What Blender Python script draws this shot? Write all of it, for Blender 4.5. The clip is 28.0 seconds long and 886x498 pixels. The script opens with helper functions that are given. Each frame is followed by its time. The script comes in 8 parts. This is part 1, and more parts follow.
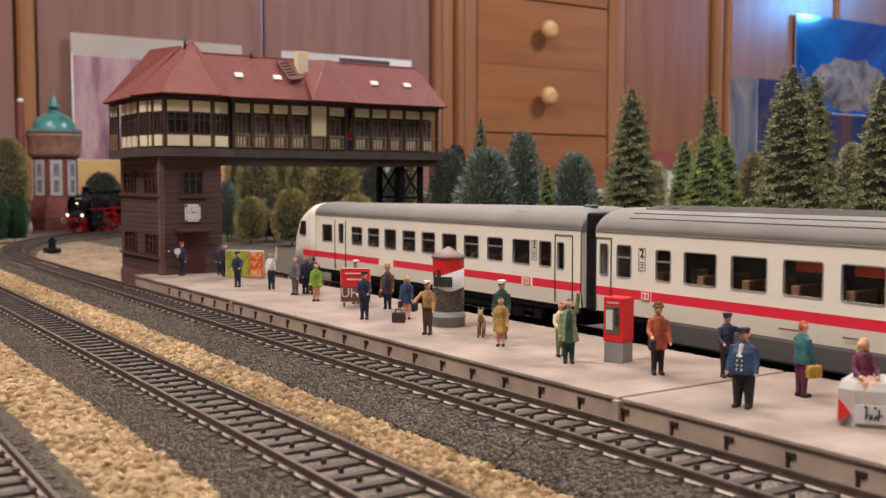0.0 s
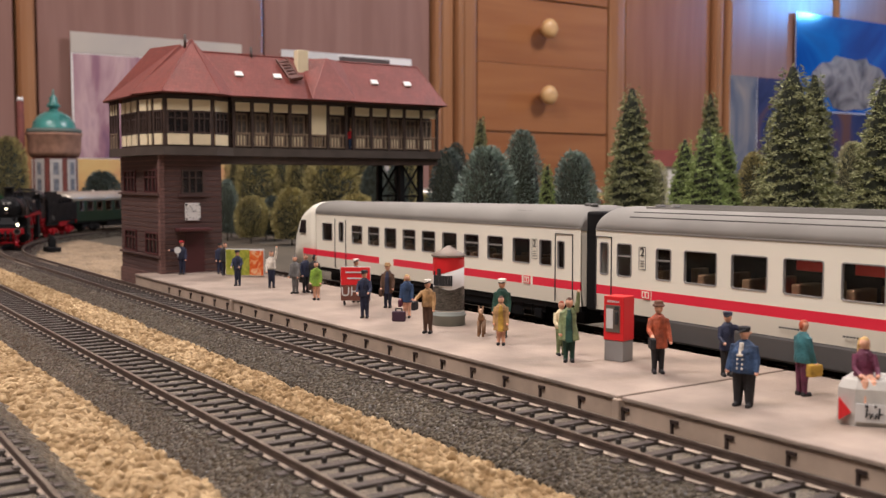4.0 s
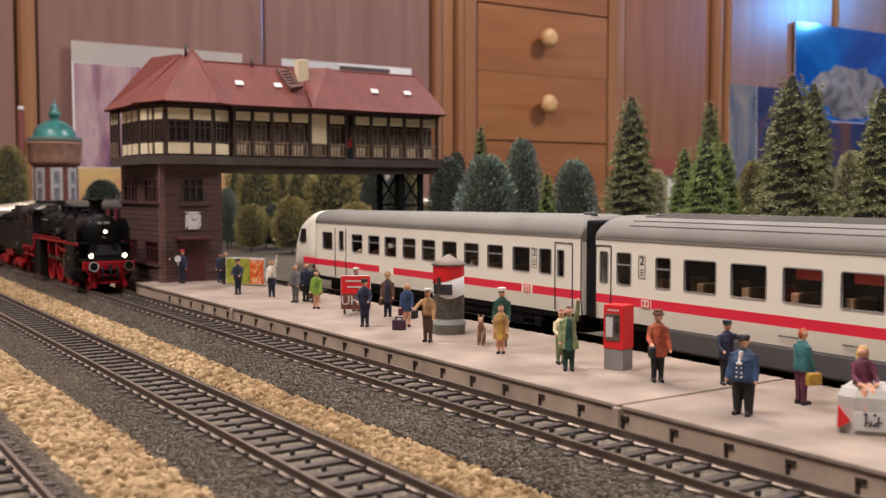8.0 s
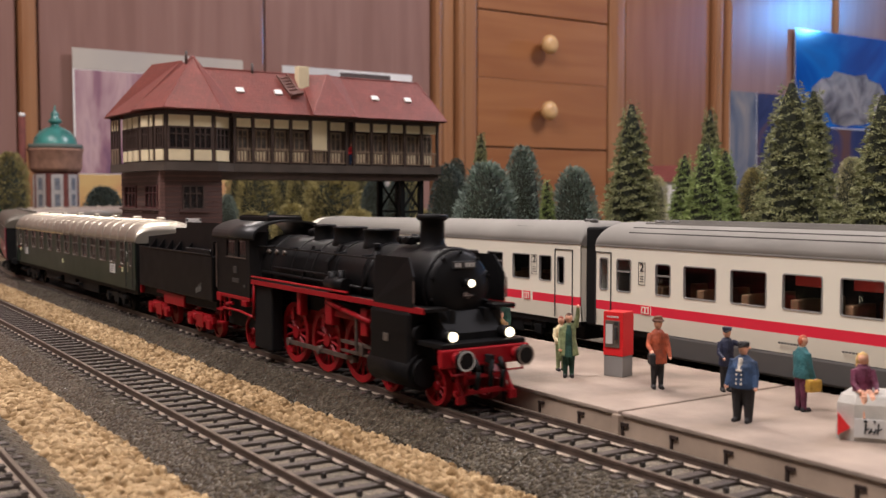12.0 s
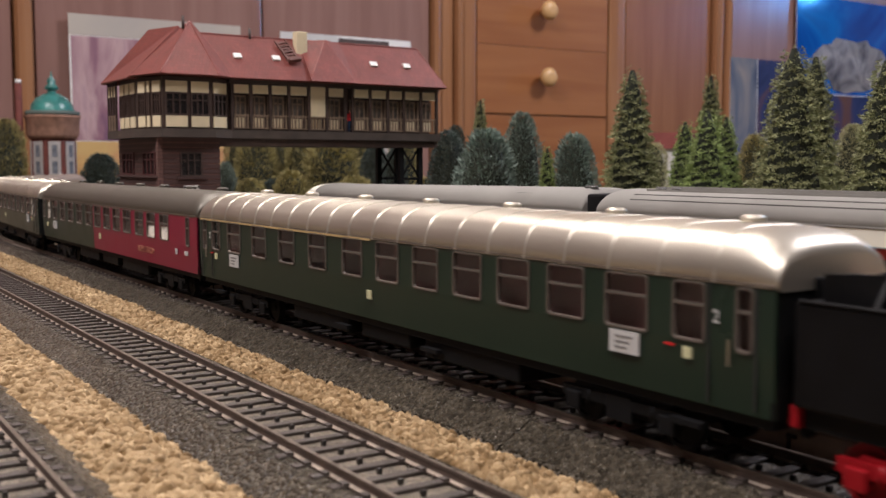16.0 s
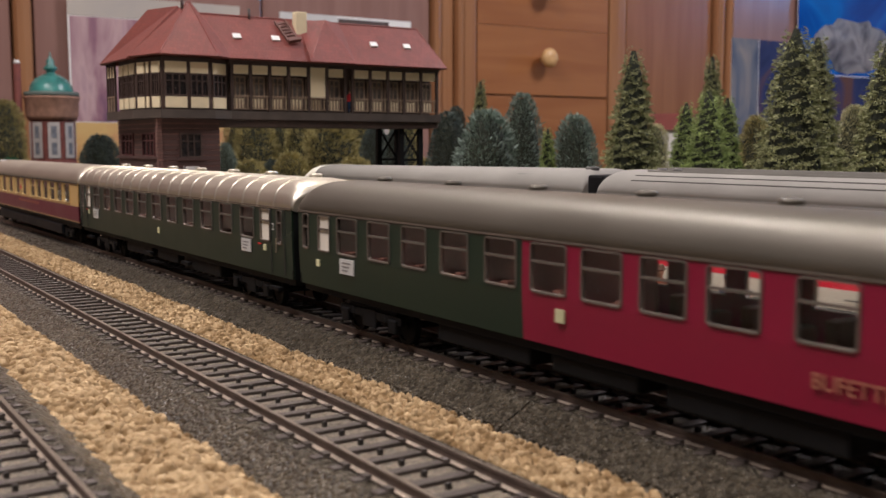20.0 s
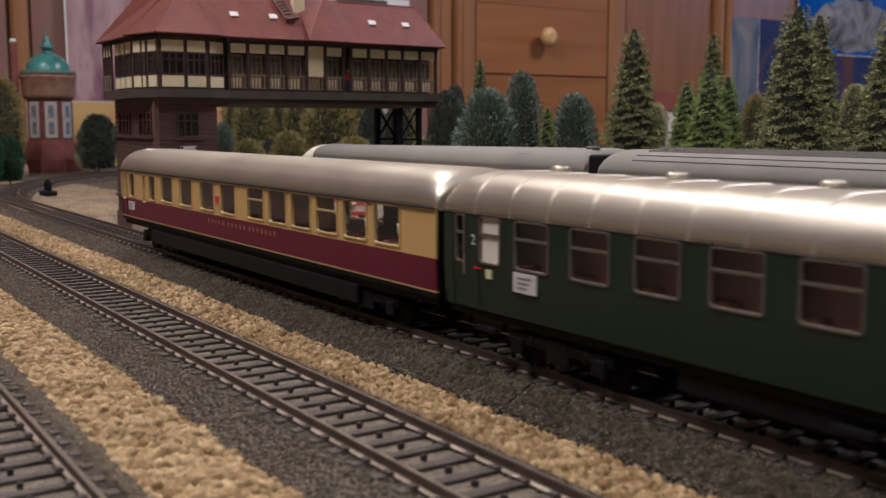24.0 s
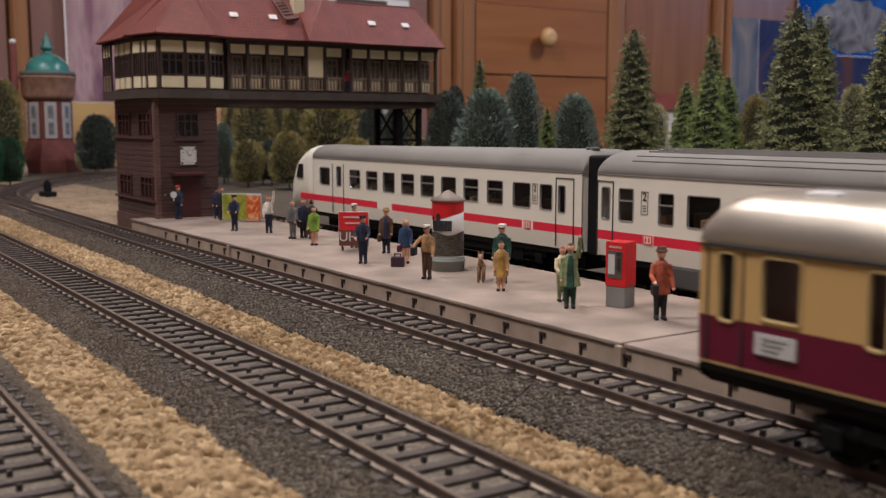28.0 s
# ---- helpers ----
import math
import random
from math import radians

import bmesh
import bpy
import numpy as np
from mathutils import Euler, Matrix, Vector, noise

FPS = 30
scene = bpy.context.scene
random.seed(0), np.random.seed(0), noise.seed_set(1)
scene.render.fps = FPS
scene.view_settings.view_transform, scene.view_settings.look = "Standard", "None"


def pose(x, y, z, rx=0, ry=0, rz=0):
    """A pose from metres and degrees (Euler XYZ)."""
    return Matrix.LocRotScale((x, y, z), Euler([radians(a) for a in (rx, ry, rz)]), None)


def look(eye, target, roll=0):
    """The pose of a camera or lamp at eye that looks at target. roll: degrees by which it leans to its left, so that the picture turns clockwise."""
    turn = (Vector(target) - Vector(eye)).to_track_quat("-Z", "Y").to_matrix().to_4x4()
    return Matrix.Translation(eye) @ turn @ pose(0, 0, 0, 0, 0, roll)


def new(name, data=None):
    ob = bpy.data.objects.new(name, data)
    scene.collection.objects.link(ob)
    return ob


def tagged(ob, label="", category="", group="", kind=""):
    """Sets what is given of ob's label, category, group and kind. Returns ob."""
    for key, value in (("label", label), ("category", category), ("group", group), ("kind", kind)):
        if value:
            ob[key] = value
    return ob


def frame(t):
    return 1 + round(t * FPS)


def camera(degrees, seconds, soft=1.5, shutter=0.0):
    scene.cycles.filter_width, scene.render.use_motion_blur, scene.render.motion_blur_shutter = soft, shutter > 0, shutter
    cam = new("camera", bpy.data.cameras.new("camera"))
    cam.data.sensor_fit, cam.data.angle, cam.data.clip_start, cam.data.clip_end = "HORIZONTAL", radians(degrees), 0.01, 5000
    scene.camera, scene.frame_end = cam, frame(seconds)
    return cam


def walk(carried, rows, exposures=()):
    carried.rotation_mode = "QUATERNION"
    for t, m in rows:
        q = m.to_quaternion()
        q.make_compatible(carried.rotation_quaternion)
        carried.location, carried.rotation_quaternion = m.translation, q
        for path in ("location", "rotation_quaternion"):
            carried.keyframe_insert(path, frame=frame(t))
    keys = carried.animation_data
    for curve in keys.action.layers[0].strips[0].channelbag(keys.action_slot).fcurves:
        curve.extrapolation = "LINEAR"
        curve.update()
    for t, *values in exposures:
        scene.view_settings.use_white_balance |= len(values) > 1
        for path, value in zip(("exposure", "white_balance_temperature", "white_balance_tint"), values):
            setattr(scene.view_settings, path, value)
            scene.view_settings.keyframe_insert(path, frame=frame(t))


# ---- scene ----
from mathutils.bvhtree import BVHTree
# A model railway in H0 scale on a table top, in its true (small) size.
# x runs along the station tracks, y across them, z = 0 is the rail head.
cam = camera(47.06, 28.0, soft=1.4, shutter=0.4)
cam.data.dof.use_dof = True
cam.data.dof.focus_distance = 0.36
cam.data.dof.aperture_fstop = 34.0
PATH = [
    (0, -0.0000, -0.1628, 0.0583, 3.749, 56.476), (0.5, -0.0000, -0.1628, 0.0583, 3.723, 56.474), (1, -0.0000, -0.1628, 0.0583, 3.754, 56.474),
    (1.5, -0.0000, -0.1628, 0.0583, 3.745, 56.472), (2, -0.0000, -0.1628, 0.0583, 3.640, 56.470), (2.5, -0.0000, -0.1628, 0.0583, 3.686, 56.469),
    (3, -0.0000, -0.1629, 0.0583, 3.757, 56.469), (3.5, -0.0001, -0.1629, 0.0583, 3.780, 56.469), (5.5, 0.0001, -0.1629, 0.0583, 3.939, 56.462),
    (6, 0.0002, -0.1630, 0.0583, 3.644, 56.466), (6.5, 0.0003, -0.1631, 0.0583, 3.404, 56.464), (7, 0.0004, -0.1631, 0.0583, 3.244, 56.464),
    (7.5, 0.0005, -0.1632, 0.0583, 3.320, 56.474), (8, 0.0005, -0.1632, 0.0583, 3.317, 56.477), (8.5, 0.0006, -0.1632, 0.0583, 3.082, 56.493),
    (9, 0.0006, -0.1632, 0.0583, 2.942, 56.487), (9.5, 0.0006, -0.1631, 0.0583, 3.004, 56.489), (10, 0.0006, -0.1631, 0.0583, 3.181, 56.476),
    (10.5, 0.0006, -0.1631, 0.0583, 3.282, 56.486), (11, 0.0007, -0.1632, 0.0583, 3.174, 56.487), (11.5, 0.0008, -0.1632, 0.0584, 2.955, 56.495),
    (12, 0.0008, -0.1632, 0.0584, 2.956, 56.502), (12.5, 0.0008, -0.1632, 0.0584, 3.383, 56.482), (14.5, -0.0007, -0.1625, 0.0581, 3.536, 56.446),
    (15, -0.0009, -0.1624, 0.0581, 3.884, 56.486), (15.5, -0.0010, -0.1624, 0.0581, 4.425, 56.433), (16, -0.0011, -0.1623, 0.0581, 4.785, 56.438),
    (16.5, -0.0011, -0.1623, 0.0581, 4.808, 56.438), (17, -0.0011, -0.1623, 0.0581, 4.614, 56.434), (17.5, -0.0012, -0.1623, 0.0580, 4.656, 56.458),
    (18, -0.0012, -0.1623, 0.0580, 5.233, 56.456), (18.5, -0.0013, -0.1622, 0.0579, 5.656, 56.428), (19, -0.0014, -0.1622, 0.0579, 5.642, 56.430),
    (19.5, -0.0015, -0.1621, 0.0579, 5.561, 56.429), (20, -0.0016, -0.1621, 0.0580, 5.836, 56.445), (20.5, -0.0019, -0.1620, 0.0580, 6.340, 56.442),
    (21, -0.0021, -0.1619, 0.0580, 6.771, 56.428), (21.5, -0.0025, -0.1617, 0.0580, 6.727, 56.361), (23.5, -0.0041, -0.1607, 0.0580, 6.970, 56.371),
    (24, -0.0041, -0.1607, 0.0580, 6.973, 56.372), (24.5, -0.0041, -0.1607, 0.0580, 6.740, 56.401), (25, -0.0042, -0.1607, 0.0580, 6.661, 56.412),
    (25.5, -0.0043, -0.1606, 0.0581, 6.769, 56.366), (26, -0.0044, -0.1606, 0.0580, 7.004, 56.370), (26.5, -0.0045, -0.1606, 0.0580, 7.205, 56.351),
    (27, -0.0045, -0.1606, 0.0580, 7.087, 56.371), (27.5, -0.0044, -0.1606, 0.0580, 6.850, 56.367), (28, -0.0044, -0.1606, 0.0581, 6.949, 56.355),
]
walk(cam, [(t, pose(x, y, z, 90 - down, 0, turn)) for t, x, y, z, down, turn in PATH],
     exposures=[(0.0, 0.06, 6450, 11), (11.0, 0.05, 6450, 11), (12.0, 0.0, 6400, 11), (14.5, -0.02, 6350, 11), (16.0, -0.06, 6200, 10), (17.0, -0.42, 6150, 10), (18.0, -0.50, 6150, 10), (19.0, -0.44, 6200, 10), (20.0, -0.12, 6300, 10), (21.0, -0.05, 6300, 10), (24.0, -0.52, 6100, 10), (25.0, -0.50, 6100, 10), (28.0, -0.50, 6150, 11)])

# ---- light: a closed room with a warm lamp over the table and a window ----
world = bpy.data.worlds.new("room_air")
world.use_nodes = True
world.node_tree.nodes["Background"].inputs[0].default_value = (0.55, 0.5, 0.5, 1)
world.node_tree.nodes["Background"].inputs[1].default_value = 0.05
scene.world = world


def area(name, eye, target, sx, sy, watts, colour, roll=0):
    data = bpy.data.lights.new(name, "AREA")
    data.shape, data.size, data.size_y, data.energy, data.color = "RECTANGLE", sx, sy, watts, colour
    ob = new(name, data)
    ob.matrix_world = look(eye, target, roll)
    return ob


area("ceiling_lamp_light", (-0.50, -0.74, 1.45), (-0.3, 0.1, 0.0), 0.40, 0.40, 22.5, (1.0, 0.895, 0.865))
area("table_lamp_light", (-1.22, 0.25, 1.52), (0.15, -0.05, 0.0), 0.42, 0.42, 4.2, (1.0, 0.90, 0.82)).data.spread = math.radians(80)
area("second_lamp_light", (0.40, -0.35, 1.42), (-0.6, 0.25, 0.1), 0.5, 0.5, 12.0, (1.0, 0.905, 0.89))
area("third_lamp_light", (-0.20, 1.70, 1.60), (-1.15, 1.0, 0.2), 0.62, 0.62, 33.0, (1.0, 0.94, 0.99))
area("window_light", (-0.66, 3.48, 0.83), (-1.3, 0.8, 0.2), 0.035, 0.11, 8.0, (0.10, 0.42, 1.0), 40)


# ---- materials ----
def mat(name, colour, rough=0.6, metal=0.0, vary=0.15, scale=60.0, bump=0.0, fine=0.0, island=0.0, spec=0.5, emit=0.0):
    """A surface with colour variation at two scales, and relief."""
    m = bpy.data.materials.new(name)
    m.use_nodes = True
    nt = m.node_tree
    b = nt.nodes["Principled BSDF"]
    b.inputs["Roughness"].default_value = rough
    b.inputs["Metallic"].default_value = metal
    b.inputs["Specular IOR Level"].default_value = spec
    co = nt.nodes.new("ShaderNodeTexCoord")
    n1 = nt.nodes.new("ShaderNodeTexNoise")
    n1.inputs["Scale"].default_value = scale
    n1.inputs["Detail"].default_value = 6.0
    nt.links.new(co.outputs["Object"], n1.inputs["Vector"])
    ramp = nt.nodes.new("ShaderNodeMapRange")
    ramp.inputs["From Min"].default_value, ramp.inputs["From Max"].default_value = 0.3, 0.7
    ramp.inputs["To Min"].default_value, ramp.inputs["To Max"].default_value = 1.0 - vary, 1.0 + vary
    nt.links.new(n1.outputs["Fac"], ramp.inputs["Value"])
    mul = nt.nodes.new("ShaderNodeVectorMath")
    mul.operation = "SCALE"
    mul.inputs[0].default_value = colour[:3]
    nt.links.new(ramp.outputs["Result"], mul.inputs["Scale"])
    out = mul.outputs["Vector"]
    if island:
        geo = nt.nodes.new("ShaderNodeNewGeometry")
        r2 = nt.nodes.new("ShaderNodeMapRange")
        r2.inputs["To Min"].default_value, r2.inputs["To Max"].default_value = 1.0 - island, 1.0 + island
        nt.links.new(geo.outputs["Random Per Island"], r2.inputs["Value"])
        m2 = nt.nodes.new("ShaderNodeVectorMath")
        m2.operation = "SCALE"
        nt.links.new(out, m2.inputs[0])
        nt.links.new(r2.outputs["Result"], m2.inputs["Scale"])
        out = m2.outputs["Vector"]
    nt.links.new(out, b.inputs["Base Color"])
    r3 = nt.nodes.new("ShaderNodeMapRange")
    r3.inputs["To Min"].default_value, r3.inputs["To Max"].default_value = max(0.02, rough - 0.12), min(1.0, rough + 0.12)
    nt.links.new(n1.outputs["Fac"], r3.inputs["Value"])
    nt.links.new(r3.outputs["Result"], b.inputs["Roughness"])
    if bump:
        n2 = nt.nodes.new("ShaderNodeTexNoise")
        n2.inputs["Scale"].default_value = fine or scale * 12
        n2.inputs["Detail"].default_value = 4.0
        nt.links.new(co.outputs["Object"], n2.inputs["Vector"])
        bp = nt.nodes.new("ShaderNodeBump")
        bp.inputs["Strength"].default_value = bump
        bp.inputs["Distance"].default_value = 0.0006
        nt.links.new(n2.outputs["Fac"], bp.inputs["Height"])
        nt.links.new(bp.outputs["Normal"], b.inputs["Normal"])
    if emit:
        b.inputs["Emission Color"].default_value = (*colour[:3], 1)
        b.inputs["Emission Strength"].default_value = emit
    return m


def wood(name, colour, dark, gloss=0.35, along="Z"):
    m = bpy.data.materials.new(name)
    m.use_nodes = True
    nt = m.node_tree
    b = nt.nodes["Principled BSDF"]
    co = nt.nodes.new("ShaderNodeTexCoord")
    mp = nt.nodes.new("ShaderNodeMapping")
    mp.inputs["Scale"].default_value = (14, 14, 1.1) if along == "Z" else (14, 1.1, 14)
    nt.links.new(co.outputs["Object"], mp.inputs["Vector"])
    n = nt.nodes.new("ShaderNodeTexNoise")
    n.inputs["Scale"].default_value, n.inputs["Detail"].default_value = 2.2, 8.0
    n.inputs["Distortion"].default_value = 0.6
    nt.links.new(mp.outputs["Vector"], n.inputs["Vector"])
    r = nt.nodes.new("ShaderNodeValToRGB")
    r.color_ramp.elements[0].position, r.color_ramp.elements[1].position = 0.3, 0.72
    r.color_ramp.elements[0].color, r.color_ramp.elements[1].color = (*dark, 1), (*colour, 1)
    nt.links.new(n.outputs["Fac"], r.inputs["Fac"])
    nt.links.new(r.outputs["Color"], b.inputs["Base Color"])
    b.inputs["Roughness"].default_value = gloss
    bp = nt.nodes.new("ShaderNodeBump")
    bp.inputs["Strength"].default_value, bp.inputs["Distance"].default_value = 0.15, 0.001
    nt.links.new(n.outputs["Fac"], bp.inputs["Height"])
    nt.links.new(bp.outputs["Normal"], b.inputs["Normal"])
    return m


def grit(name, colour, light, size, rough=0.8, strength=0.9, glint=0.0, deep=1.3):
    """Moulded plastic ballast: round grains with dark joints."""
    m = bpy.data.materials.new(name)
    m.use_nodes = True
    nt = m.node_tree
    b = nt.nodes["Principled BSDF"]
    co = nt.nodes.new("ShaderNodeTexCoord")
    v = nt.nodes.new("ShaderNodeTexVoronoi")
    v.inputs["Scale"].default_value = 1.0 / size
    nt.links.new(co.outputs["Object"], v.inputs["Vector"])
    n = nt.nodes.new("ShaderNodeTexNoise")
    n.inputs["Scale"].default_value, n.inputs["Detail"].default_value = 45.0, 5.0
    nt.links.new(co.outputs["Object"], n.inputs["Vector"])
    mix = nt.nodes.new("ShaderNodeMix")
    mix.data_type = "RGBA"
    mix.inputs["A"].default_value, mix.inputs["B"].default_value = (*colour, 1), (*light, 1)
    add = nt.nodes.new("ShaderNodeMath")
    add.operation = "MULTIPLY"
    sep = nt.nodes.new("ShaderNodeSeparateColor")
    nt.links.new(v.outputs["Color"], sep.inputs["Color"])
    nt.links.new(sep.outputs["Red"], add.inputs[0])
    nt.links.new(n.outputs["Fac"], add.inputs[1])
    nt.links.new(add.outputs["Value"], mix.inputs["Factor"])
    nt.links.new(mix.outputs["Result"], b.inputs["Base Color"])
    rr = nt.nodes.new("ShaderNodeMapRange")
    rr.inputs["To Min"].default_value, rr.inputs["To Max"].default_value = rough, max(0.1, rough - glint)
    nt.links.new(sep.outputs["Green"], rr.inputs["Value"])
    nt.links.new(rr.outputs["Result"], b.inputs["Roughness"])
    bp = nt.nodes.new("ShaderNodeBump")
    bp.invert = True
    bp.inputs["Strength"].default_value, bp.inputs["Distance"].default_value = strength, size * deep
    nt.links.new(v.outputs["Distance"], bp.inputs["Height"])
    nt.links.new(bp.outputs["Normal"], b.inputs["Normal"])
    return m


def courses(name, colour, joint, row, length, bump=0.5, rough=0.75, flat=False, offset=0.5):
    """Moulded courses of bricks or tiles on a small plastic wall or roof."""
    m = bpy.data.materials.new(name)
    m.use_nodes = True
    nt = m.node_tree
    b = nt.nodes["Principled BSDF"]
    b.inputs["Roughness"].default_value = rough
    uv = nt.nodes.new("ShaderNodeTexCoord")
    br = nt.nodes.new("ShaderNodeTexBrick")
    br.offset = offset
    br.inputs["Color1"].default_value = (*colour, 1)
    br.inputs["Color2"].default_value = (*[c * 0.78 for c in colour], 1)
    br.inputs["Mortar"].default_value = (*joint, 1)
    br.inputs["Scale"].default_value = 1.0
    br.inputs["Mortar Size"].default_value = row * 0.09
    br.inputs["Brick Width"].default_value, br.inputs["Row Height"].default_value = length, row
    nt.links.new(uv.outputs["UV"], br.inputs["Vector"])
    n = nt.nodes.new("ShaderNodeTexNoise")
    n.inputs["Scale"].default_value, n.inputs["Detail"].default_value = 70.0, 5.0
    nt.links.new(uv.outputs["Object"], n.inputs["Vector"])
    mr = nt.nodes.new("ShaderNodeMapRange")
    mr.inputs["To Min"].default_value, mr.inputs["To Max"].default_value = 0.7, 1.3
    nt.links.new(n.outputs["Fac"], mr.inputs["Value"])
    sc = nt.nodes.new("ShaderNodeVectorMath")
    sc.operation = "SCALE"
    nt.links.new(br.outputs["Color"], sc.inputs[0])
    nt.links.new(mr.outputs["Result"], sc.inputs["Scale"])
    nt.links.new(sc.outputs["Vector"], b.inputs["Base Color"])
    bp = nt.nodes.new("ShaderNodeBump")
    bp.invert = True
    bp.inputs["Strength"].default_value, bp.inputs["Distance"].default_value = bump, 0.0004
    nt.links.new(br.outputs["Fac"], bp.inputs["Height"])
    nt.links.new(bp.outputs["Normal"], b.inputs["Normal"])
    return m


def glass(name, tint, rough=0.03):
    m = bpy.data.materials.new(name)
    m.use_nodes = True
    b = m.node_tree.nodes["Principled BSDF"]
    b.inputs["Base Color"].default_value = (*tint, 1)
    b.inputs["Transmission Weight"].default_value = 1.0
    b.inputs["Roughness"].default_value = rough
    b.inputs["IOR"].default_value = 1.3
    return m


def picture(name, stops, scale, stretch=(1, 1, 1), gloss=0.25, skew=2.0):
    """A printed landscape: soft fields of colour."""
    m = bpy.data.materials.new(name)
    m.use_nodes = True
    nt = m.node_tree
    b = nt.nodes["Principled BSDF"]
    b.inputs["Roughness"].default_value = gloss
    co = nt.nodes.new("ShaderNodeTexCoord")
    mp = nt.nodes.new("ShaderNodeMapping")
    mp.inputs["Scale"].default_value = stretch
    nt.links.new(co.outputs["Object"], mp.inputs["Vector"])
    n = nt.nodes.new("ShaderNodeTexNoise")
    n.inputs["Scale"].default_value, n.inputs["Detail"].default_value, n.inputs["Distortion"].default_value = scale, 7.0, skew
    nt.links.new(mp.outputs["Vector"], n.inputs["Vector"])
    r = nt.nodes.new("ShaderNodeValToRGB")
    while len(r.color_ramp.elements) < len(stops):
        r.color_ramp.elements.new(0.5)
    for e, (p, c) in zip(r.color_ramp.elements, stops):
        e.position, e.color = p, (*c, 1)
    nt.links.new(n.outputs["Fac"], r.inputs["Fac"])
    nt.links.new(r.outputs["Color"], b.inputs["Base Color"])
    return m


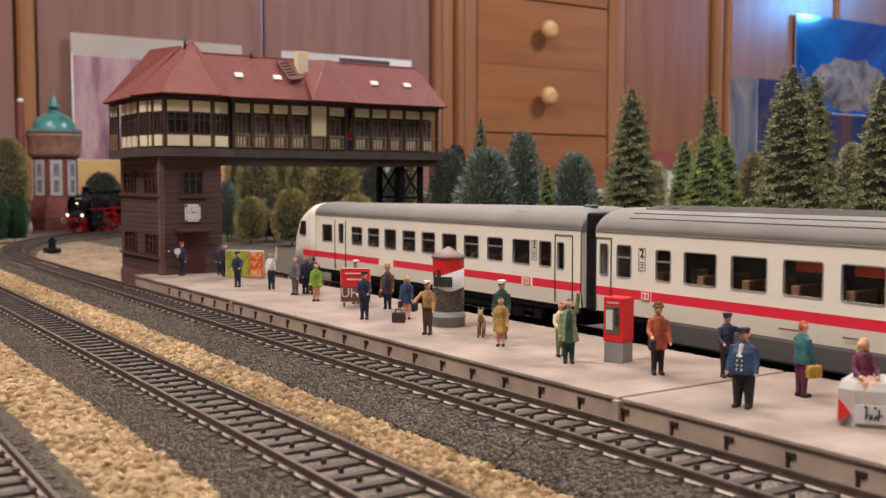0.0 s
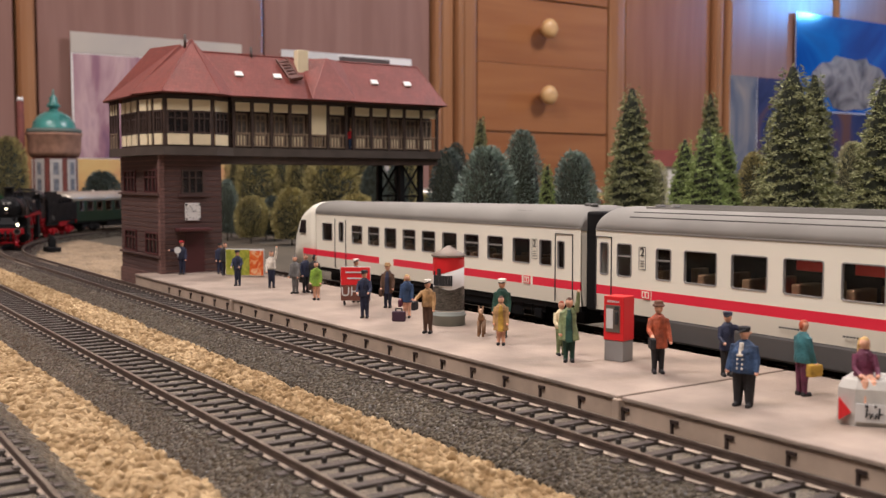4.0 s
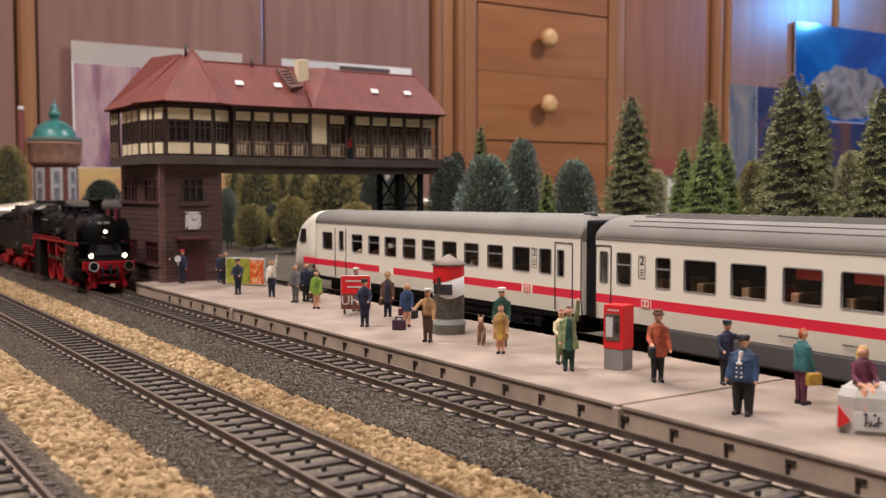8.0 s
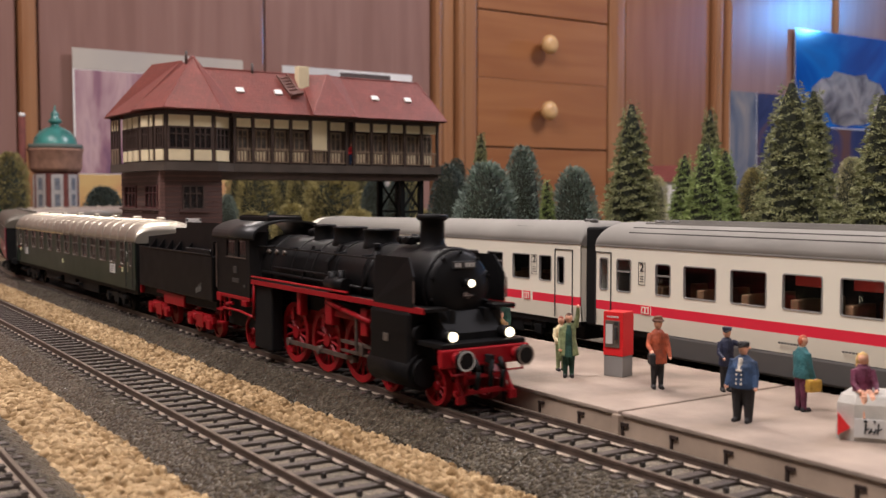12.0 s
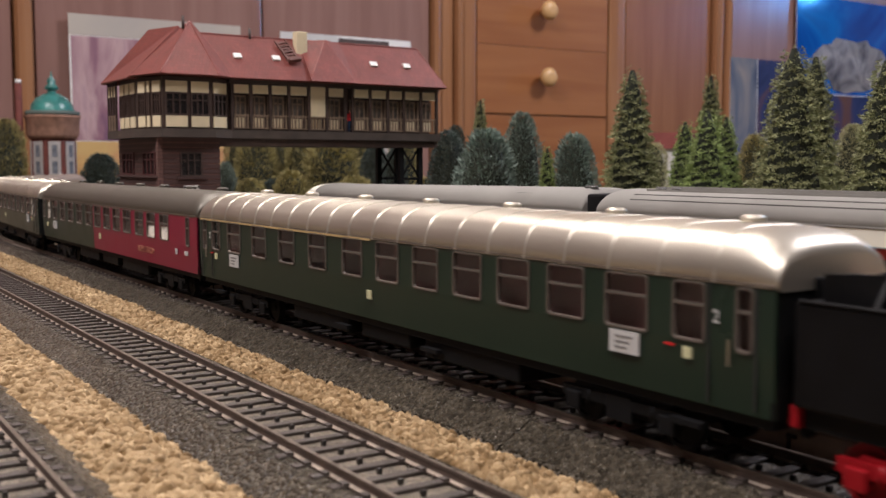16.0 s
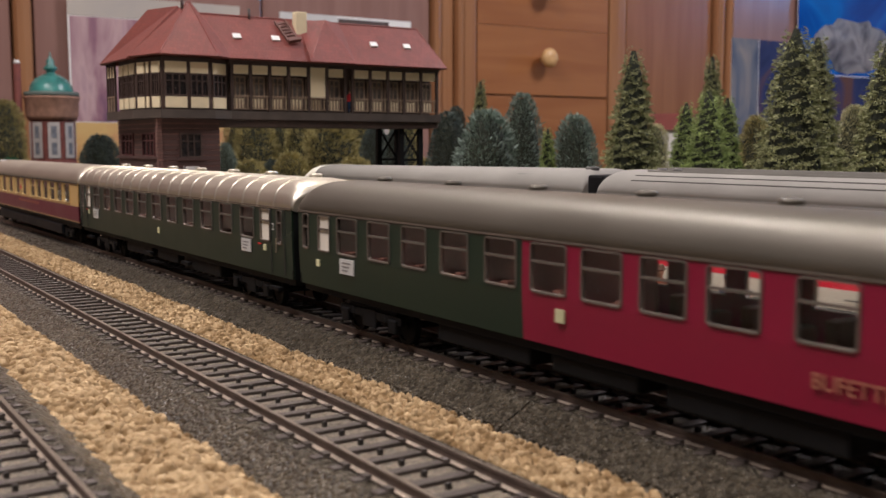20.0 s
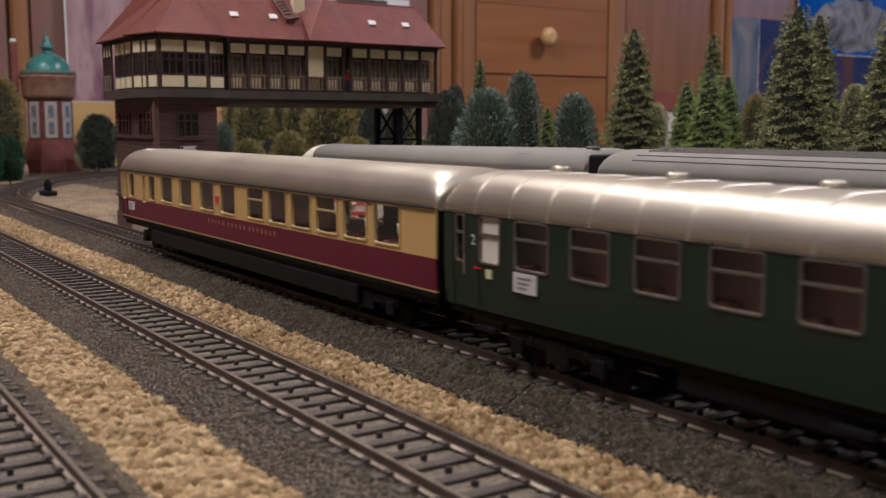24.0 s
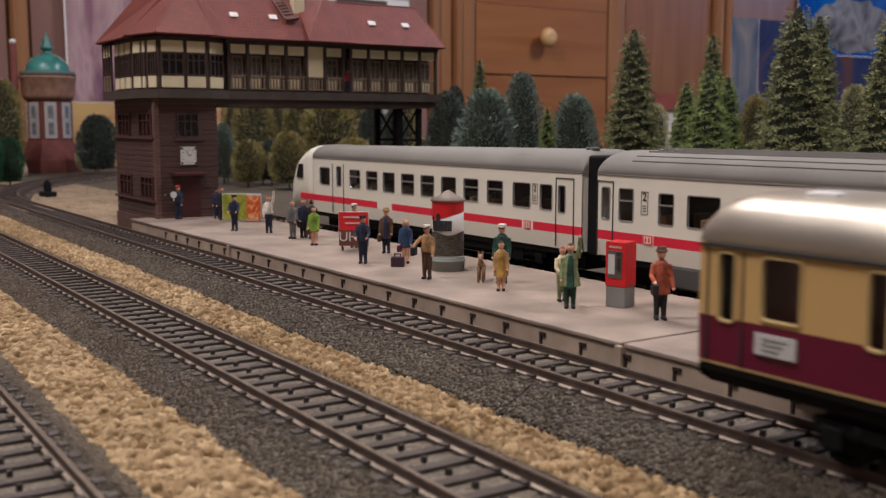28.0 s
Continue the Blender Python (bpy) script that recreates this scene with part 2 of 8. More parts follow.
M = dict(
    bed=grit("ballast_grey_plastic", (0.058, 0.049, 0.036), (0.262, 0.220, 0.156), 0.00105, 0.40, 1.0, 0.20, 2.2),
    infill=grit("worn_ballast_plastic", (0.085, 0.070, 0.050), (0.36, 0.295, 0.210), 0.00080, 0.55, 0.8, 0.25, 0.8),
    foot=mat("bright_rail_foot", (0.50, 0.42, 0.33), 0.42, 0.5, vary=0.25, scale=300),
    sleeper=mat("sleeper_brown_plastic", (0.062, 0.048, 0.040), 0.5, vary=0.3, scale=300, bump=0.3, fine=2500),
    rail=mat("rail_browned_steel", (0.20, 0.165, 0.13), 0.42, 0.7, vary=0.3, scale=250),
    railside=mat("rail_dark_side", (0.105, 0.074, 0.060), 0.6, 0.3, vary=0.3, scale=300),
    bright=mat("bright_metal", (0.62, 0.56, 0.46), 0.3, 0.9, vary=0.2, scale=400),
    stud=mat("contact_stud", (0.035, 0.03, 0.027), 0.5, 0.2),
    stone=grit("tan_granules", (0.205, 0.122, 0.048), (0.70, 0.52, 0.295), 0.0019, 0.95, 0.6),
    sand=mat("tan_scatter", (0.26, 0.19, 0.12), 0.95, vary=0.3, scale=60, bump=0.8, fine=900),
    board=mat("painted_board", (0.085, 0.070, 0.048), 0.95, vary=0.35, scale=14, bump=0.6, fine=700),
    plat=mat("platform_grey_plastic", (0.300, 0.236, 0.188), 0.6, vary=0.32, scale=55, bump=0.35, fine=900),
    platside=mat("platform_edge_plastic", (0.45, 0.345, 0.26), 0.6, vary=0.25, scale=70),
    clip=mat("edge_clip_dark", (0.035, 0.022, 0.018), 0.5),
    wood=wood("cabinet_wood", (0.31, 0.135, 0.062), (0.22, 0.088, 0.038), 0.32),
    # door wood, pinker because the bluish window sheen is mixed into its colour
    wood2=wood("cabinet_wood_sheen_tint", (0.31, 0.180, 0.150), (0.24, 0.130, 0.105), 0.24),
    wood3=wood("cabinet_wood_orange", (0.36, 0.15, 0.055), (0.27, 0.10, 0.035), 0.33, "Y"),
    trim=wood("cabinet_moulding", (0.38, 0.19, 0.09), (0.28, 0.12, 0.05), 0.28),
    knob=wood("knob_pale_wood", (0.72, 0.45, 0.20), (0.58, 0.33, 0.13), 0.4),
    wall=mat("room_wall", (0.62, 0.58, 0.53), 0.9, vary=0.05, scale=3),
    ceil=mat("room_ceiling", (0.75, 0.73, 0.70), 0.9, vary=0.03, scale=3),
    floor=wood("room_floor", (0.30, 0.19, 0.11), (0.22, 0.13, 0.07), 0.4, "Y"),
    cloth=mat("table_side", (0.16, 0.12, 0.09), 0.8),
    brick=courses("tower_brick", (0.185, 0.092, 0.074), (0.085, 0.046, 0.040), 0.0021, 0.0062, 0.8),
    tile=courses("roof_tiles", (0.215, 0.050, 0.037), (0.155, 0.036, 0.027), 0.0026, 0.0022, 0.9, 0.55),
    beam=mat("dark_timber", (0.062, 0.039, 0.031), 0.55, vary=0.25, scale=200),
    slab=mat("dark_bridge_floor", (0.075, 0.058, 0.047), 0.6, vary=0.2, scale=120),
    cream=mat("cream_plaster", (0.82, 0.70, 0.46), 0.75, vary=0.06, scale=150),
    redframe=mat("dark_red_frame", (0.075, 0.018, 0.018), 0.5),
    # near-black: the dimness inside the coaches is put into this colour
    darkin=mat("shaded_interior", (0.02, 0.016, 0.014), 0.8),
    glassdark=glass("window_glass", (0.75, 0.78, 0.80)),
    glassclear=glass("pane_glass", (0.93, 0.93, 0.92)),
    white=mat("white_plastic", (0.78, 0.76, 0.72), 0.5, vary=0.04),
    icwhite=mat("coach_light_grey", (0.79, 0.755, 0.63), 0.38, vary=0.03, scale=30),
    icred=mat("coach_red_band", (0.72, 0.020, 0.050), 0.38, vary=0.04),
    icroof=mat("coach_roof_grey", (0.25, 0.238, 0.215), 0.75, vary=0.10, scale=40, spec=0.25),
    icskirt=mat("coach_skirt_grey", (0.085, 0.080, 0.075), 0.55, vary=0.1),
    green=mat("coach_dark_green", (0.0130, 0.0275, 0.0165), 0.32, vary=0.06, scale=40, spec=0.45),
    wine=mat("coach_wine_red", (0.235, 0.007, 0.034), 0.34, vary=0.05, scale=40),
    teered=mat("coach_burgundy", (0.135, 0.006, 0.029), 0.34, vary=0.05, scale=40),
    teecream=mat("coach_cream", (0.62, 0.40, 0.15), 0.38, vary=0.04, scale=40),
    silver=mat("roof_silver", (0.59, 0.54, 0.45), 0.40, 0.82, vary=0.08, scale=30),
    silverdull=mat("roof_dull_grey", (0.130, 0.116, 0.093), 0.48, 0.45, vary=0.08, scale=30),
    black=mat("black_paint", (0.006, 0.0058, 0.0062), 0.46, vary=0.25, scale=120, bump=0.06, fine=2600, spec=0.16),
    chassis=mat("black_chassis", (0.006, 0.006, 0.0065), 0.65, vary=0.3, scale=200, spec=0.2),
    locored=mat("loco_red", (0.29, 0.006, 0.011), 0.45, vary=0.15, scale=200, spec=0.25),
    skirtblack=mat("blue_black_skirt", (0.007, 0.008, 0.010), 0.55, vary=0.2, scale=60, spec=0.2),
    platetext=mat("faded_plate_print", (0.22, 0.21, 0.20), 0.6),
    icframe=mat("window_frame_grey", (0.30, 0.29, 0.27), 0.4, 0.3),
    corridor=mat("corridor_brown", (0.20, 0.075, 0.066), 0.7, vary=0.15, scale=60),
    lamp=mat("headlamp", (1.0, 0.86, 0.60), 0.3, emit=3.5, vary=0.0),
    seat=mat("seat_brown", (0.16, 0.055, 0.035), 0.8),
    seatpale=mat("seat_ochre", (0.19, 0.105, 0.05), 0.8, vary=0.3, scale=200),
    blind=mat("white_blind", (0.74, 0.68, 0.58), 0.7),
    frame=mat("window_frame_metal", (0.18, 0.15, 0.125), 0.4, 0.4),
    frameblack=mat("window_rubber", (0.03, 0.03, 0.03), 0.5),
    framegold=mat("window_frame_cream", (0.62, 0.45, 0.20), 0.4, 0.2),
    plate=mat("white_plate", (0.58, 0.57, 0.54), 0.5, vary=0.03),
    ink=mat("dark_ink", (0.03, 0.03, 0.03), 0.6),
    phone=mat("phone_box_red", (0.66, 0.018, 0.022), 0.4, vary=0.05),
    grey=mat("grey_plastic", (0.24, 0.23, 0.22), 0.6, vary=0.12),
    copper=mat("copper_green", (0.05, 0.225, 0.195), 0.3, vary=0.35, scale=40),
    barrel=mat("tan_brick_barrel", (0.36, 0.195, 0.13), 0.8, vary=0.25, scale=120, bump=0.4, fine=900),
    greypane=mat("grey_blue_pane", (0.17, 0.18, 0.20), 0.2, vary=0.3, scale=200),
    terracotta=mat("red_brick_plain", (0.15, 0.040, 0.030), 0.8, vary=0.25, scale=120, bump=0.4, fine=900),
    trunk=mat("bark", (0.06, 0.04, 0.025), 0.9, vary=0.3, scale=200, bump=0.5),
    fir=mat("fir_needles", (0.27, 0.34, 0.12), 0.9, vary=0.3, scale=40, island=0.5),
    firblue=mat("spruce_needles", (0.285, 0.295, 0.145), 0.9, vary=0.3, scale=40, island=0.5),
    leafblue=mat("bluish_foliage", (0.215, 0.270, 0.225), 0.75, vary=0.3, scale=40, island=0.5),
    leafdark=mat("dark_foliage", (0.085, 0.11, 0.095), 0.75, vary=0.3, scale=40, island=0.5),
    leafolive=mat("olive_foliage", (0.36, 0.31, 0.125), 0.8, vary=0.3, scale=40, island=0.5),
    leafgreen=mat("green_foliage", (0.030, 0.120, 0.050), 0.8, vary=0.3, scale=40, island=0.4),
    wornletter=mat("worn_grey_letter", (0.16, 0.15, 0.13), 0.6),
    letter=mat("dull_gold_letter", (0.42, 0.17, 0.11), 0.4, 0.2),
    # near-black stand-in for the shade deep inside the tree crowns
    crown_shade=mat("crown_core_shade", (0.020, 0.024, 0.013), 0.9, vary=0.3, scale=90),
    curtain=mat("red_curtain", (0.50, 0.045, 0.030), 0.8),
    pale=mat("pale_foliage", (0.50, 0.48, 0.28), 0.85, vary=0.3, scale=40, island=0.4),
)


# ---- building helpers ----
def part(name, bm, material, parent=None, label=""):
    """Links a bmesh as one mesh object under a thing or a part."""
    me = bpy.data.meshes.new(name)
    bm.to_mesh(me)
    bm.free()
    for m in material if isinstance(material, (list, tuple)) else [material]:
        me.materials.append(m)
    ob = new(name, me)
    ob.parent = parent
    if label:
        ob["label"] = label
    return ob


def again(ob, m, parent):
    """One more part that shares the mesh of ob."""
    o = new(ob.name.split(".")[0], ob.data)
    o.parent = parent
    o.matrix_basis = m
    for key in ("label",):
        if key in ob:
            o[key] = ob[key]
    return o


def thing(name, label, category, m=None, group="", kind=""):
    ob = new(name)
    if m is not None:
        ob.matrix_basis = m
    return tagged(ob, label, category, group, kind)


def box(bm, x0, x1, y0, y1, z0, z1, mi=0, bev=0.0):
    r = bmesh.ops.create_cube(bm, size=1.0)
    vs = r["verts"]
    for v in vs:
        v.co = Vector(((x0 + x1) / 2 + v.co.x * (x1 - x0), (y0 + y1) / 2 + v.co.y * (y1 - y0), (z0 + z1) / 2 + v.co.z * (z1 - z0)))
    fs = {f for v in vs for f in v.link_faces}
    for f in fs:
        f.material_index = mi
    if bev:
        es = list({e for v in vs for e in v.link_edges})
        q = bmesh.ops.bevel(bm, geom=es, offset=bev, segments=2, affect="EDGES", profile=0.5)
        for f in q["faces"]:
            f.material_index = mi
    return vs


def one_box(x0, x1, y0, y1, z0, z1, bev=0.0):
    bm = bmesh.new()
    box(bm, x0, x1, y0, y1, z0, z1, 0, bev)
    return bm


def tube(bm, p, q, r0, r1=None, n=12, mi=0, caps=True):
    """A round bar from p to q."""
    p, q = Vector(p), Vector(q)
    r1 = r0 if r1 is None else r1
    t = (q - p).to_track_quat("Z", "Y").to_matrix()
    a = [bm.verts.new(p + t @ Vector((math.cos(2 * math.pi * i / n) * r0, math.sin(2 * math.pi * i / n) * r0, 0))) for i in range(n)]
    b = [bm.verts.new(q + t @ Vector((math.cos(2 * math.pi * i / n) * r1, math.sin(2 * math.pi * i / n) * r1, 0))) for i in range(n)]
    for i in range(n):
        f = bm.faces.new((a[i], a[(i + 1) % n], b[(i + 1) % n], b[i]))
        f.material_index, f.smooth = mi, n > 6
    if caps:
        bm.faces.new(list(reversed(a))).material_index = mi
        bm.faces.new(b).material_index = mi


def one_tube(p, q, r0, r1=None, n=12):
    bm = bmesh.new()
    tube(bm, p, q, r0, r1, n)
    return bm


def lathe(bm, prof, n=24, at=(0, 0, 0), mi=0, phase=0.0):
    """A turned body from (radius, height) pairs."""
    rings = []
    for r, z in prof:
        rings.append([bm.verts.new((at[0] + r * math.cos(2 * math.pi * (i + phase) / n), at[1] + r * math.sin(2 * math.pi * (i + phase) / n), at[2] + z)) for i in range(n)])
    for a, b in zip(rings, rings[1:]):
        for i in range(n):
            f = bm.faces.new((a[i], a[(i + 1) % n], b[(i + 1) % n], b[i]))
            f.material_index, f.smooth = mi, n > 10
    bm.faces.new(list(reversed(rings[0]))).material_index = mi
    bm.faces.new(rings[-1]).material_index = mi


def skin(bm, rings, mi=0, closed=True, caps=True, smooth=True):
    """A surface through rings of points."""
    vs = [[bm.verts.new(p) for p in r] for r in rings]
    for a, b in zip(vs, vs[1:]):
        m = len(a)
        for i in range(m if closed else m - 1):
            f = bm.faces.new((a[i], a[(i + 1) % m], b[(i + 1) % m], b[i]))
            f.material_index, f.smooth = mi, smooth
    if caps and closed:
        bm.faces.new(list(reversed(vs[0]))).material_index = mi
        bm.faces.new(vs[-1]).material_index = mi
    return vs


def prism(bm, poly, z0, z1, mi=0):
    """An upright prism on a plan polygon."""
    a = [bm.verts.new((x, y, z0)) for x, y in poly]
    b = [bm.verts.new((x, y, z1)) for x, y in poly]
    n = len(poly)
    for i in range(n):
        bm.faces.new((a[i], a[(i + 1) % n], b[(i + 1) % n], b[i])).material_index = mi
    bm.faces.new(list(reversed(a))).material_index = mi
    bm.faces.new(b).material_index = mi


def uv_walls(bm):
    """Lays texture coordinates in metres on upright and sloping faces."""
    bmesh.ops.recalc_face_normals(bm, faces=bm.faces)
    lay = bm.loops.layers.uv.new("metres")
    for f in bm.faces:
        n = f.normal
        u = Vector((0, 0, 1)).cross(n)
        u = u.normalized() if u.length > 1e-6 else Vector((1, 0, 0))
        v = n.cross(u)
        for l in f.loops:
            l[lay].uv = (l.vert.co.dot(u), l.vert.co.dot(v))


def stuff_mesh(name, verts, faces, material, label, category, parent=None):
    me = bpy.data.meshes.new(name)
    me.from_pydata(verts, [], faces)
    me.materials.append(material)
    ob = new(name, me)
    ob.parent = parent
    return ob if parent else tagged(ob, label, category, kind="stuff")


def words(text, size, material, m, parent, deep=0.00008):
    cu = bpy.data.curves.new("lettering", "FONT")
    cu.body, cu.size, cu.extrude, cu.align_x, cu.align_y = text, size, deep, "CENTER", "CENTER"
    ob = bpy.data.objects.new("lettering", cu)
    scene.collection.objects.link(ob)
    me = bpy.data.meshes.new_from_object(ob.evaluated_get(bpy.context.evaluated_depsgraph_get()))
    bpy.data.objects.remove(ob)
    me.materials.clear()
    me.materials.append(material)
    o = new("lettering", me)
    o.parent = parent
    o.matrix_basis = m
    return o

# ---- the room ----
GROUND = -0.0085
for nm, b in (("wall_east", (2.6, 2.75, -2.6, 3.5, -0.76, 1.75)), ("wall_south", (-2.3, 2.75, -2.75, -2.6, -0.76, 1.75)), ("wall_west", (-2.4, -2.25, -2.6, 3.5, -0.76, 1.75))):
    tagged(part(nm, one_box(*b), M["wall"]), "plain pale painted room wall", "wall", kind="structure")
bm = bmesh.new()
for b in ((-2.4, -0.83, 3.5, 3.65, -0.76, 1.75), (-0.49, 2.75, 3.5, 3.65, -0.76, 1.75), (-0.83, -0.49, 3.5, 3.65, -0.76, 0.52), (-0.83, -0.49, 3.5, 3.65, 1.0, 1.75)):
    box(bm, *b)
tagged(part("wall_north", bm, M["wall"]), "pale painted room wall with a window opening", "wall", kind="structure")
tagged(part("ceiling", one_box(-2.4, 2.75, -2.75, 3.65, 1.75, 1.85), M["ceil"]), "plain white room ceiling", "ceiling", kind="structure")
tagged(part("floor", one_box(-2.4, 2.75, -2.75, 3.65, -0.86, -0.76), M["floor"]), "brown wooden room floor under the table", "floor", kind="structure")

bm = one_box(-1.716, 1.6, -0.32, 2.80, GROUND - 0.03, GROUND)
tagged(part("table_top", bm, M["board"]), "tan painted layout board of the model railway", "table", kind="structure")

# ---- wall cabinet behind the table ----
cab = thing("wall_cabinet", "tall brown wooden wall cabinet with doors and drawers", "cabinet")
CX = -1.72
part("carcass", one_box(CX - 0.4, CX - 0.02, -1.6, 3.4, -0.76, 1.7), M["wood"], cab)


def cab_panel(nm, y0, y1, z0, z1, material, deep=0.018, out=0.0, label="", bev=0.003):
    return part(nm, one_box(CX - deep, CX + out, y0, y1, z0, z1, bev), material, cab, label)


cab_panel("door", -1.2, 0.168, -0.7, 1.65, M["wood2"])
cab_panel("door", 0.203, 0.5890, -0.7, 1.65, M["wood2"])
cab_panel("door", 0.5925, 0.945, -0.7, 1.65, M["wood2"])
cab_panel("door", 1.475, 1.752, -0.7, 1.65, M["wood"])
cab_panel("door", 1.825, 2.228, -0.7, 1.65, M["wood2"])
cab_panel("door", 2.250, 2.80, -0.7, 1.65, M["wood2"])
for z0, z1 in ((-0.7, -0.002), (0.002, 0.160), (0.1635, 0.3045), (0.3050, 0.4425), (0.446, 0.66), (0.664, 1.65)):
    d = cab_panel("drawer", 1.062, 1.419, z0, z1, M["wood3"], bev=0.0008)
    if 0.1 < z0 < 0.44:
        bm = bmesh.new()
        lathe(bm, [(0.006, 0), (0.007, 0.010), (0.013, 0.014), (0.018, 0.021), (0.019, 0.027), (0.015, 0.033), (0.006, 0.035)], 20)
        k = part("knob", bm, M["knob"], d, "round pale wooden knob")
        k.matrix_basis = pose(CX, 1.2300, (z0 + z1) / 2 + 0.007, 0, 90, 0) @ Matrix.Scale(1.08, 4)
for y0, y1, out in ((0.172, 0.199, 0.012), (0.949, 0.968, 0.014), (0.972, 1.000, 0.006), (1.004, 1.020, 0.016), (1.024, 1.058, 0.004), (1.423, 1.471, 0.004), (1.756, 1.773, 0.014), (1.777, 1.797, 0.006), (1.801, 1.821, 0.014), (2.231, 2.247, 0.010)):
    bm = bmesh.new()
    w = (y1 - y0) / 2
    ring = [(CX - 0.012, y0), (CX + out * 0.3, y0), (CX + out * 0.8, y0 + w * 0.3), (CX + out, y0 + w), (CX + out * 0.8, y1 - w * 0.3), (CX + out * 0.3, y1), (CX - 0.012, y1)]
    prism(bm, ring, -0.74, 1.68)
    part("moulding", bm, M["trim"], cab)

# ---- pictures that lean against the cabinet ----
PX = -1.700


def print_card(nm, label, y0, y1, z0, z1, material, lean=0.0, border=None):
    th = thing(nm, label, "picture", pose(PX, (y0 + y1) / 2, z0, 0, -1, 0))
    w, h = (y1 - y0) / 2, z1 - z0
    part("card", one_box(-0.002, 0.0, -w, w, 0, h), M["white"], th)
    for mt, (a, b, c, d) in material:
        part("print", one_box(0.0002, 0.0006, -w + 2 * w * a, -w + 2 * w * b, h * c, h * d), mt, th)
    return th


rock = picture("print_rock", [(0.25, (0.10, 0.055, 0.12)), (0.45, (0.30, 0.16, 0.20)), (0.6, (0.52, 0.36, 0.36)), (0.8, (0.20, 0.10, 0.20))], 9.0, (1, 1.0, 0.35))
meadow = picture("print_meadow", [(0.3, (0.55, 0.30, 0.12)), (0.5, (0.62, 0.42, 0.17)), (0.7, (0.50, 0.20, 0.12))], 6.0, (1, 0.4, 1.5))
paleprint = picture("print_pale", [(0.3, (0.45, 0.41, 0.37)), (0.7, (0.52, 0.47, 0.40))], 4.0)
sky = picture("print_sky", [(0.25, (0.004, 0.035, 0.20)), (0.5, (0.006, 0.08, 0.34)), (0.62, (0.01, 0.14, 0.46)), (0.85, (0.02, 0.07, 0.25))], 3.0, gloss=0.09)
peak = picture("print_peak", [(0.28, (0.07, 0.07, 0.09)), (0.42, (0.30, 0.27, 0.27)), (0.58, (0.62, 0.56, 0.52)), (0.8, (0.20, 0.17, 0.17))], 9.0)
dusk = picture("print_dusk", [(0.3, (0.005, 0.012, 0.06)), (0.5, (0.02, 0.03, 0.10)), (0.65, (0.13, 0.05, 0.03)), (0.8, (0.02, 0.02, 0.05))], 5.0, gloss=0.85)
lake = picture("print_lake", [(0.3, (0.03, 0.05, 0.10)), (0.5, (0.13, 0.14, 0.17)), (0.7, (0.25, 0.22, 0.20))], 9.0, (1, 1.2, 0.5), gloss=0.85)
print_card("picture_card", "large print of a purple rock face over a meadow", 0.2504, 0.5417, GROUND, 0.2984, [(paleprint, (0, 1, 0.89, 1)), (rock, (0.01, 1, 0.34, 0.885)), (meadow, (0.01, 1, 0, 0.335))])
print_card("picture_card", "pale print leaning on the cabinet", 0.6177, 0.8930, GROUND, 0.2953, [(M["plate"], (0, 0.42, 0.90, 1)), (paleprint, (0, 0.42, 0.0, 0.895)), (M["beam"], (0.425, 0.82, 0.945, 0.985)), (paleprint, (0.425, 1.0, 0.0, 0.94))])
print_card("picture_card", "grey and blue print of a lake", 1.8102, 2.0331, GROUND, 0.3179, [(lake, (0, 0.44, 0, 1)), (dusk, (0.45, 1, 0, 1))])
blue = print_card("picture_card", "glossy blue print of a mountain peak", 2.0588, 2.7111, GROUND, 0.4935, [(sky, (0, 1, 0.50, 1)), (dusk, (0, 1, 0, 0.495))])
bm = bmesh.new()
random.seed(5)
ring = [(0.0012, 0.02 + 0.160 * math.cos(a) * random.uniform(0.8, 1.1), 0.325 + 0.075 * math.sin(a) * random.uniform(0.75, 1.1)) for a in [i * 2 * math.pi / 22 for i in range(22)]]
bm.faces.new([bm.verts.new(p) for p in ring])
bmesh.ops.solidify(bm, geom=bm.faces, thickness=0.0004)
o = part("print_peak_shape", bm, peak, blue)
o.location = (0.0005, -0.12, 0.01)

# ---- tracks ----
GAUGE, PITCH = 0.0172, 0.00805


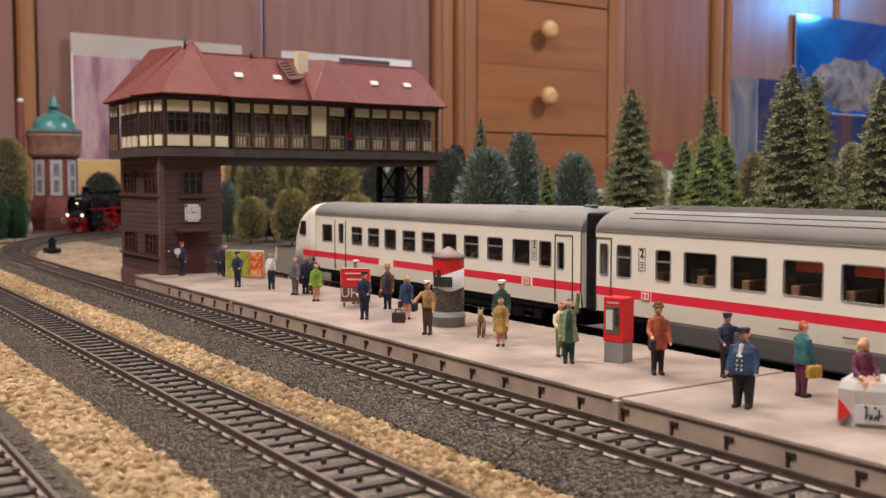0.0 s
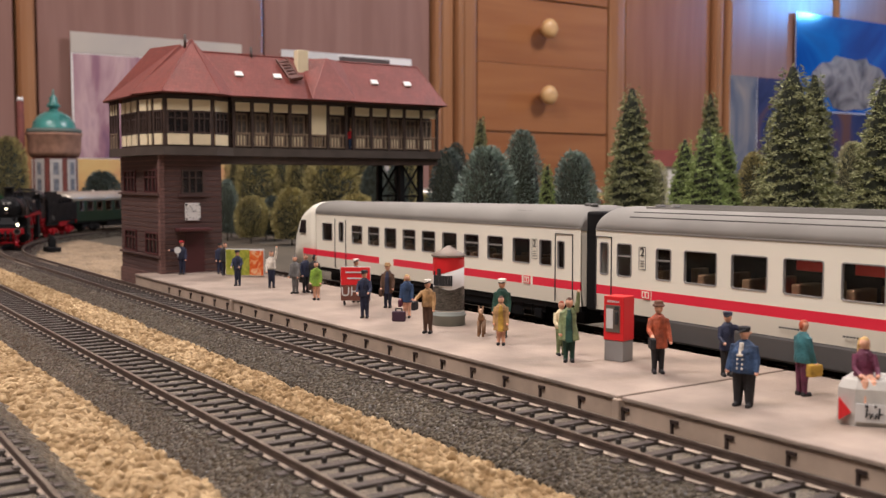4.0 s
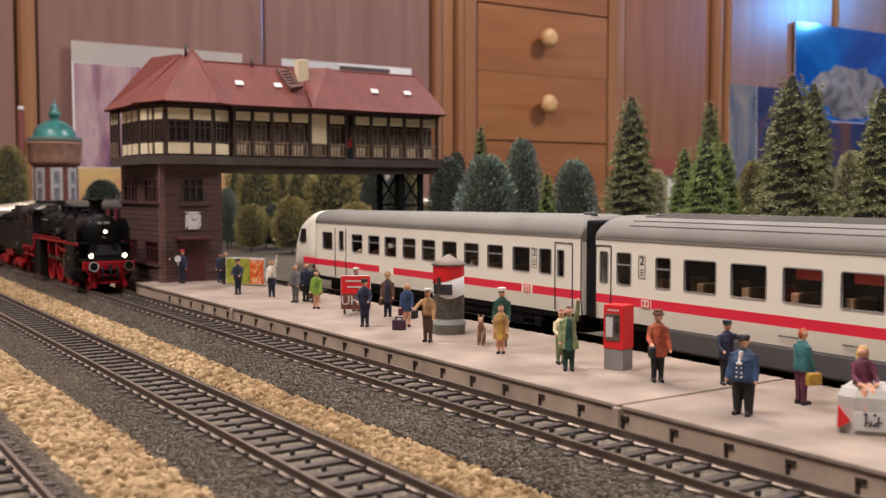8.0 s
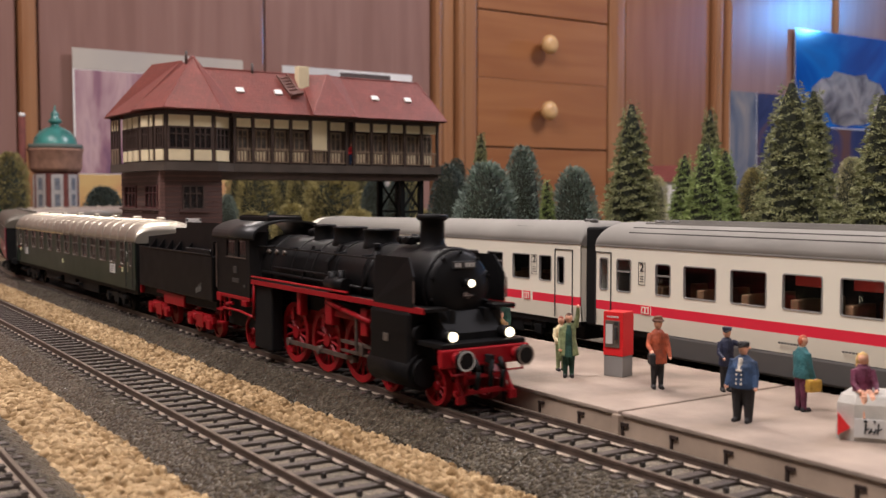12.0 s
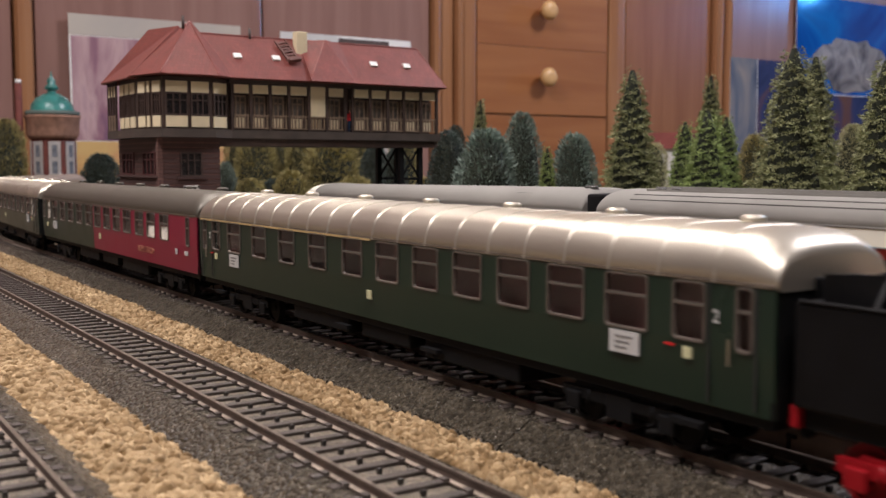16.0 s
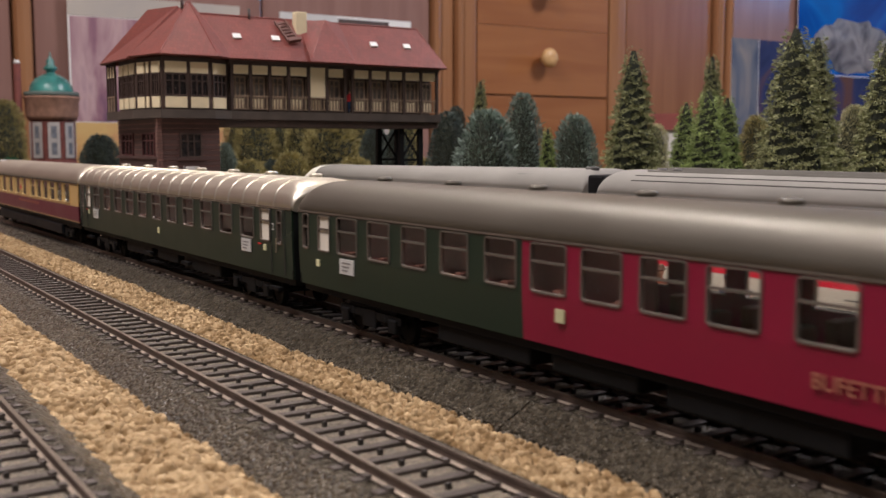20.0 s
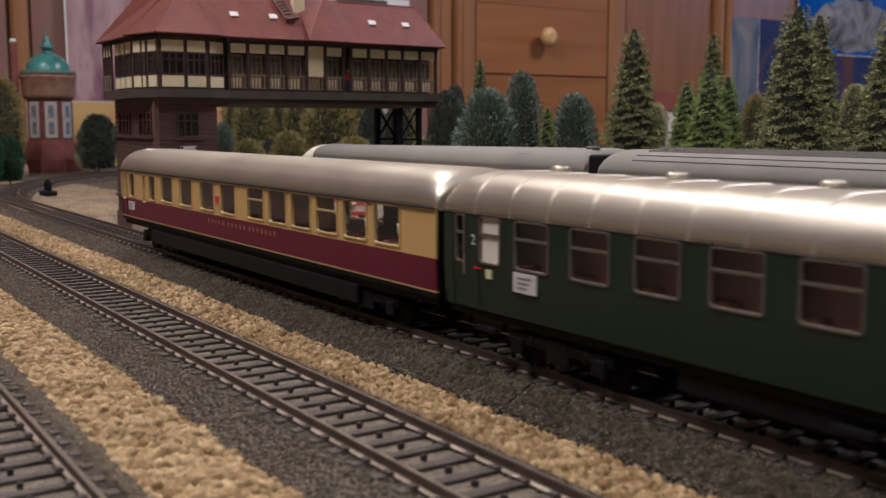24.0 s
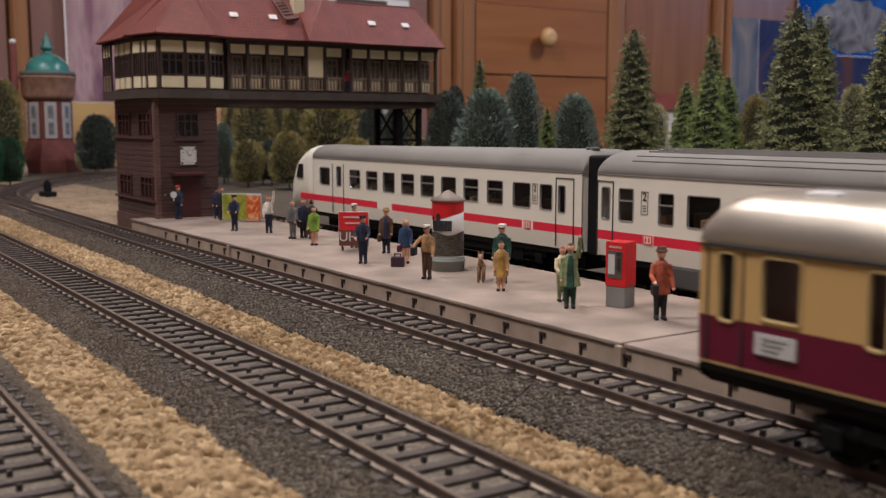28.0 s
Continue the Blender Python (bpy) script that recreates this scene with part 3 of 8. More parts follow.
def track(label, y0, x0, x1, seam):
    """Straight track: moulded bed in sections, sleepers, contact studs and rails."""
    th = thing("railway_track", label, "railway track", pose(0, y0, 0), "tracks of the station")
    x = seam - math.ceil((seam - x0) / 0.1883) * 0.1883
    prof = [(-0.0240, GROUND - 0.0004), (-0.0230, -0.0072), (-0.0158, -0.0034), (-0.0144, -0.0025), (-0.0104, -0.00235), (-0.0098, -0.0029), (0.0098, -0.0029), (0.0104, -0.00235), (0.0144, -0.0025), (0.0158, -0.0034), (0.0230, -0.0072), (0.0240, GROUND - 0.0004)]
    bm = bmesh.new()
    skin(bm, [[(e, y, z) for y, z in prof] for e in (0.00028, 0.1883 - 0.00028)], smooth=False)
    bmesh.ops.recalc_face_normals(bm, faces=bm.faces)
    first = None
    while x < x1:
        if first is None:
            first = part("bed_section", bm, M["bed"], th, "grey moulded ballast")
            first.location.x = x
        else:
            again(first, pose(x, 0, 0), th)
        x += 0.1883
    for s in (-1, 1):
        bm = bmesh.new()
        y = s * GAUGE / 2
        skin(bm, [[(e, y + a, z) for a, z in ((-0.0011, -0.0026), (0.0011, -0.0026), (0.0011, -0.0022), (0.0003, -0.0019), (0.0003, -0.0009), (0.0005, -0.0006), (0.0005, 0.0), (-0.0005, 0.0), (-0.0005, -0.0006), (-0.0003, -0.0009), (-0.0003, -0.0019), (-0.0011, -0.0022))] for e in (x0, x1)], smooth=False)
        bmesh.ops.recalc_face_normals(bm, faces=bm.faces)
        for f in bm.faces:
            f.material_index = 1 if f.normal.z > 0.8 and f.calc_center_median().z > -0.0004 else 2 if -0.0024 < f.calc_center_median().z < -0.0017 and f.normal.z > 0.5 else 0
        part("rail", bm, [M["railside"], M["rail"], M["foot"]], th, "browned metal rail")
    n = int((x1 - x0) / PITCH)
    near = [i for i in range(n) if -0.75 < x0 + i * PITCH < 0.3]
    near = near[:130]
    bm = one_box(-0.0013, 0.0013, -0.0130, 0.0130, -0.0034, -0.0020, 0.0002)
    bs = bmesh.new()
    box(bs, -0.0005, 0.0005, -0.0005, 0.0005, -0.0034, -0.0016, 0, 0.0001)
    bc = bmesh.new()
    for s in (-1, 1):
        for k in (-1, 1):
            box(bc, -0.0011, 0.0011, s * GAUGE / 2 + k * 0.0015 - 0.0007, s * GAUGE / 2 + k * 0.0015 + 0.0007, -0.0025, -0.0016)
    sl = st = cl = None
    for i in near:
        x = x0 + i * PITCH
        if sl is None:
            sl = part("sleeper", bm, M["sleeper"], th)
            st = part("contact_stud", bs, M["stud"], th)
            cl = part("rail_chair", bc, M["sleeper"], th)
            sl.location.x, st.location.x, cl.location.x = x, x + PITCH / 2, x
        else:
            again(sl, pose(x, 0, 0), th)
            again(st, pose(x + PITCH / 2, 0, 0), th)
            again(cl, pose(x, 0, 0), th)
    rest = bmesh.new()
    for i in range(n):
        if i not in near:
            x = x0 + i * PITCH
            box(rest, x - 0.0014, x + 0.0014, -0.0150, 0.0150, -0.0034, -0.0023)
    if len(rest.verts):
        r = part("sleeper_run", rest, M["sleeper"], th)
        r["kind"] = "stuff"
    bm = bmesh.new()
    box(bm, x0, x1, -0.0070, 0.0070, -0.0031, -0.00278)
    part("ballast_infill", bm, M["infill"], th)
    return th


track("grey model track beside the station platform", 0.0, -0.82, 1.6, -0.1870)
track("grey model track between strips of tan granules", -0.0643, -0.9, 0.6, -0.30)
track("grey model track at the near edge of the layout", -0.1286, -0.7, 0.25, -0.30)
track("grey model track under the standing express coaches", 0.104, -0.62, 0.45, -0.30)

R5 = 0.6436


def on_path(s):
    """Place and heading on the running line; s is x on the straight, and arc length before it."""
    if s >= -0.82:
        return Vector((s, 0, 0)), 0.0
    a = (-0.82 - s) / R5
    if a <= math.pi / 2:
        return Vector((-0.82 - R5 * math.sin(a), R5 - R5 * math.cos(a), 0)), -a
    return Vector((-0.82 - R5, R5 + (a - math.pi / 2) * R5, 0)), -math.pi / 2


th = thing("railway_track", "curved grey model track leading behind the signal tower", "railway track", group="tracks of the station")
S0, S1 = -3.2, -0.8195


def along(y, z, s):
    p, h = on_path(s)
    return (p.x - math.sin(h) * y, p.y + math.cos(h) * y, z)


ss = [S0 + (S1 - S0) * i / 110 for i in range(111)]
bm = bmesh.new()
skin(bm, [[along(y, z, s) for y, z in ((-0.0205, GROUND - 0.0004), (-0.0195, -0.0068), (-0.0145, -0.0033), (0.0145, -0.0033), (0.0195, -0.0068), (0.0205, GROUND - 0.0004))] for s in ss], smooth=False)
bmesh.ops.recalc_face_normals(bm, faces=bm.faces)
part("bed_section", bm, M["bed"], th, "grey moulded ballast")
for sg in (-1, 1):
    bm = bmesh.new()
    y = sg * GAUGE / 2
    skin(bm, [[along(y + a, z, s) for a, z in ((-0.0011, -0.0026), (0.0011, -0.0026), (0.0004, -0.0018), (0.0005, 0.0), (-0.0005, 0.0), (-0.0004, -0.0018))] for s in ss], smooth=False)
    bmesh.ops.recalc_face_normals(bm, faces=bm.faces)
    part("rail", bm, M["rail"], th, "browned metal rail")
bm = one_box(-0.0014, 0.0014, -0.0150, 0.0150, -0.0034, -0.0023)
sl = None
for i in range(120):
    s = -0.825 - i * PITCH
    p, h = on_path(s)
    m = Matrix.Translation(p) @ Matrix.Rotation(h, 4, "Z")
    if sl is None:
        sl = part("sleeper", bm, M["sleeper"], th)
        sl.matrix_basis = m
    else:
        again(sl, m, th)


# ---- loose granules between the tracks ----
def granules(name, label, x0, x1, y0, y1, z, material, size, density, seed, hump=0.0016, cell=0.00045, bend=None):
    """A bank of crumbs grown together: overlapping rounded lumps of uneven size."""
    rng = np.random.default_rng(seed)
    nx, ny = int((x1 - x0) / cell) + 1, int((y1 - y0) / cell) + 1
    gx, gy = x0 + cell * np.arange(nx), y0 + cell * np.arange(ny)
    high = np.full((nx, ny), -0.0009)
    n = int((x1 - x0) * (y1 - y0) * density)
    r = size * rng.uniform(0.5, 1.3, n)
    cx, cy, cz = rng.uniform(x0, x1, n), rng.uniform(y0 + 0.0004, y1 - 0.0004, n), rng.uniform(-0.0013, 0.0006, n)
    i0, j0 = ((cx - x0) / cell).astype(int), ((cy - y0) / cell).astype(int)
    k = int(size * 1.3 / cell) + 1
    for di in range(-k, k + 1):
        for dj in range(-k, k + 1):
            i, j = i0 + di, j0 + dj
            ok = (i >= 0) & (i < nx) & (j >= 0) & (j < ny)
            i, j = i[ok], j[ok]
            d2 = r[ok] ** 2 - (gx[i] - cx[ok]) ** 2 - (gy[j] - cy[ok]) ** 2
            up = d2 > 0
            np.maximum.at(high, (i[up], j[up]), cz[ok][up] + 1.15 * np.sqrt(d2[up]))
    u = np.arange(ny) / (ny - 1)
    edge = np.clip(np.minimum(u, 1 - u) * (y1 - y0) / 0.0016 + rng.uniform(-0.5, 0.3, (nx, ny)), 0, 1)
    hz = z + hump * 4 * u[None] * (1 - u[None]) + high * edge - 0.0022 * (1 - edge) + rng.uniform(-0.0001, 0.0001, (nx, ny))
    jx, jy = rng.uniform(-0.3, 0.3, (2, nx, ny)) * cell
    wide = np.interp(gx, *zip(*bend)) if bend else np.ones(nx)
    vs = np.stack([gx[:, None] + jx, y0 + (gy[None] - y0) * wide[:, None] + jy, hz], 2).reshape(-1, 3)
    q = (np.arange(nx - 1)[:, None] * ny + np.arange(ny - 1)[None]).reshape(-1)
    fs = np.stack([q, q + ny, q + ny + 1, q + 1], 1)
    ob = stuff_mesh(name, vs.tolist(), fs.tolist(), material, label, "gravel")
    ob.data.polygons.foreach_set("use_smooth", [True] * len(fs))
    return ob


granules("granule_strip", "coarse tan granules strewn between two tracks", -1.0, -0.02, -0.0428, -0.0190, -0.0078, M["stone"], 0.00145, 520000, 3, hump=0.0006, bend=[(-0.80, 0.98), (-0.60, 0.90), (-0.38, 0.81), (-0.28, 0.73), (-0.12, 0.68), (-0.02, 0.68)])
granules("granule_strip", "coarse tan granules strewn beside the near tracks", -0.85, -0.06, -0.1120, -0.0858, -0.0078, M["stone"], 0.00165, 430000, 4)
granules("granule_strip", "tan sand scattered inside the curve", -1.25, -0.67, 0.022, 0.13, -0.0088, M["sand"], 0.0014, 400000, 6, 0.0004, 0.0010)
granules("granule_strip", "tan sand scattered beside the curved track", -1.55, -0.95, -0.12, 0.05, -0.0090, M["sand"], 0.0014, 300000, 7, 0.0004, 0.0012)

# ---- platform ----
PT = 0.004
plat = thing("station_platform", "pale grey model station platform in two sections", "platform")
for x0, x1 in ((-0.597, -0.1881), (-0.1868, 0.30)):
    sec = part("deck", one_box(x0, x1, 0.0150, 0.080, PT - 0.0012, PT, 0.0003), M["plat"], plat)
    part("edge", one_box(x0 + 0.0003, x1 - 0.0003, 0.0156, 0.0794, GROUND, PT - 0.0012), M["platside"], plat)
for x in (-0.1895, -0.4475):
    part("edge_post", one_box(x, x + 0.0024, 0.0142, 0.0156, GROUND, PT - 0.0008, 0.0003), M["platside"], plat)
cl = None
for i in range(37):
    x = -0.5365 + 0.01666 * i
    if cl is None:
        bm = bmesh.new()
        box(bm, -0.0004, 0.0004, -0.0004, 0.0, -0.0030, -0.0004)
        box(bm, -0.0004, 0.0020, -0.0006, 0.0, -0.0004, 0.0004)
        cl = part("edge_clip", bm, M["clip"], plat, "dark angled edge clip")
        cl.location = (x, 0.0156, 0.0009)
    else:
        again(cl, pose(x, 0.0156, 0.0009), plat)

# ---- signal tower with bridge ----
tower = thing("signal_tower", "half-timbered signal tower whose bridge spans the tracks", "signal tower")


def tpart(nm, bm, material, parent=None, label=""):
    uv_walls(bm)
    return part(nm, bm, material, parent or tower, label)


TX0, TX1, TY0, TY1 = -0.664, -0.585, 0.0276, 0.0645
tpart("brick_base", one_box(TX0, TX1, TY0, TY1, GROUND, 0.0735), M["brick"], label="dark brown brick base")
for k in range(26):
    z = GROUND + 0.002 + k * 0.0031
    part("brick_course", one_box(TX0 - 0.00025, TX1 + 0.00025, TY0 - 0.00025, TY1 + 0.00025, z, z + 0.0022), M["brick"], tower)
tpart("corner_stone", one_box(TX1 - 0.003, TX1 + 0.0009, TY0 - 0.0009, TY0 + 0.002, GROUND, 0.0735), M["brick"])
tpart("base_plinth", one_box(TX0 - 0.001, TX1 + 0.001, TY0 - 0.001, TY1 + 0.001, GROUND, GROUND + 0.012), M["brick"])


def ring_mesh(w, h, t, y0, y1):
    """A rectangular frame in one piece; local x across, y outwards, z up from its sill."""
    bm = bmesh.new()
    o = [(-w / 2 - t, -t), (w / 2 + t, -t), (w / 2 + t, h + t), (-w / 2 - t, h + t)]
    i = [(-w / 2, 0), (w / 2, 0), (w / 2, h), (-w / 2, h)]
    vo = [[bm.verts.new((x, y, z)) for x, z in o] for y in (y0, y1)]
    vi = [[bm.verts.new((x, y, z)) for x, z in i] for y in (y0, y1)]
    for k in range(4):
        j = (k + 1) % 4
        for q in ((vo[1][k], vo[1][j], vi[1][j], vi[1][k]), (vo[0][k], vo[0][j], vo[1][j], vo[1][k]), (vi[1][k], vi[1][j], vi[0][j], vi[0][k]), (vo[0][j], vo[0][k], vi[0][k], vi[0][j])):
            bm.faces.new(q)
    bmesh.ops.recalc_face_normals(bm, faces=bm.faces)
    return bm


def tw_window(m, w, h, bars, parent, framemat, label="", panemat=None):
    """A small window set on a wall; local x across, y outwards, z up."""
    fr = part("window", ring_mesh(w, h, 0.0009, -0.0004, 0.0008), framemat, parent, label)
    fr.matrix_basis = m
    first = None
    for i in range(1, bars):
        x = -w / 2 + w * i / bars
        if first is None:
            first = part("mullion", one_box(-0.0004, 0.0004, -0.0002, 0.0006, 0, h), framemat, fr)
            first.location.x = x
        else:
            again(first, pose(x, 0, 0), fr)
    part("transom", one_box(-w / 2, w / 2, -0.0002, 0.0005, h * 0.66, h * 0.66 + 0.0007), framemat, fr)
    part("pane", one_box(-w / 2, w / 2, -0.0003, -0.0001, 0, h), panemat or M["darkpane"], fr)
    return fr


M["darkpane"] = mat("dark_window_pane", (0.016, 0.013, 0.013), 0.12, vary=0.3, scale=200)
# paler than darkpane: reflections and the lighter room behind are painted in
M["gallerypane"] = mat("pale_reflecting_pane", (0.17, 0.15, 0.13), 0.15, vary=0.6, scale=150)
FACE_X = lambda y, z: pose(TX1 + 0.0004, y, z, 0, 0, -90)
FACE_Y = lambda x, z: pose(x, TY0 - 0.0004, z, 0, 0, 180)
tw_window(FACE_X(0.0467, 0.0516), 0.0115, 0.0125, 3, tower, M["beam"])
for x in (-0.6010, -0.6430):
    tw_window(FACE_Y(x, 0.0522), 0.0215, 0.0122, 3, tower, M["redframe"], "dark red window")
    tw_window(FACE_Y(x, 0.0156), 0.0215, 0.0115, 3, tower, M["redframe"], "dark red window")
for z in (0.0500, 0.0132):
    part("sill", one_box(TX0 - 0.001, TX1, TY0 - 0.0016, TY0, z, z + 0.0013), M["brick"], tower)
part("sill", one_box(TX1, TX1 + 0.0016, 0.038, 0.056, 0.0492, 0.0506), M["brick"], tower)
part("door", one_box(TX1, TX1 + 0.0006, 0.0415, 0.0535, PT, 0.0275), M["redframe"], tower, "dark red entrance door")
part("canopy", one_box(TX1, TX1 + 0.008, 0.0355, 0.0560, 0.0290, 0.0307, 0.0003), M["redframe"], tower, "small dark red door canopy")
clk = part("clock", one_box(TX1, TX1 + 0.0012, 0.0418, 0.0512, 0.0350, 0.0454, 0.0002), M["white"], tower, "square white station clock")
bm = bmesh.new()
for i in range(12):
    a = i * math.pi / 6
    tube(bm, (0, math.cos(a) * 0.0036, math.sin(a) * 0.0036), (0, math.cos(a) * 0.0045, math.sin(a) * 0.0042), 0.00014, n=4)
tube(bm, (0, 0, 0), (0, -0.0012, 0.0030), 0.00016, n=4)
tube(bm, (0, 0, 0), (0, 0.0020, 0.0010), 0.00018, n=4)
for sy in (-1, 1):
    for sz in (-1, 1):
        box(bm, -0.0002, 0.0001, sy * 0.0041 - 0.0006, sy * 0.0041 + 0.0006, sz * 0.0043 - 0.0006, sz * 0.0043 + 0.0006)
h = part("clock_face", bm, M["ink"], clk)
h.location = (TX1 + 0.0014, 0.0465, 0.0402)

UZ0, UZ1, UE = 0.0735, 0.0785, 0.1085
BX = -0.588
poly = [(-0.6605, 0.0195), (-0.6050, 0.0195), (-0.578, 0.0272), (-0.578, 0.0598), (-0.5862, 0.0732), (-0.5862, 0.2238), (-0.6255, 0.2238), (-0.6255, 0.0750), (-0.6605, 0.0750)]
bm = bmesh.new()
prism(bm, poly, UZ0, UZ1)
part("bridge_floor", bm, M["slab"], tower, "dark bridge deck")
for x in (-0.590, -0.606, -0.6225):
    part("girder", one_box(x - 0.0018, x + 0.0018, 0.064, 0.2195, UZ0 - 0.0045, UZ0), M["beam"], tower, "dark steel bridge girder")
part("end_girder", one_box(-0.6245, -0.588, 0.2197, 0.2225, UZ0 - 0.0042, UZ0), M["beam"], tower)
# inner walls of the bridge room, behind the balcony
bm = bmesh.new()
prism(bm, [(-0.622, 0.0720), (-0.5945, 0.0720), (-0.5945, 0.2200), (-0.622, 0.2200)], UZ1, UE)
part("room_wall", bm, M["beam"], tower, "dark timber wall")
# bay body
bay = [(-0.640, 0.0220), (-0.6045, 0.0220), (-0.581, 0.0292), (-0.581, 0.0582), (-0.5885, 0.0712), (-0.640, 0.0712)]
bm = bmesh.new()
prism(bm, [(x, y) for x, y in bay], UZ1, UE)
part("bay_wall", bm, M["beam"], tower, "dark timber bay")


def facet(p, q, cells, z_rows):
    """Panels and panes on one upright facet from plan point p to q; cells (from, to) in shares."""
    p, q = Vector((*p, 0)), Vector((*q, 0))
    d = q - p
    ang = math.degrees(math.atan2(d.y, d.x))
    L = d.length
    for a, b in cells:
        for z0, z1, kind in z_rows:
            if kind == "cream":
                o = part("panel", one_box(a * L, b * L, -0.0009, 0.0, z0, z1, 0.0001), M["cream"], tower, "cream plaster panel")
                o.matrix_basis = pose(p.x, p.y, 0, 0, 0, ang)
            else:
                w = (b - a) * L
                m = pose(p.x, p.y, 0, 0, 0, ang) @ pose((a + b) / 2 * L, -0.0003, z0, 0, 0, 180)
                tw_window(m, w - 0.0012, z1 - z0, 3 if w > 0.006 else 2, tower, M["beam"])


ROWS = ((UZ1 + 0.0010, 0.0860, "cream"), (0.0872, 0.0985, "glass"), (0.0995, 0.1060, "cream"))
facet((-0.6045, 0.0220), (-0.581, 0.0292), [(0.06, 0.34), (0.42, 0.52), (0.64, 0.94)], ROWS)
facet((-0.581, 0.0292), (-0.581, 0.0582), [(0.06, 0.50), (0.58, 0.95)], ROWS)
facet((-0.581, 0.0582), (-0.5885, 0.0712), [(0.12, 0.90)], ROWS)
facet((-0.640, 0.0220), (-0.6045, 0.0220), [(0.06, 0.28), (0.36, 0.58), (0.66, 0.90)], ((0.0995, 0.1060, "cream"), (0.0872, 0.0985, "glass"), (UZ1 + 0.001, 0.0860, "cream")))
# balcony front of the bridge: posts, upper panels, rails and balusters
BY = [0.0741, 0.0862, 0.0989, 0.1115, 0.1252, 0.1380, 0.1511, 0.1565, 0.1696, 0.1829, 0.1952, 0.2087, 0.2215]
for y in BY:
    part("gallery_post", one_box(BX - 0.0008, BX + 0.0010, y - 0.0009, y + 0.0009, UZ1, UE), M["beam"], tower)
M["ladder"] = mat("ladder_red_brown", (0.13, 0.055, 0.042), 0.6, vary=0.2, scale=200)
M["railing"] = mat("railing_brown", (0.31, 0.225, 0.155), 0.6, vary=0.2, scale=200)
BALUSTER = part("baluster", one_box(BX - 0.0003, BX + 0.0003, -0.0004, 0.0004, 0.0796, 0.0876), M["railing"])
for a, b in zip(BY, BY[1:]):
    if b - a < 0.006:
        continue
    part("panel", one_box(BX - 0.0004, BX + 0.0004, a + 0.0013, b - 0.0013, 0.1008, 0.1062), M["cream"], tower, "cream plaster panel")
    w = (b - a) - 0.0018
    rl = part("railing", one_box(BX - 0.0006, BX + 0.0006, a + 0.0009, b - 0.0009, 0.0873, 0.0880), M["railing"], tower, "brown balcony railing")
    part("bottom_rail", one_box(BX - 0.0005, BX + 0.0005, a + 0.0009, b - 0.0009, 0.0796, 0.0802), M["railing"], rl)
    for i in range(1, 6):
        y = a + (b - a) * i / 6
        again(BALUSTER, pose(0, y, 0), rl) if BALUSTER.parent else None
        if not BALUSTER.parent:
            BALUSTER.parent, BALUSTER.location.y = rl, y
    part("panel", one_box(-0.5942, -0.5936, a + 0.0013, b - 0.0013, 0.0800, 0.0864), M["cream"], tower, "cream plaster panel")
    m = pose(-0.5940, (a + b) / 2, 0.0880, 0, 0, -90)
    tw_window(m, (b - a) - 0.0035, 0.0110, 3, tower, M["railing"], "", M["gallerypane"])
part("panel", one_box(BX - 0.0006, BX + 0.0006, 0.1264, 0.1368, 0.0880, 0.1066), M["cream"], tower, "cream plaster panel")
part("eave_beam", one_box(-0.624, BX + 0.0012, 0.0722, 0.2230, 0.1070, UE + 0.0004), M["beam"], tower)
# side gallery over the track
for x in (-0.6595, -0.6538, -0.6481, -0.6425):
    part("gallery_post", one_box(x - 0.0006, x + 0.0006, 0.0198, 0.0210, UZ1, UE), M["beam"], tower)
for i in range(12):
    part("baluster", one_box(-0.6590 + i * 0.0015, -0.6585 + i * 0.0015, 0.0200, 0.0206, UZ1, 0.0872), M["railing"], tower)
part("railing", one_box(-0.6597, -0.6420, 0.0198, 0.0208, 0.0872, 0.0880), M["railing"], tower)
bm = bmesh.new()
prism(bm, [(-0.6580, 0.030), (-0.6400, 0.030), (-0.6400, 0.0712), (-0.6580, 0.0712)], UZ1, UE)
part("room_wall", bm, M["beam"], tower, "dark timber wall")
for i in range(3):
    part("panel", one_box(-0.6587 + i * 0.0057, -0.6546 + i * 0.0057, 0.0202, 0.0208, 0.0995, 0.1060), M["cream"], tower, "cream plaster panel")
# pier at the far end
bm = bmesh.new()
for x in (-0.592,):
    for y in (0.1955, 0.2105):
        box(bm, x - 0.0016, x + 0.0016, y - 0.0016, y + 0.0016, GROUND, UZ0)
    for z0, z1 in ((0.004, 0.026), (0.026, 0.048), (0.048, 0.070)):
        tube(bm, (x, 0.1955, z0), (x, 0.2105, z1), 0.0008, n=6)
        tube(bm, (x, 0.2105, z0), (x, 0.1955, z1), 0.0008, n=6)
        box(bm, x - 0.0012, x + 0.0012, 0.1955, 0.2105, z1 - 0.0008, z1 + 0.0008)
lp = part("lattice_pier", bm, M["chassis"], tower, "black steel lattice pier")
again(lp, pose(-0.030, 0, 0), tower)


def slopes(nm, faces, label):
    bm = bmesh.new()
    for f in faces:
        bm.faces.new([bm.verts.new(p) for p in f])
    bmesh.ops.remove_doubles(bm, verts=bm.verts, dist=0.0001)
    uv_walls(bm)
    for f in bm.faces:
        if f.normal.z < 0:
            f.normal_flip()
    ob = part(nm, bm, M["tile"], tower, label)
    md = ob.modifiers.new("thick", "SOLIDIFY")
    md.thickness, md.offset = 0.0012, 1
    return ob


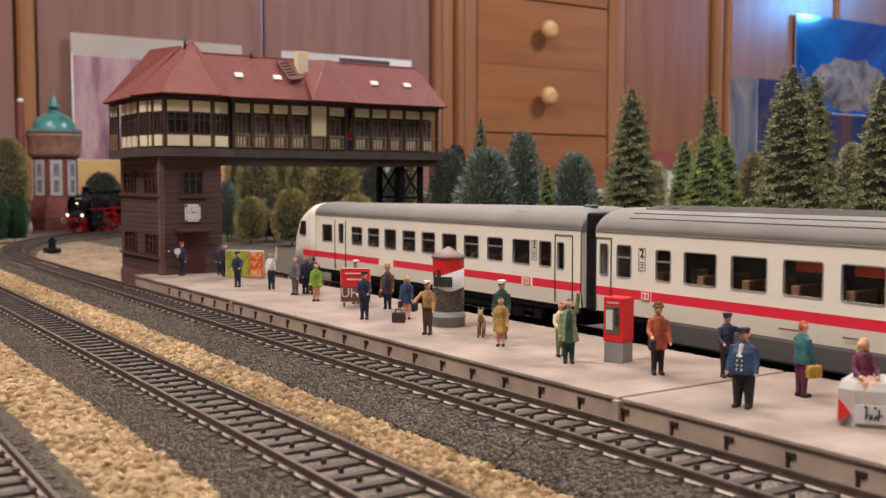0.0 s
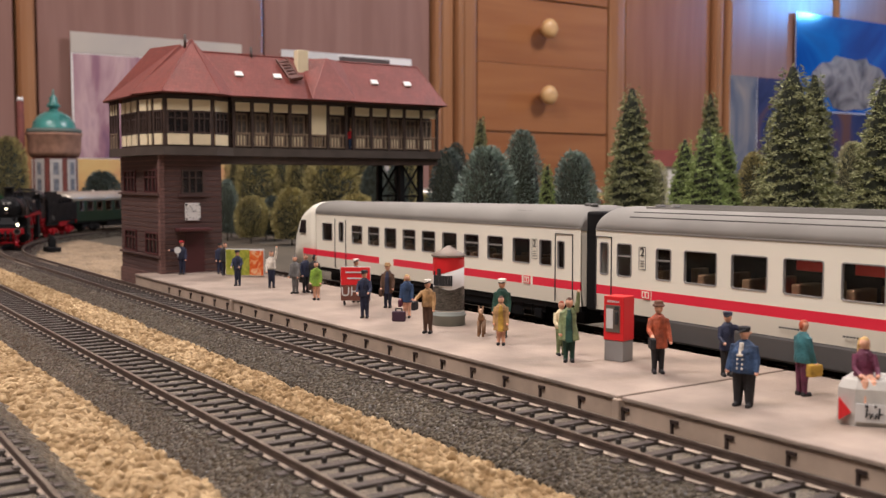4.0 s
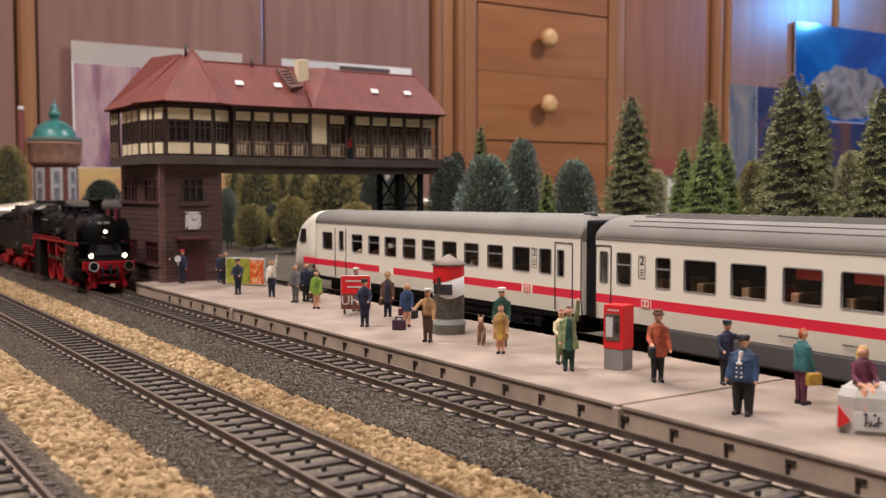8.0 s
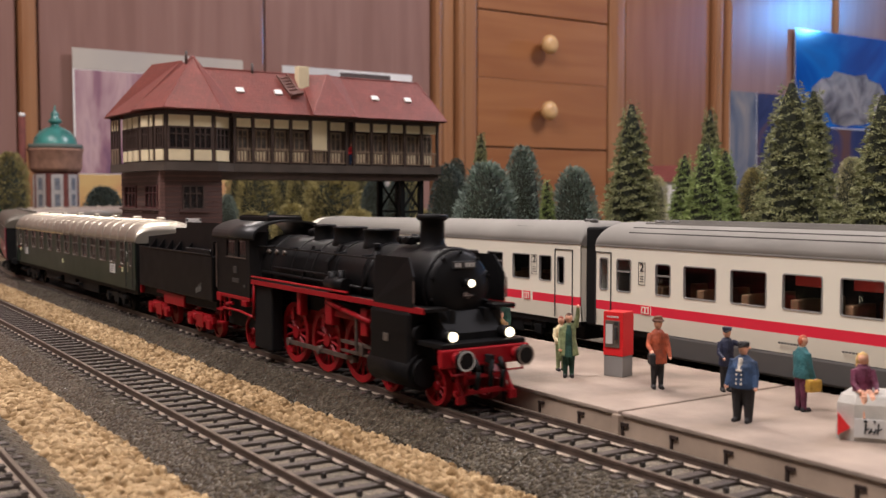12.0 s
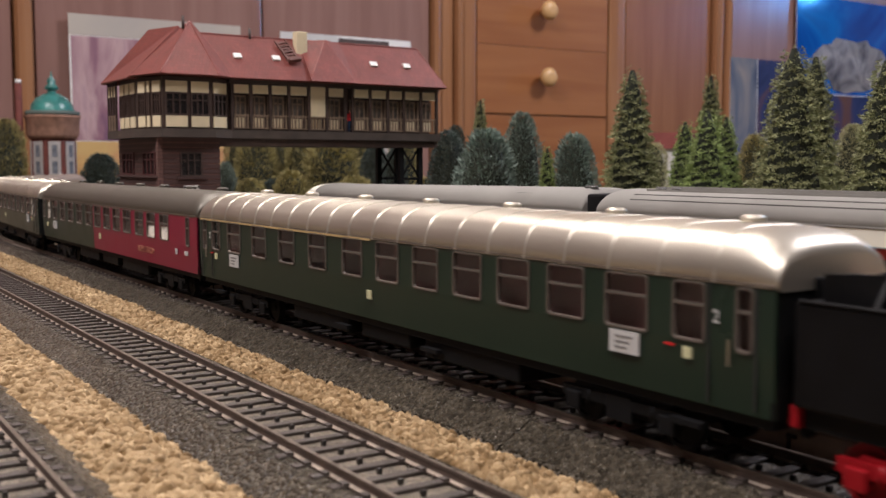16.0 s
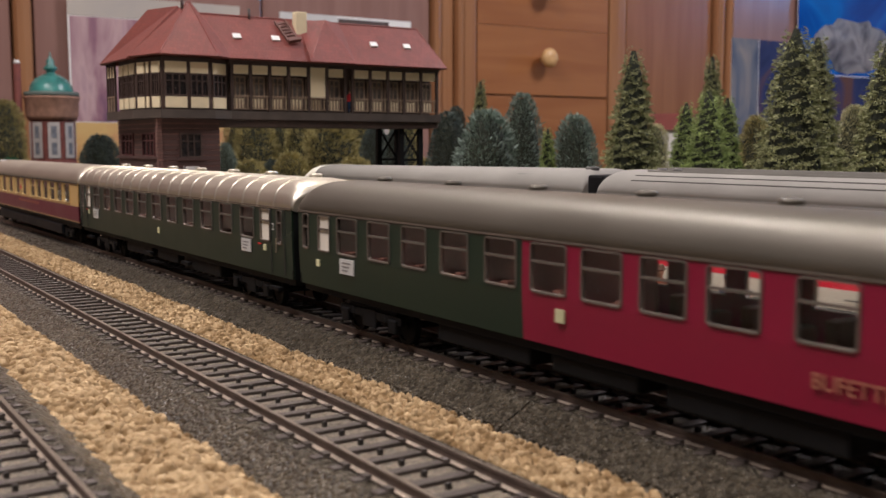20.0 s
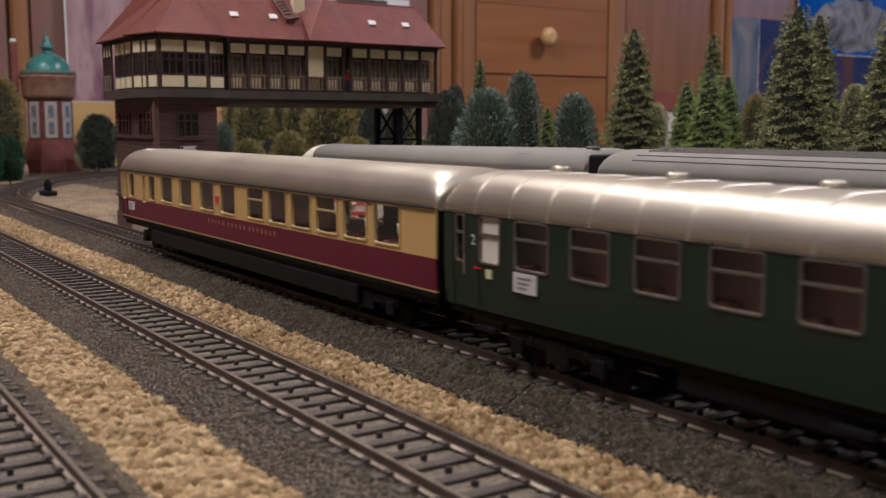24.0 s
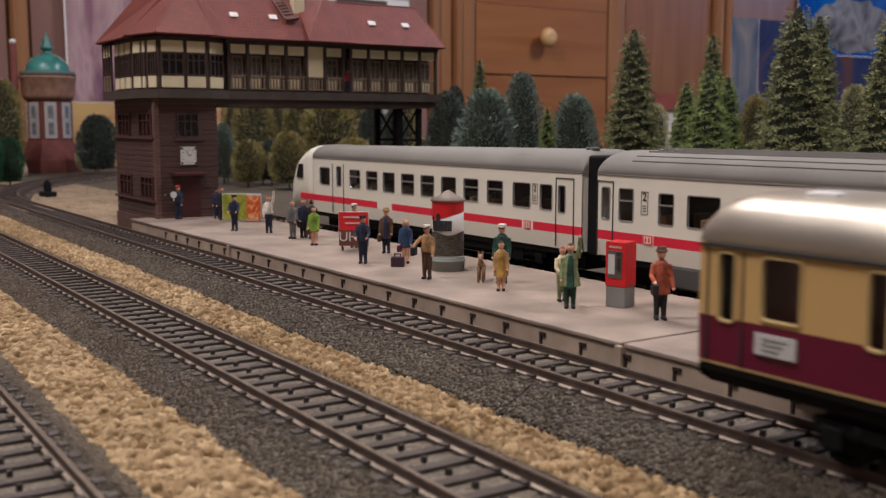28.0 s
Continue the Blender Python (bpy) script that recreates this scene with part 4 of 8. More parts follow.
E0, XR, RZ = UE + 0.0002, -0.604, 0.1362
xa, xb, ya, yb = -0.6270, -0.5812, 0.060, 0.2248
slopes("main_roof", [((xb, ya, E0), (xb, yb, E0), (XR, yb - 0.0095, RZ), (XR, ya, RZ)),
                     ((xa, yb, E0), (xa, ya, E0), (XR, ya, RZ), (XR, yb - 0.0095, RZ)),
                     ((xb, yb, E0), (xa, yb, E0), (XR, yb - 0.0095, RZ))], "red tiled roof with a hipped end")
ap = (-0.606, 0.0550, 0.1432)
ev = [(-0.6060, 0.0178, E0), (-0.5745, 0.0262, E0), (-0.5745, 0.0608, E0), (-0.584, 0.0755, E0), (-0.630, 0.0755, E0), (-0.640, 0.030, E0)]
slopes("bay_roof", [(ev[i], ev[(i + 1) % 6], ap) for i in range(6)], "pointed red tiled roof over the bay")
HIPS = [(e, ap) for e in ev[:4]] + [((xb, yb, E0), (XR, yb - 0.0095, RZ)), ((XR, 0.060, RZ), (XR, yb - 0.0095, RZ)), ((-0.5785, 0.1535, E0), (-0.6005, 0.1435, 0.1372)), ((-0.5785, 0.1225, E0), (-0.6005, 0.1435, 0.1372))]
for p, q in HIPS:
    p, q = Vector(p), Vector(q)
    m = int((q - p).length / 0.0022)
    bm = bmesh.new()
    for i in range(m):
        tube(bm, p + (q - p) * (i / m) + Vector((0.0002, 0, 0.0011)), p + (q - p) * ((i + 0.92) / m) + Vector((0.0002, 0, 0.0009)), 0.0006, 0.0005, n=6)
    part("ridge_tile", bm, M["ridge"] if "ridge" in M else M.setdefault("ridge", mat("ridge_tile_red", (0.23, 0.058, 0.044), 0.55, vary=0.2, scale=300)), tower, "row of red ridge tiles")
ap2 = (-0.640, 0.0410, 0.1405)
ap3 = (-0.612, 0.0500, 0.1405)
sw, se, nw, ne = (-0.6610, 0.0168, E0 - 0.001), (-0.605, 0.0168, E0 - 0.001), (-0.6610, 0.077, E0 - 0.001), (-0.605, 0.077, E0 - 0.001)
slopes("side_roof", [(nw, sw, ap2), (sw, se, ap3, ap2), (se, ne, ap3), (ne, nw, ap2, ap3)], "red tiled side roof with a short ridge")
slopes("dormer_roof", [((-0.5785, 0.1225, E0), (-0.5785, 0.1535, E0), (-0.6005, 0.1435, 0.1372)), ((-0.5785, 0.1535, E0), (-0.6050, 0.1560, 0.1360), (-0.6005, 0.1435, 0.1372)), ((-0.6050, 0.1260, 0.1360), (-0.5785, 0.1225, E0), (-0.6005, 0.1435, 0.1372))], "small red tiled gable roof")
for y, z in ((0.0795, 0.1222), (0.1050, 0.1222), (0.1745, 0.1222), (0.2000, 0.1222)):
    sk = part("skylight", one_box(-0.0019, 0.0019, -0.0026, 0.0026, 0.0, 0.0012, 0.0002), M["white"], tower, "small white skylight")
    sk.matrix_basis = pose(-0.5930 + 0.0010, y, z + 0.0010, 0, 50, 0)
part("chimney", one_box(-0.6015, -0.5955, 0.1210, 0.1285, 0.120, 0.1416, 0.0004), M["cream"], tower, "pale chimney")
bm = bmesh.new()
for s in (0, 1):
    box(bm, -0.0002, 0.0008, s * 0.0075, s * 0.0075 + 0.0012, 0, 0.018)
box(bm, 0.0, 0.0026, -0.0003, 0.0090, -0.0012, 0.0004)
ld = part("roof_ladder", bm, M["ladder"], tower, "brown roof ladder")
for i in range(6):
    part("rung", one_box(-0.0002, 0.0006, 0, 0.008, 0.002 + i * 0.0026, 0.0033 + i * 0.0026), M["ladder"], ld)
ld.matrix_basis = pose(-0.5890, 0.1120, 0.1215, 14, -40, 0)
for y, z in ((0.0925, 0.1375), (0.0500, 0.1420)):
    part("vent_pipe", one_tube((XR + 0.001, y, z - 0.004), (XR + 0.001, y, z + 0.0045), 0.0009, n=8), M["beam"], tower)

# ---- coaches ----
HW = 0.0162


def frame_mesh(w, h, t=0.00042, r=0.0009, deep=0.0004):
    """A window frame with rounded corners; local x across, y outwards, z up."""
    bm = bmesh.new()

    def loop(w, h, r):
        pts = []
        for cx, cz, a0 in ((w / 2 - r, h / 2 - r, 0), (-w / 2 + r, h / 2 - r, 90), (-w / 2 + r, -h / 2 + r, 180), (w / 2 - r, -h / 2 + r, 270)):
            for k in range(4):
                a = radians(a0 + k * 30)
                pts.append((cx + r * math.cos(a), cz + r * math.sin(a)))
        return pts
    o, i = loop(w + t, h + t, r + t / 2), loop(w - t, h - t, max(0.0002, r - t / 2))
    vo = [[bm.verts.new((x, y, z)) for x, z in o] for y in (-0.0008, deep)]
    vi = [[bm.verts.new((x, y, z)) for x, z in i] for y in (-0.0008, deep)]
    n = len(o)
    for k in range(n):
        j = (k + 1) % n
        bm.faces.new((vo[1][k], vo[1][j], vi[1][j], vi[1][k]))
        bm.faces.new((vo[0][k], vo[0][j], vo[1][j], vo[1][k]))
        bm.faces.new((vi[1][k], vi[1][j], vi[0][j], vi[0][k]))
    bmesh.ops.recalc_face_normals(bm, faces=bm.faces)
    return bm


def rounded_roof(bm, x0, x1, zg, zr, hw, end0, end1, mi=0, slices=14):
    """A barrel roof whose ends curve down."""
    rings = []
    xs = []
    for e, sgn in ((end0, 0), (end1, 1)):
        for k in range(7):
            u = k / 6
            xs.append((x0 + e * (1 - math.cos(u * math.pi / 2)) if sgn == 0 else x1 - e * (1 - math.cos(u * math.pi / 2)), u if e else 1.0))
    xs = sorted(set(xs))
    for x, u in xs:
        k = 0.55 + 0.45 * math.sin(u * math.pi / 2)
        ring = []
        for i in range(slices + 1):
            a = math.pi * i / slices
            c, s = math.cos(a), math.sin(a)
            y = hw * (abs(c) ** 0.62) * (1 if c > 0 else -1) * (0.93 + 0.07 * k)
            z = zg - 0.0006 + (zr - zg) * (abs(s) ** 0.85) * k
            ring.append((x, y, z))
        ring += [(x, -hw * 0.9, zg - 0.0012), (x, hw * 0.9, zg - 0.0012)]
        rings.append(ring)
    skin(bm, rings, mi)
    bmesh.ops.recalc_face_normals(bm, faces=bm.faces)


def axle_mesh(r, half=0.0082, spokes=0, red=False):
    bm = bmesh.new()
    tube(bm, (0, -half, 0), (0, half, 0), 0.0011, n=8)
    for s in (-1, 1):
        y = s * half
        n = 24
        for ra, rb, ya, yb in ((r, r * 0.80, y - 0.0011, y + 0.0011),):
            o = [[bm.verts.new((ra * math.cos(2 * math.pi * i / n), yy, ra * math.sin(2 * math.pi * i / n))) for i in range(n)] for yy in (ya, yb)]
            q = [[bm.verts.new((rb * math.cos(2 * math.pi * i / n), yy, rb * math.sin(2 * math.pi * i / n))) for i in range(n)] for yy in (ya, yb)]
            for i in range(n):
                j = (i + 1) % n
                for a, b in ((o[0], o[1]), (q[1], q[0]), (o[1], q[1]), (q[0], o[0])):
                    bm.faces.new((a[i], a[j], b[j], b[i]))
        tube(bm, (0, y - 0.0009, 0), (0, y + 0.0012, 0), r * 0.22, n=10, mi=1)
        if spokes:
            for i in range(spokes):
                a = 2 * math.pi * i / spokes
                tube(bm, (0, y, 0), (math.cos(a) * r * 0.84, y, math.sin(a) * r * 0.84), r * 0.055, n=4, mi=1)
        else:
            tube(bm, (0, y - 0.0005, 0), (0, y + 0.0004, 0), r * 0.85, n=20, mi=1)
    bmesh.ops.recalc_face_normals(bm, faces=bm.faces)
    return bm


TURNING = []


def bogie(th, x, material, wheelmat, r=0.0054, base=0.0285, hw=0.0125, label=""):
    bm = bmesh.new()
    for s in (-1, 1):
        y = s * hw
        box(bm, x - base / 2 - 0.004, x + base / 2 + 0.004, y - 0.0008, y + 0.0008, 0.0062, 0.0086)
        for k in (-1, 1):
            box(bm, x + k * base / 2 - 0.0022, x + k * base / 2 + 0.0022, y - 0.0012 + s * 0.0004, y + 0.0012 + s * 0.0004, 0.0036, 0.0076, 0, 0.0004)
            tube(bm, (x + k * (base / 2 - 0.0045), y, 0.0052), (x + k * (base / 2 - 0.0045), y, 0.0088), 0.0011, n=8)
        box(bm, x - 0.004, x + 0.004, y - 0.001, y + 0.0012 * s + 0.001, 0.0034, 0.0092, 0, 0.0004)
    box(bm, x - base / 2, x + base / 2, -hw, hw, 0.0080, 0.0095)
    box(bm, x - 0.003, x + 0.003, -hw, hw, 0.006, 0.0095)
    bg = part("bogie", bm, material, th, label)
    for k in (-1, 1):
        ax = part("wheelset", axle_mesh(r), [wheelmat, wheelmat], th)
        ax.location = (x + k * base / 2, 0, r)
        TURNING.append((ax, r, Vector((x + k * base / 2, 0, r))))
    return bg


def still_bogie(th, x):
    n = len(TURNING)
    bogie(th, x, M["chassis"], M["chassis"])
    del TURNING[n:]


def coach(name, label, x0, x1, zb, zg, zr, bands, windows, roofmat, framemat, group="", roof_ends=(0.010, 0.010), splits=(), under="box", moving=True, ribs=0, seatmat=None, inner=None, seat_top=0.0125, vents=7):
    """bands: (top height, material, from x, to x) rows; windows: (from x, to x, bottom, top, kind)."""
    th = thing(name, label, "railway coach", group=group)
    mats = []
    for b in bands:
        if b[1] not in mats:
            mats.append(b[1])
    xs = sorted({x0, x1, *splits, *[w[0] for w in windows], *[w[1] for w in windows]})
    zs = sorted({zb, zg, *[b[0] for b in bands if b[0] < zg], *[w[2] for w in windows], *[w[3] for w in windows]})

    def paint(x, z):
        for top, m, a, b in bands:
            if z < top and a <= x <= b:
                return mats.index(m)
        return 0
    for side in (-1, 1):
        bm = bmesh.new()
        grid = {}

        def vert(i, j):
            if (i, j) not in grid:
                z = zs[j]
                tuck = 0.0007 * max(0.0, (0.018 - z) / 0.006) ** 2
                grid[i, j] = bm.verts.new((xs[i], side * (HW - tuck), z))
            return grid[i, j]
        for i in range(len(xs) - 1):
            for j in range(len(zs) - 1):
                cx, cz = (xs[i] + xs[i + 1]) / 2, (zs[j] + zs[j + 1]) / 2
                if any(w[0] < cx < w[1] and w[2] < cz < w[3] for w in windows):
                    continue
                f = bm.faces.new((vert(i, j), vert(i + 1, j), vert(i + 1, j + 1), vert(i, j + 1)))
                f.material_index = paint(cx, cz)
        bmesh.ops.recalc_face_normals(bm, faces=bm.faces)
        if sum(f.normal.y for f in bm.faces) * side < 0:
            bmesh.ops.reverse_faces(bm, faces=bm.faces)
        bmesh.ops.solidify(bm, geom=bm.faces[:], thickness=0.0007)
        part("side_wall", bm, mats, th)
    cache = {}
    for a, b, z0, z1, kind in windows:
        for side in (-1, 1):
            key = (round(b - a, 4), round(z1 - z0, 4))
            m = pose((a + b) / 2, side * HW, (z0 + z1) / 2, 0, 0, 180 if side < 0 else 0)
            if side < 0 or moving is False:
                if key not in cache:
                    cache[key] = part("window", frame_mesh(b - a, z1 - z0) if moving else frame_mesh(b - a, z1 - z0, 0.0004, 0.0008, 0.0002), framemat, th)
                    fr = cache[key]
                    fr.matrix_basis = m
                else:
                    fr = again(cache[key], m, th)
            else:
                fr = again(cache[key], m, th) if key in cache else th
            pn = part("pane", one_box(-(b - a) / 2, (b - a) / 2, -0.0005, -0.0003, -(z1 - z0) / 2, (z1 - z0) / 2), M["blind"] if kind == "blind" and side < 0 else M["glassclear"], fr)
            pn.visible_shadow = False
            if kind in ("bar", "blind", "half") and side < 0:
                part("window_bar", one_box(-(b - a) / 2, (b - a) / 2, -0.0003, 0.0003, (z1 - z0) * 0.10, (z1 - z0) * 0.10 + 0.0006), framemat, fr)
            if kind == "half" and side < 0:
                part("half_blind", one_box(-(b - a) / 2 + 0.0003, (b - a) / 2 - 0.0003, -0.0009, -0.0006, -(z1 - z0) / 2, 0.0), M["blind"], fr, "half-lowered white blind")
    for x, s in ((x0, -1), (x1, 1)):
        bm = bmesh.new()
        box(bm, min(x, x - s * 0.0008), max(x, x - s * 0.0008), -HW + 0.0004, HW - 0.0004, zb, zg + 0.001, 0)
        bm2 = part("end_wall", bm, M["chassis"] if moving else M["icwhite"], th)
        if moving:
            bm = bmesh.new()
            for k in range(3):
                box(bm, x + s * (0.0003 + k * 0.0008), x + s * (0.0009 + k * 0.0008), -0.0062, 0.0062, zb + 0.002, zg + 0.001, 0, 0.0003)
            part("gangway_bellows", bm, M["chassis"], th, "black rubber gangway")
        for y in (-0.0100, 0.0100):
            bm = bmesh.new()
            tube(bm, (x, y, 0.0118), (x + s * 0.0026, y, 0.0118), 0.0010, n=10)
            tube(bm, (x + s * 0.0026, y, 0.0118), (x + s * 0.0034, y, 0.0118), 0.0024, 0.0022, n=14)
            part("buffer", bm, M["chassis"], th)
    bm = bmesh.new()
    rounded_roof(bm, x0 - 0.0004, x1 + 0.0004, zg, zr, HW + 0.0003, *roof_ends)
    rf = part("roof", bm, roofmat, th)
    if ribs:
        for k in range(ribs):
            x = x0 + 0.014 + (x1 - x0 - 0.028) * k / (ribs - 1)
            bm = bmesh.new()
            skin(bm, [[(x + d, (HW + 0.0003 + e) * (abs(math.cos(math.pi * i / 14)) ** 0.62) * (1 if i < 7 else -1), zg - 0.0006 + (zr - zg + e) * (math.sin(math.pi * i / 14) ** 0.85)) for i in range(15)] for d, e in ((-0.0005, -0.0001), (-0.0002, 0.00024), (0.0002, 0.00024), (0.0005, -0.0001))], closed=False, caps=False)
            part("roof_rib", bm, roofmat, rf)
    vent = None
    for k in range(vents if moving else 0):
        x = x0 + 0.022 + (x1 - x0 - 0.044) * k / 6
        if vent is None:
            bm = bmesh.new()
            lathe(bm, [(0.0024, 0), (0.0026, 0.0008), (0.0018, 0.0013)], 12)
            vent = part("roof_vent", bm, roofmat, rf)
            vent.matrix_basis = pose(x, 0.004, zr - 0.0005)
        else:
            again(vent, pose(x, 0.004, zr - 0.0005), rf)
    part("gutter", one_box(x0, x1, -HW - 0.0003, -HW + 0.0002, zg - 0.0005, zg), framemat, th)
    # underframe and gear
    part("underframe", one_box(x0 + 0.001, x1 - 0.001, -0.0145, 0.0145, zb - 0.0022, zb), M["chassis"], th)
    for a, b, z in ((-0.060, -0.020, 0.0056), (-0.012, 0.016, 0.0060), (0.024, 0.066, 0.0052)):
        mid = (x0 + x1) / 2
        part("equipment_box", one_box(mid + a, mid + b, -0.0135, 0.0135, z, zb - 0.0022, 0.0006), M["chassis"], th)
    for x in (x0 + 0.042, x1 - 0.042):
        if moving:
            bogie(th, x, M["chassis"], M["chassis"])
        else:
            still_bogie(th, x)
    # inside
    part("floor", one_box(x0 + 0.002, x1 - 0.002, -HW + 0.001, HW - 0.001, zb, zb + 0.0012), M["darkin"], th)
    if seatmat is None:
        a, b = inner or (x0 + 0.003, x1 - 0.003)
        part("partition", one_box(a, b, -0.0098, -0.0090, zb + 0.001, zg), M["corridor"], th, "brown compartment wall")
    n = 12
    st = None
    for k in range(n):
        x = x0 + 0.030 + (x1 - x0 - 0.060) * k / (n - 1)
        bm = bmesh.new()
        if st is None:
            box(bm, -0.0015, 0.0015, -0.0140, -0.0030, zb + 0.001, zb + seat_top, 0, 0.0005)
            box(bm, -0.0050, 0.0050, -0.0140, -0.0030, zb + 0.001, zb + 0.0060, 0, 0.0005)
            st = part("seat", bm, seatmat or M["seat"], th)
            st.location.x = x
        else:
            bm.free()
            again(st, pose(x, 0, 0), th)
        again(st, pose(x, 0.017, 0), th)
    return th


def plate(th, x, z, w, h, material=None, nm="sign_plate", bars=3):
    p = part(nm, one_box(x - w / 2, x + w / 2, -HW - 0.0005, -HW - 0.0001, z - h / 2, z + h / 2), material or M["plate"], th, "white destination plate" if material is None else "")
    for k in range(bars):
        zz = z + h * (0.25 - 0.25 * k)
        part("plate_bar", one_box(x - w * 0.3, x + w * (0.3 - 0.1 * k), -HW - 0.0006, -HW - 0.0005, zz - h * 0.05, zz + h * 0.05), M["platetext"], p)
    return p


def on_side(x, z, y=-HW - 0.0002):
    return pose(x, y, z, 90, 0, 0)


H, ZB, ZG, ZR = 0.1405, 0.0126, 0.0368, 0.0470
W0, W1 = 0.0245, 0.0357


def green_coach(label, x0, x1, comp, doors, slits, plates, blinds, first_class):
    win = [(x - 0.0061, x + 0.0061, W0, W1, "bar") for x in comp]
    win += [(x - 0.0040, x + 0.0040, W0, W1, k) for x, k in zip(doors, blinds)]
    win += [(x - 0.0018, x + 0.0018, W0 - 0.0005, W1, "bar") for x in slits]
    th = coach("passenger_coach", label, x0, x1, ZB, ZG, ZR, [(1, M["green"], -1, 1)], win, M["silver"], M["frame"], "coaches of the steam train", ribs=19)
    for x in plates:
        plate(th, x, 0.0215, 0.0086, 0.0046)
    for x in doors:
        plate(th, x, 0.0220, 0.0022, 0.0022, M["pale"], "class_plate", 0)
        part("red_mark", one_box(x - 0.0062, x - 0.0036, -HW - 0.0003, -HW, 0.0228, 0.0232), M["phone"], th)
    plate(th, -0.001, 0.0199, 0.0024, 0.0026, M["pale"], "class_plate", 0)
    for x, d in zip(doors, (-1, 1)):
        words("2", 0.0036, M["plate"], on_side(x + d * 0.0068, 0.0297), th)
        part("handrail", one_tube((x + d * 0.0102, -HW - 0.0006, 0.021), (x + d * 0.0102, -HW - 0.0006, 0.026), 0.0002, n=6), M["bright"], th)
        for e in (-0.0055, 0.0055):
            part("door_joint", one_box(x + d * 0.0105 + e - 0.0002, x + d * 0.0105 + e + 0.0002, -HW - 0.0002, -HW + 0.0001, 0.0135, 0.0362), M["frameblack"], th)
    if first_class:
        part("band_line", one_box(x0 + 0.002, -0.0005, -HW - 0.0004, -HW, ZG - 0.0011, ZG - 0.0005), M["framegold"], th, "yellow first class line")
    for x in (-0.122, -0.02, 0.03, 0.122):
        part("step", one_box(x - 0.004, x + 0.004, -0.0160, -0.0140, 0.0075, 0.0086), M["chassis"], th)
    return th


coach1 = green_coach("dark green express coach with a yellow line and ribbed silver roof", -0.1415, 0.1430, [-0.1048, -0.0815, -0.0582, -0.0350, -0.0117, 0.0091, 0.0292, 0.0488, 0.0678, 0.0868, 0.1059], (-0.1230, 0.1230), (-0.1352, 0.1364), (-0.1047, 0.1057), ("bar", "bar"), True)
coach3 = green_coach("dark green express coach, silver ribbed roof, white door blinds", -0.1395, 0.1380, [-0.1035 + 0.0197 * k for k in range(5)] + [-0.0247 + 0.02083 * k for k in range(1, 7)], (-0.1195, 0.1163), (-0.1320, 0.1283), (-0.1055, 0.0994), ("blind", "blind"), False)

# half dining coach: rear part green, front part wine red
sp = -0.0206
bw = [(x - 0.0062, x + 0.0062, W0, W1, "bar") for x in (-0.1068, -0.0876, -0.0684, -0.0488, -0.0290, -0.0110, 0.0066, 0.0244, 0.0420)]
bw += [(0.0618 - 0.0060, 0.0618 + 0.0060, W0, W1, "bar"), (0.0793 - 0.0057, 0.0793 + 0.0057, W0, W1, "half"), (0.0980 - 0.0057, 0.0980 + 0.0057, W0, W1, "half")]
bw += [(-0.1260, -0.1182, W0, W1, "blind"), (-0.1370, -0.1330, W0, W1, "bar"), (0.1265, 0.1300, W0 - 0.001, W1, "bar")]
coach2 = coach("dining_coach", "half green, half wine red buffet coach", -H, 0.1388, ZB, ZG, ZR, [(1, M["green"], -1, sp), (1, M["wine"], sp, 1)], bw, M["silverdull"], M["frame"], "coaches of the steam train", splits=(sp,), inner=(-0.136, 0.016))
words("BUFETTRAUM", 0.0040, M["letter"], on_side(0.0715, 0.0182), coach2)
plate(coach2, -0.1066, 0.0210, 0.0088, 0.0046)
plate(coach2, -0.0065, 0.0200, 0.0030, 0.0030, M["pale"], "class_plate", 0)
plate(coach2, 0.1143, 0.0205, 0.0022, 0.0024, M["plate"], "class_plate", 0)
plate(coach2, 0.1265, 0.0205, 0.0038, 0.0018, M["plate"], "class_plate", 0)
plate(coach2, -0.126, 0.0205, 0.0022, 0.0022, M["pale"], "class_plate", 0)

tw = [(-0.1359, -0.1321, 0.0225, 0.0352, ""), (-0.1263, -0.1180, 0.0240, 0.0352, ""), (-0.1055, -0.1017, 0.0225, 0.0352, ""), (-0.0966, -0.0881, 0.0240, 0.0352, ""), (-0.0798, -0.0648, W0, W1, ""), (-0.0558, -0.0408, W0, W1, ""), (-0.0315, -0.0165, W0, W1, ""), (-0.0095, 0.0050, W0, W1, ""),
      (0.0166, 0.0308, W0, W1, "bar"), (0.0351, 0.0493, W0, W1, ""), (0.0534, 0.0676, W0, W1, ""), (0.0716, 0.0860, W0, W1, "bar"), (0.0898, 0.1041, W0, W1, ""), (0.1083, 0.1228, W0, W1, "")]
coach4 = coach("dining_coach", "cream and burgundy express dining coach at the train's end", -H, H, ZB, ZG, ZR, [(0.0140, M["chassis"], -1, 1), (0.01455, M["framegold"], -1, 1), (0.0231, M["teered"], -1, 1), (1, M["teecream"], -1, 1)], tw, M["silver"], M["framegold"], "coaches of the steam train", splits=(), inner=(-0.136, 0.070), vents=0)
for x in (0.0835, 0.1010, 0.1195):
    bm = bmesh.new()
    lathe(bm, [(0.0016, 0), (0.0016, 0.0006), (0.0006, 0.0010), (0.0006, 0.0026), (0.0018, 0.0027), (0.0021, 0.0056)], 12, (x, -0.0128, W0 + 0.0004))
    part("table_lamp", bm, M["white"], coach4, "small white table lamp")
    part("table", one_box(x - 0.006, x + 0.003, -0.0150, -0.0050, W0 - 0.0010, W0 + 0.0002), M["seat"], coach4)
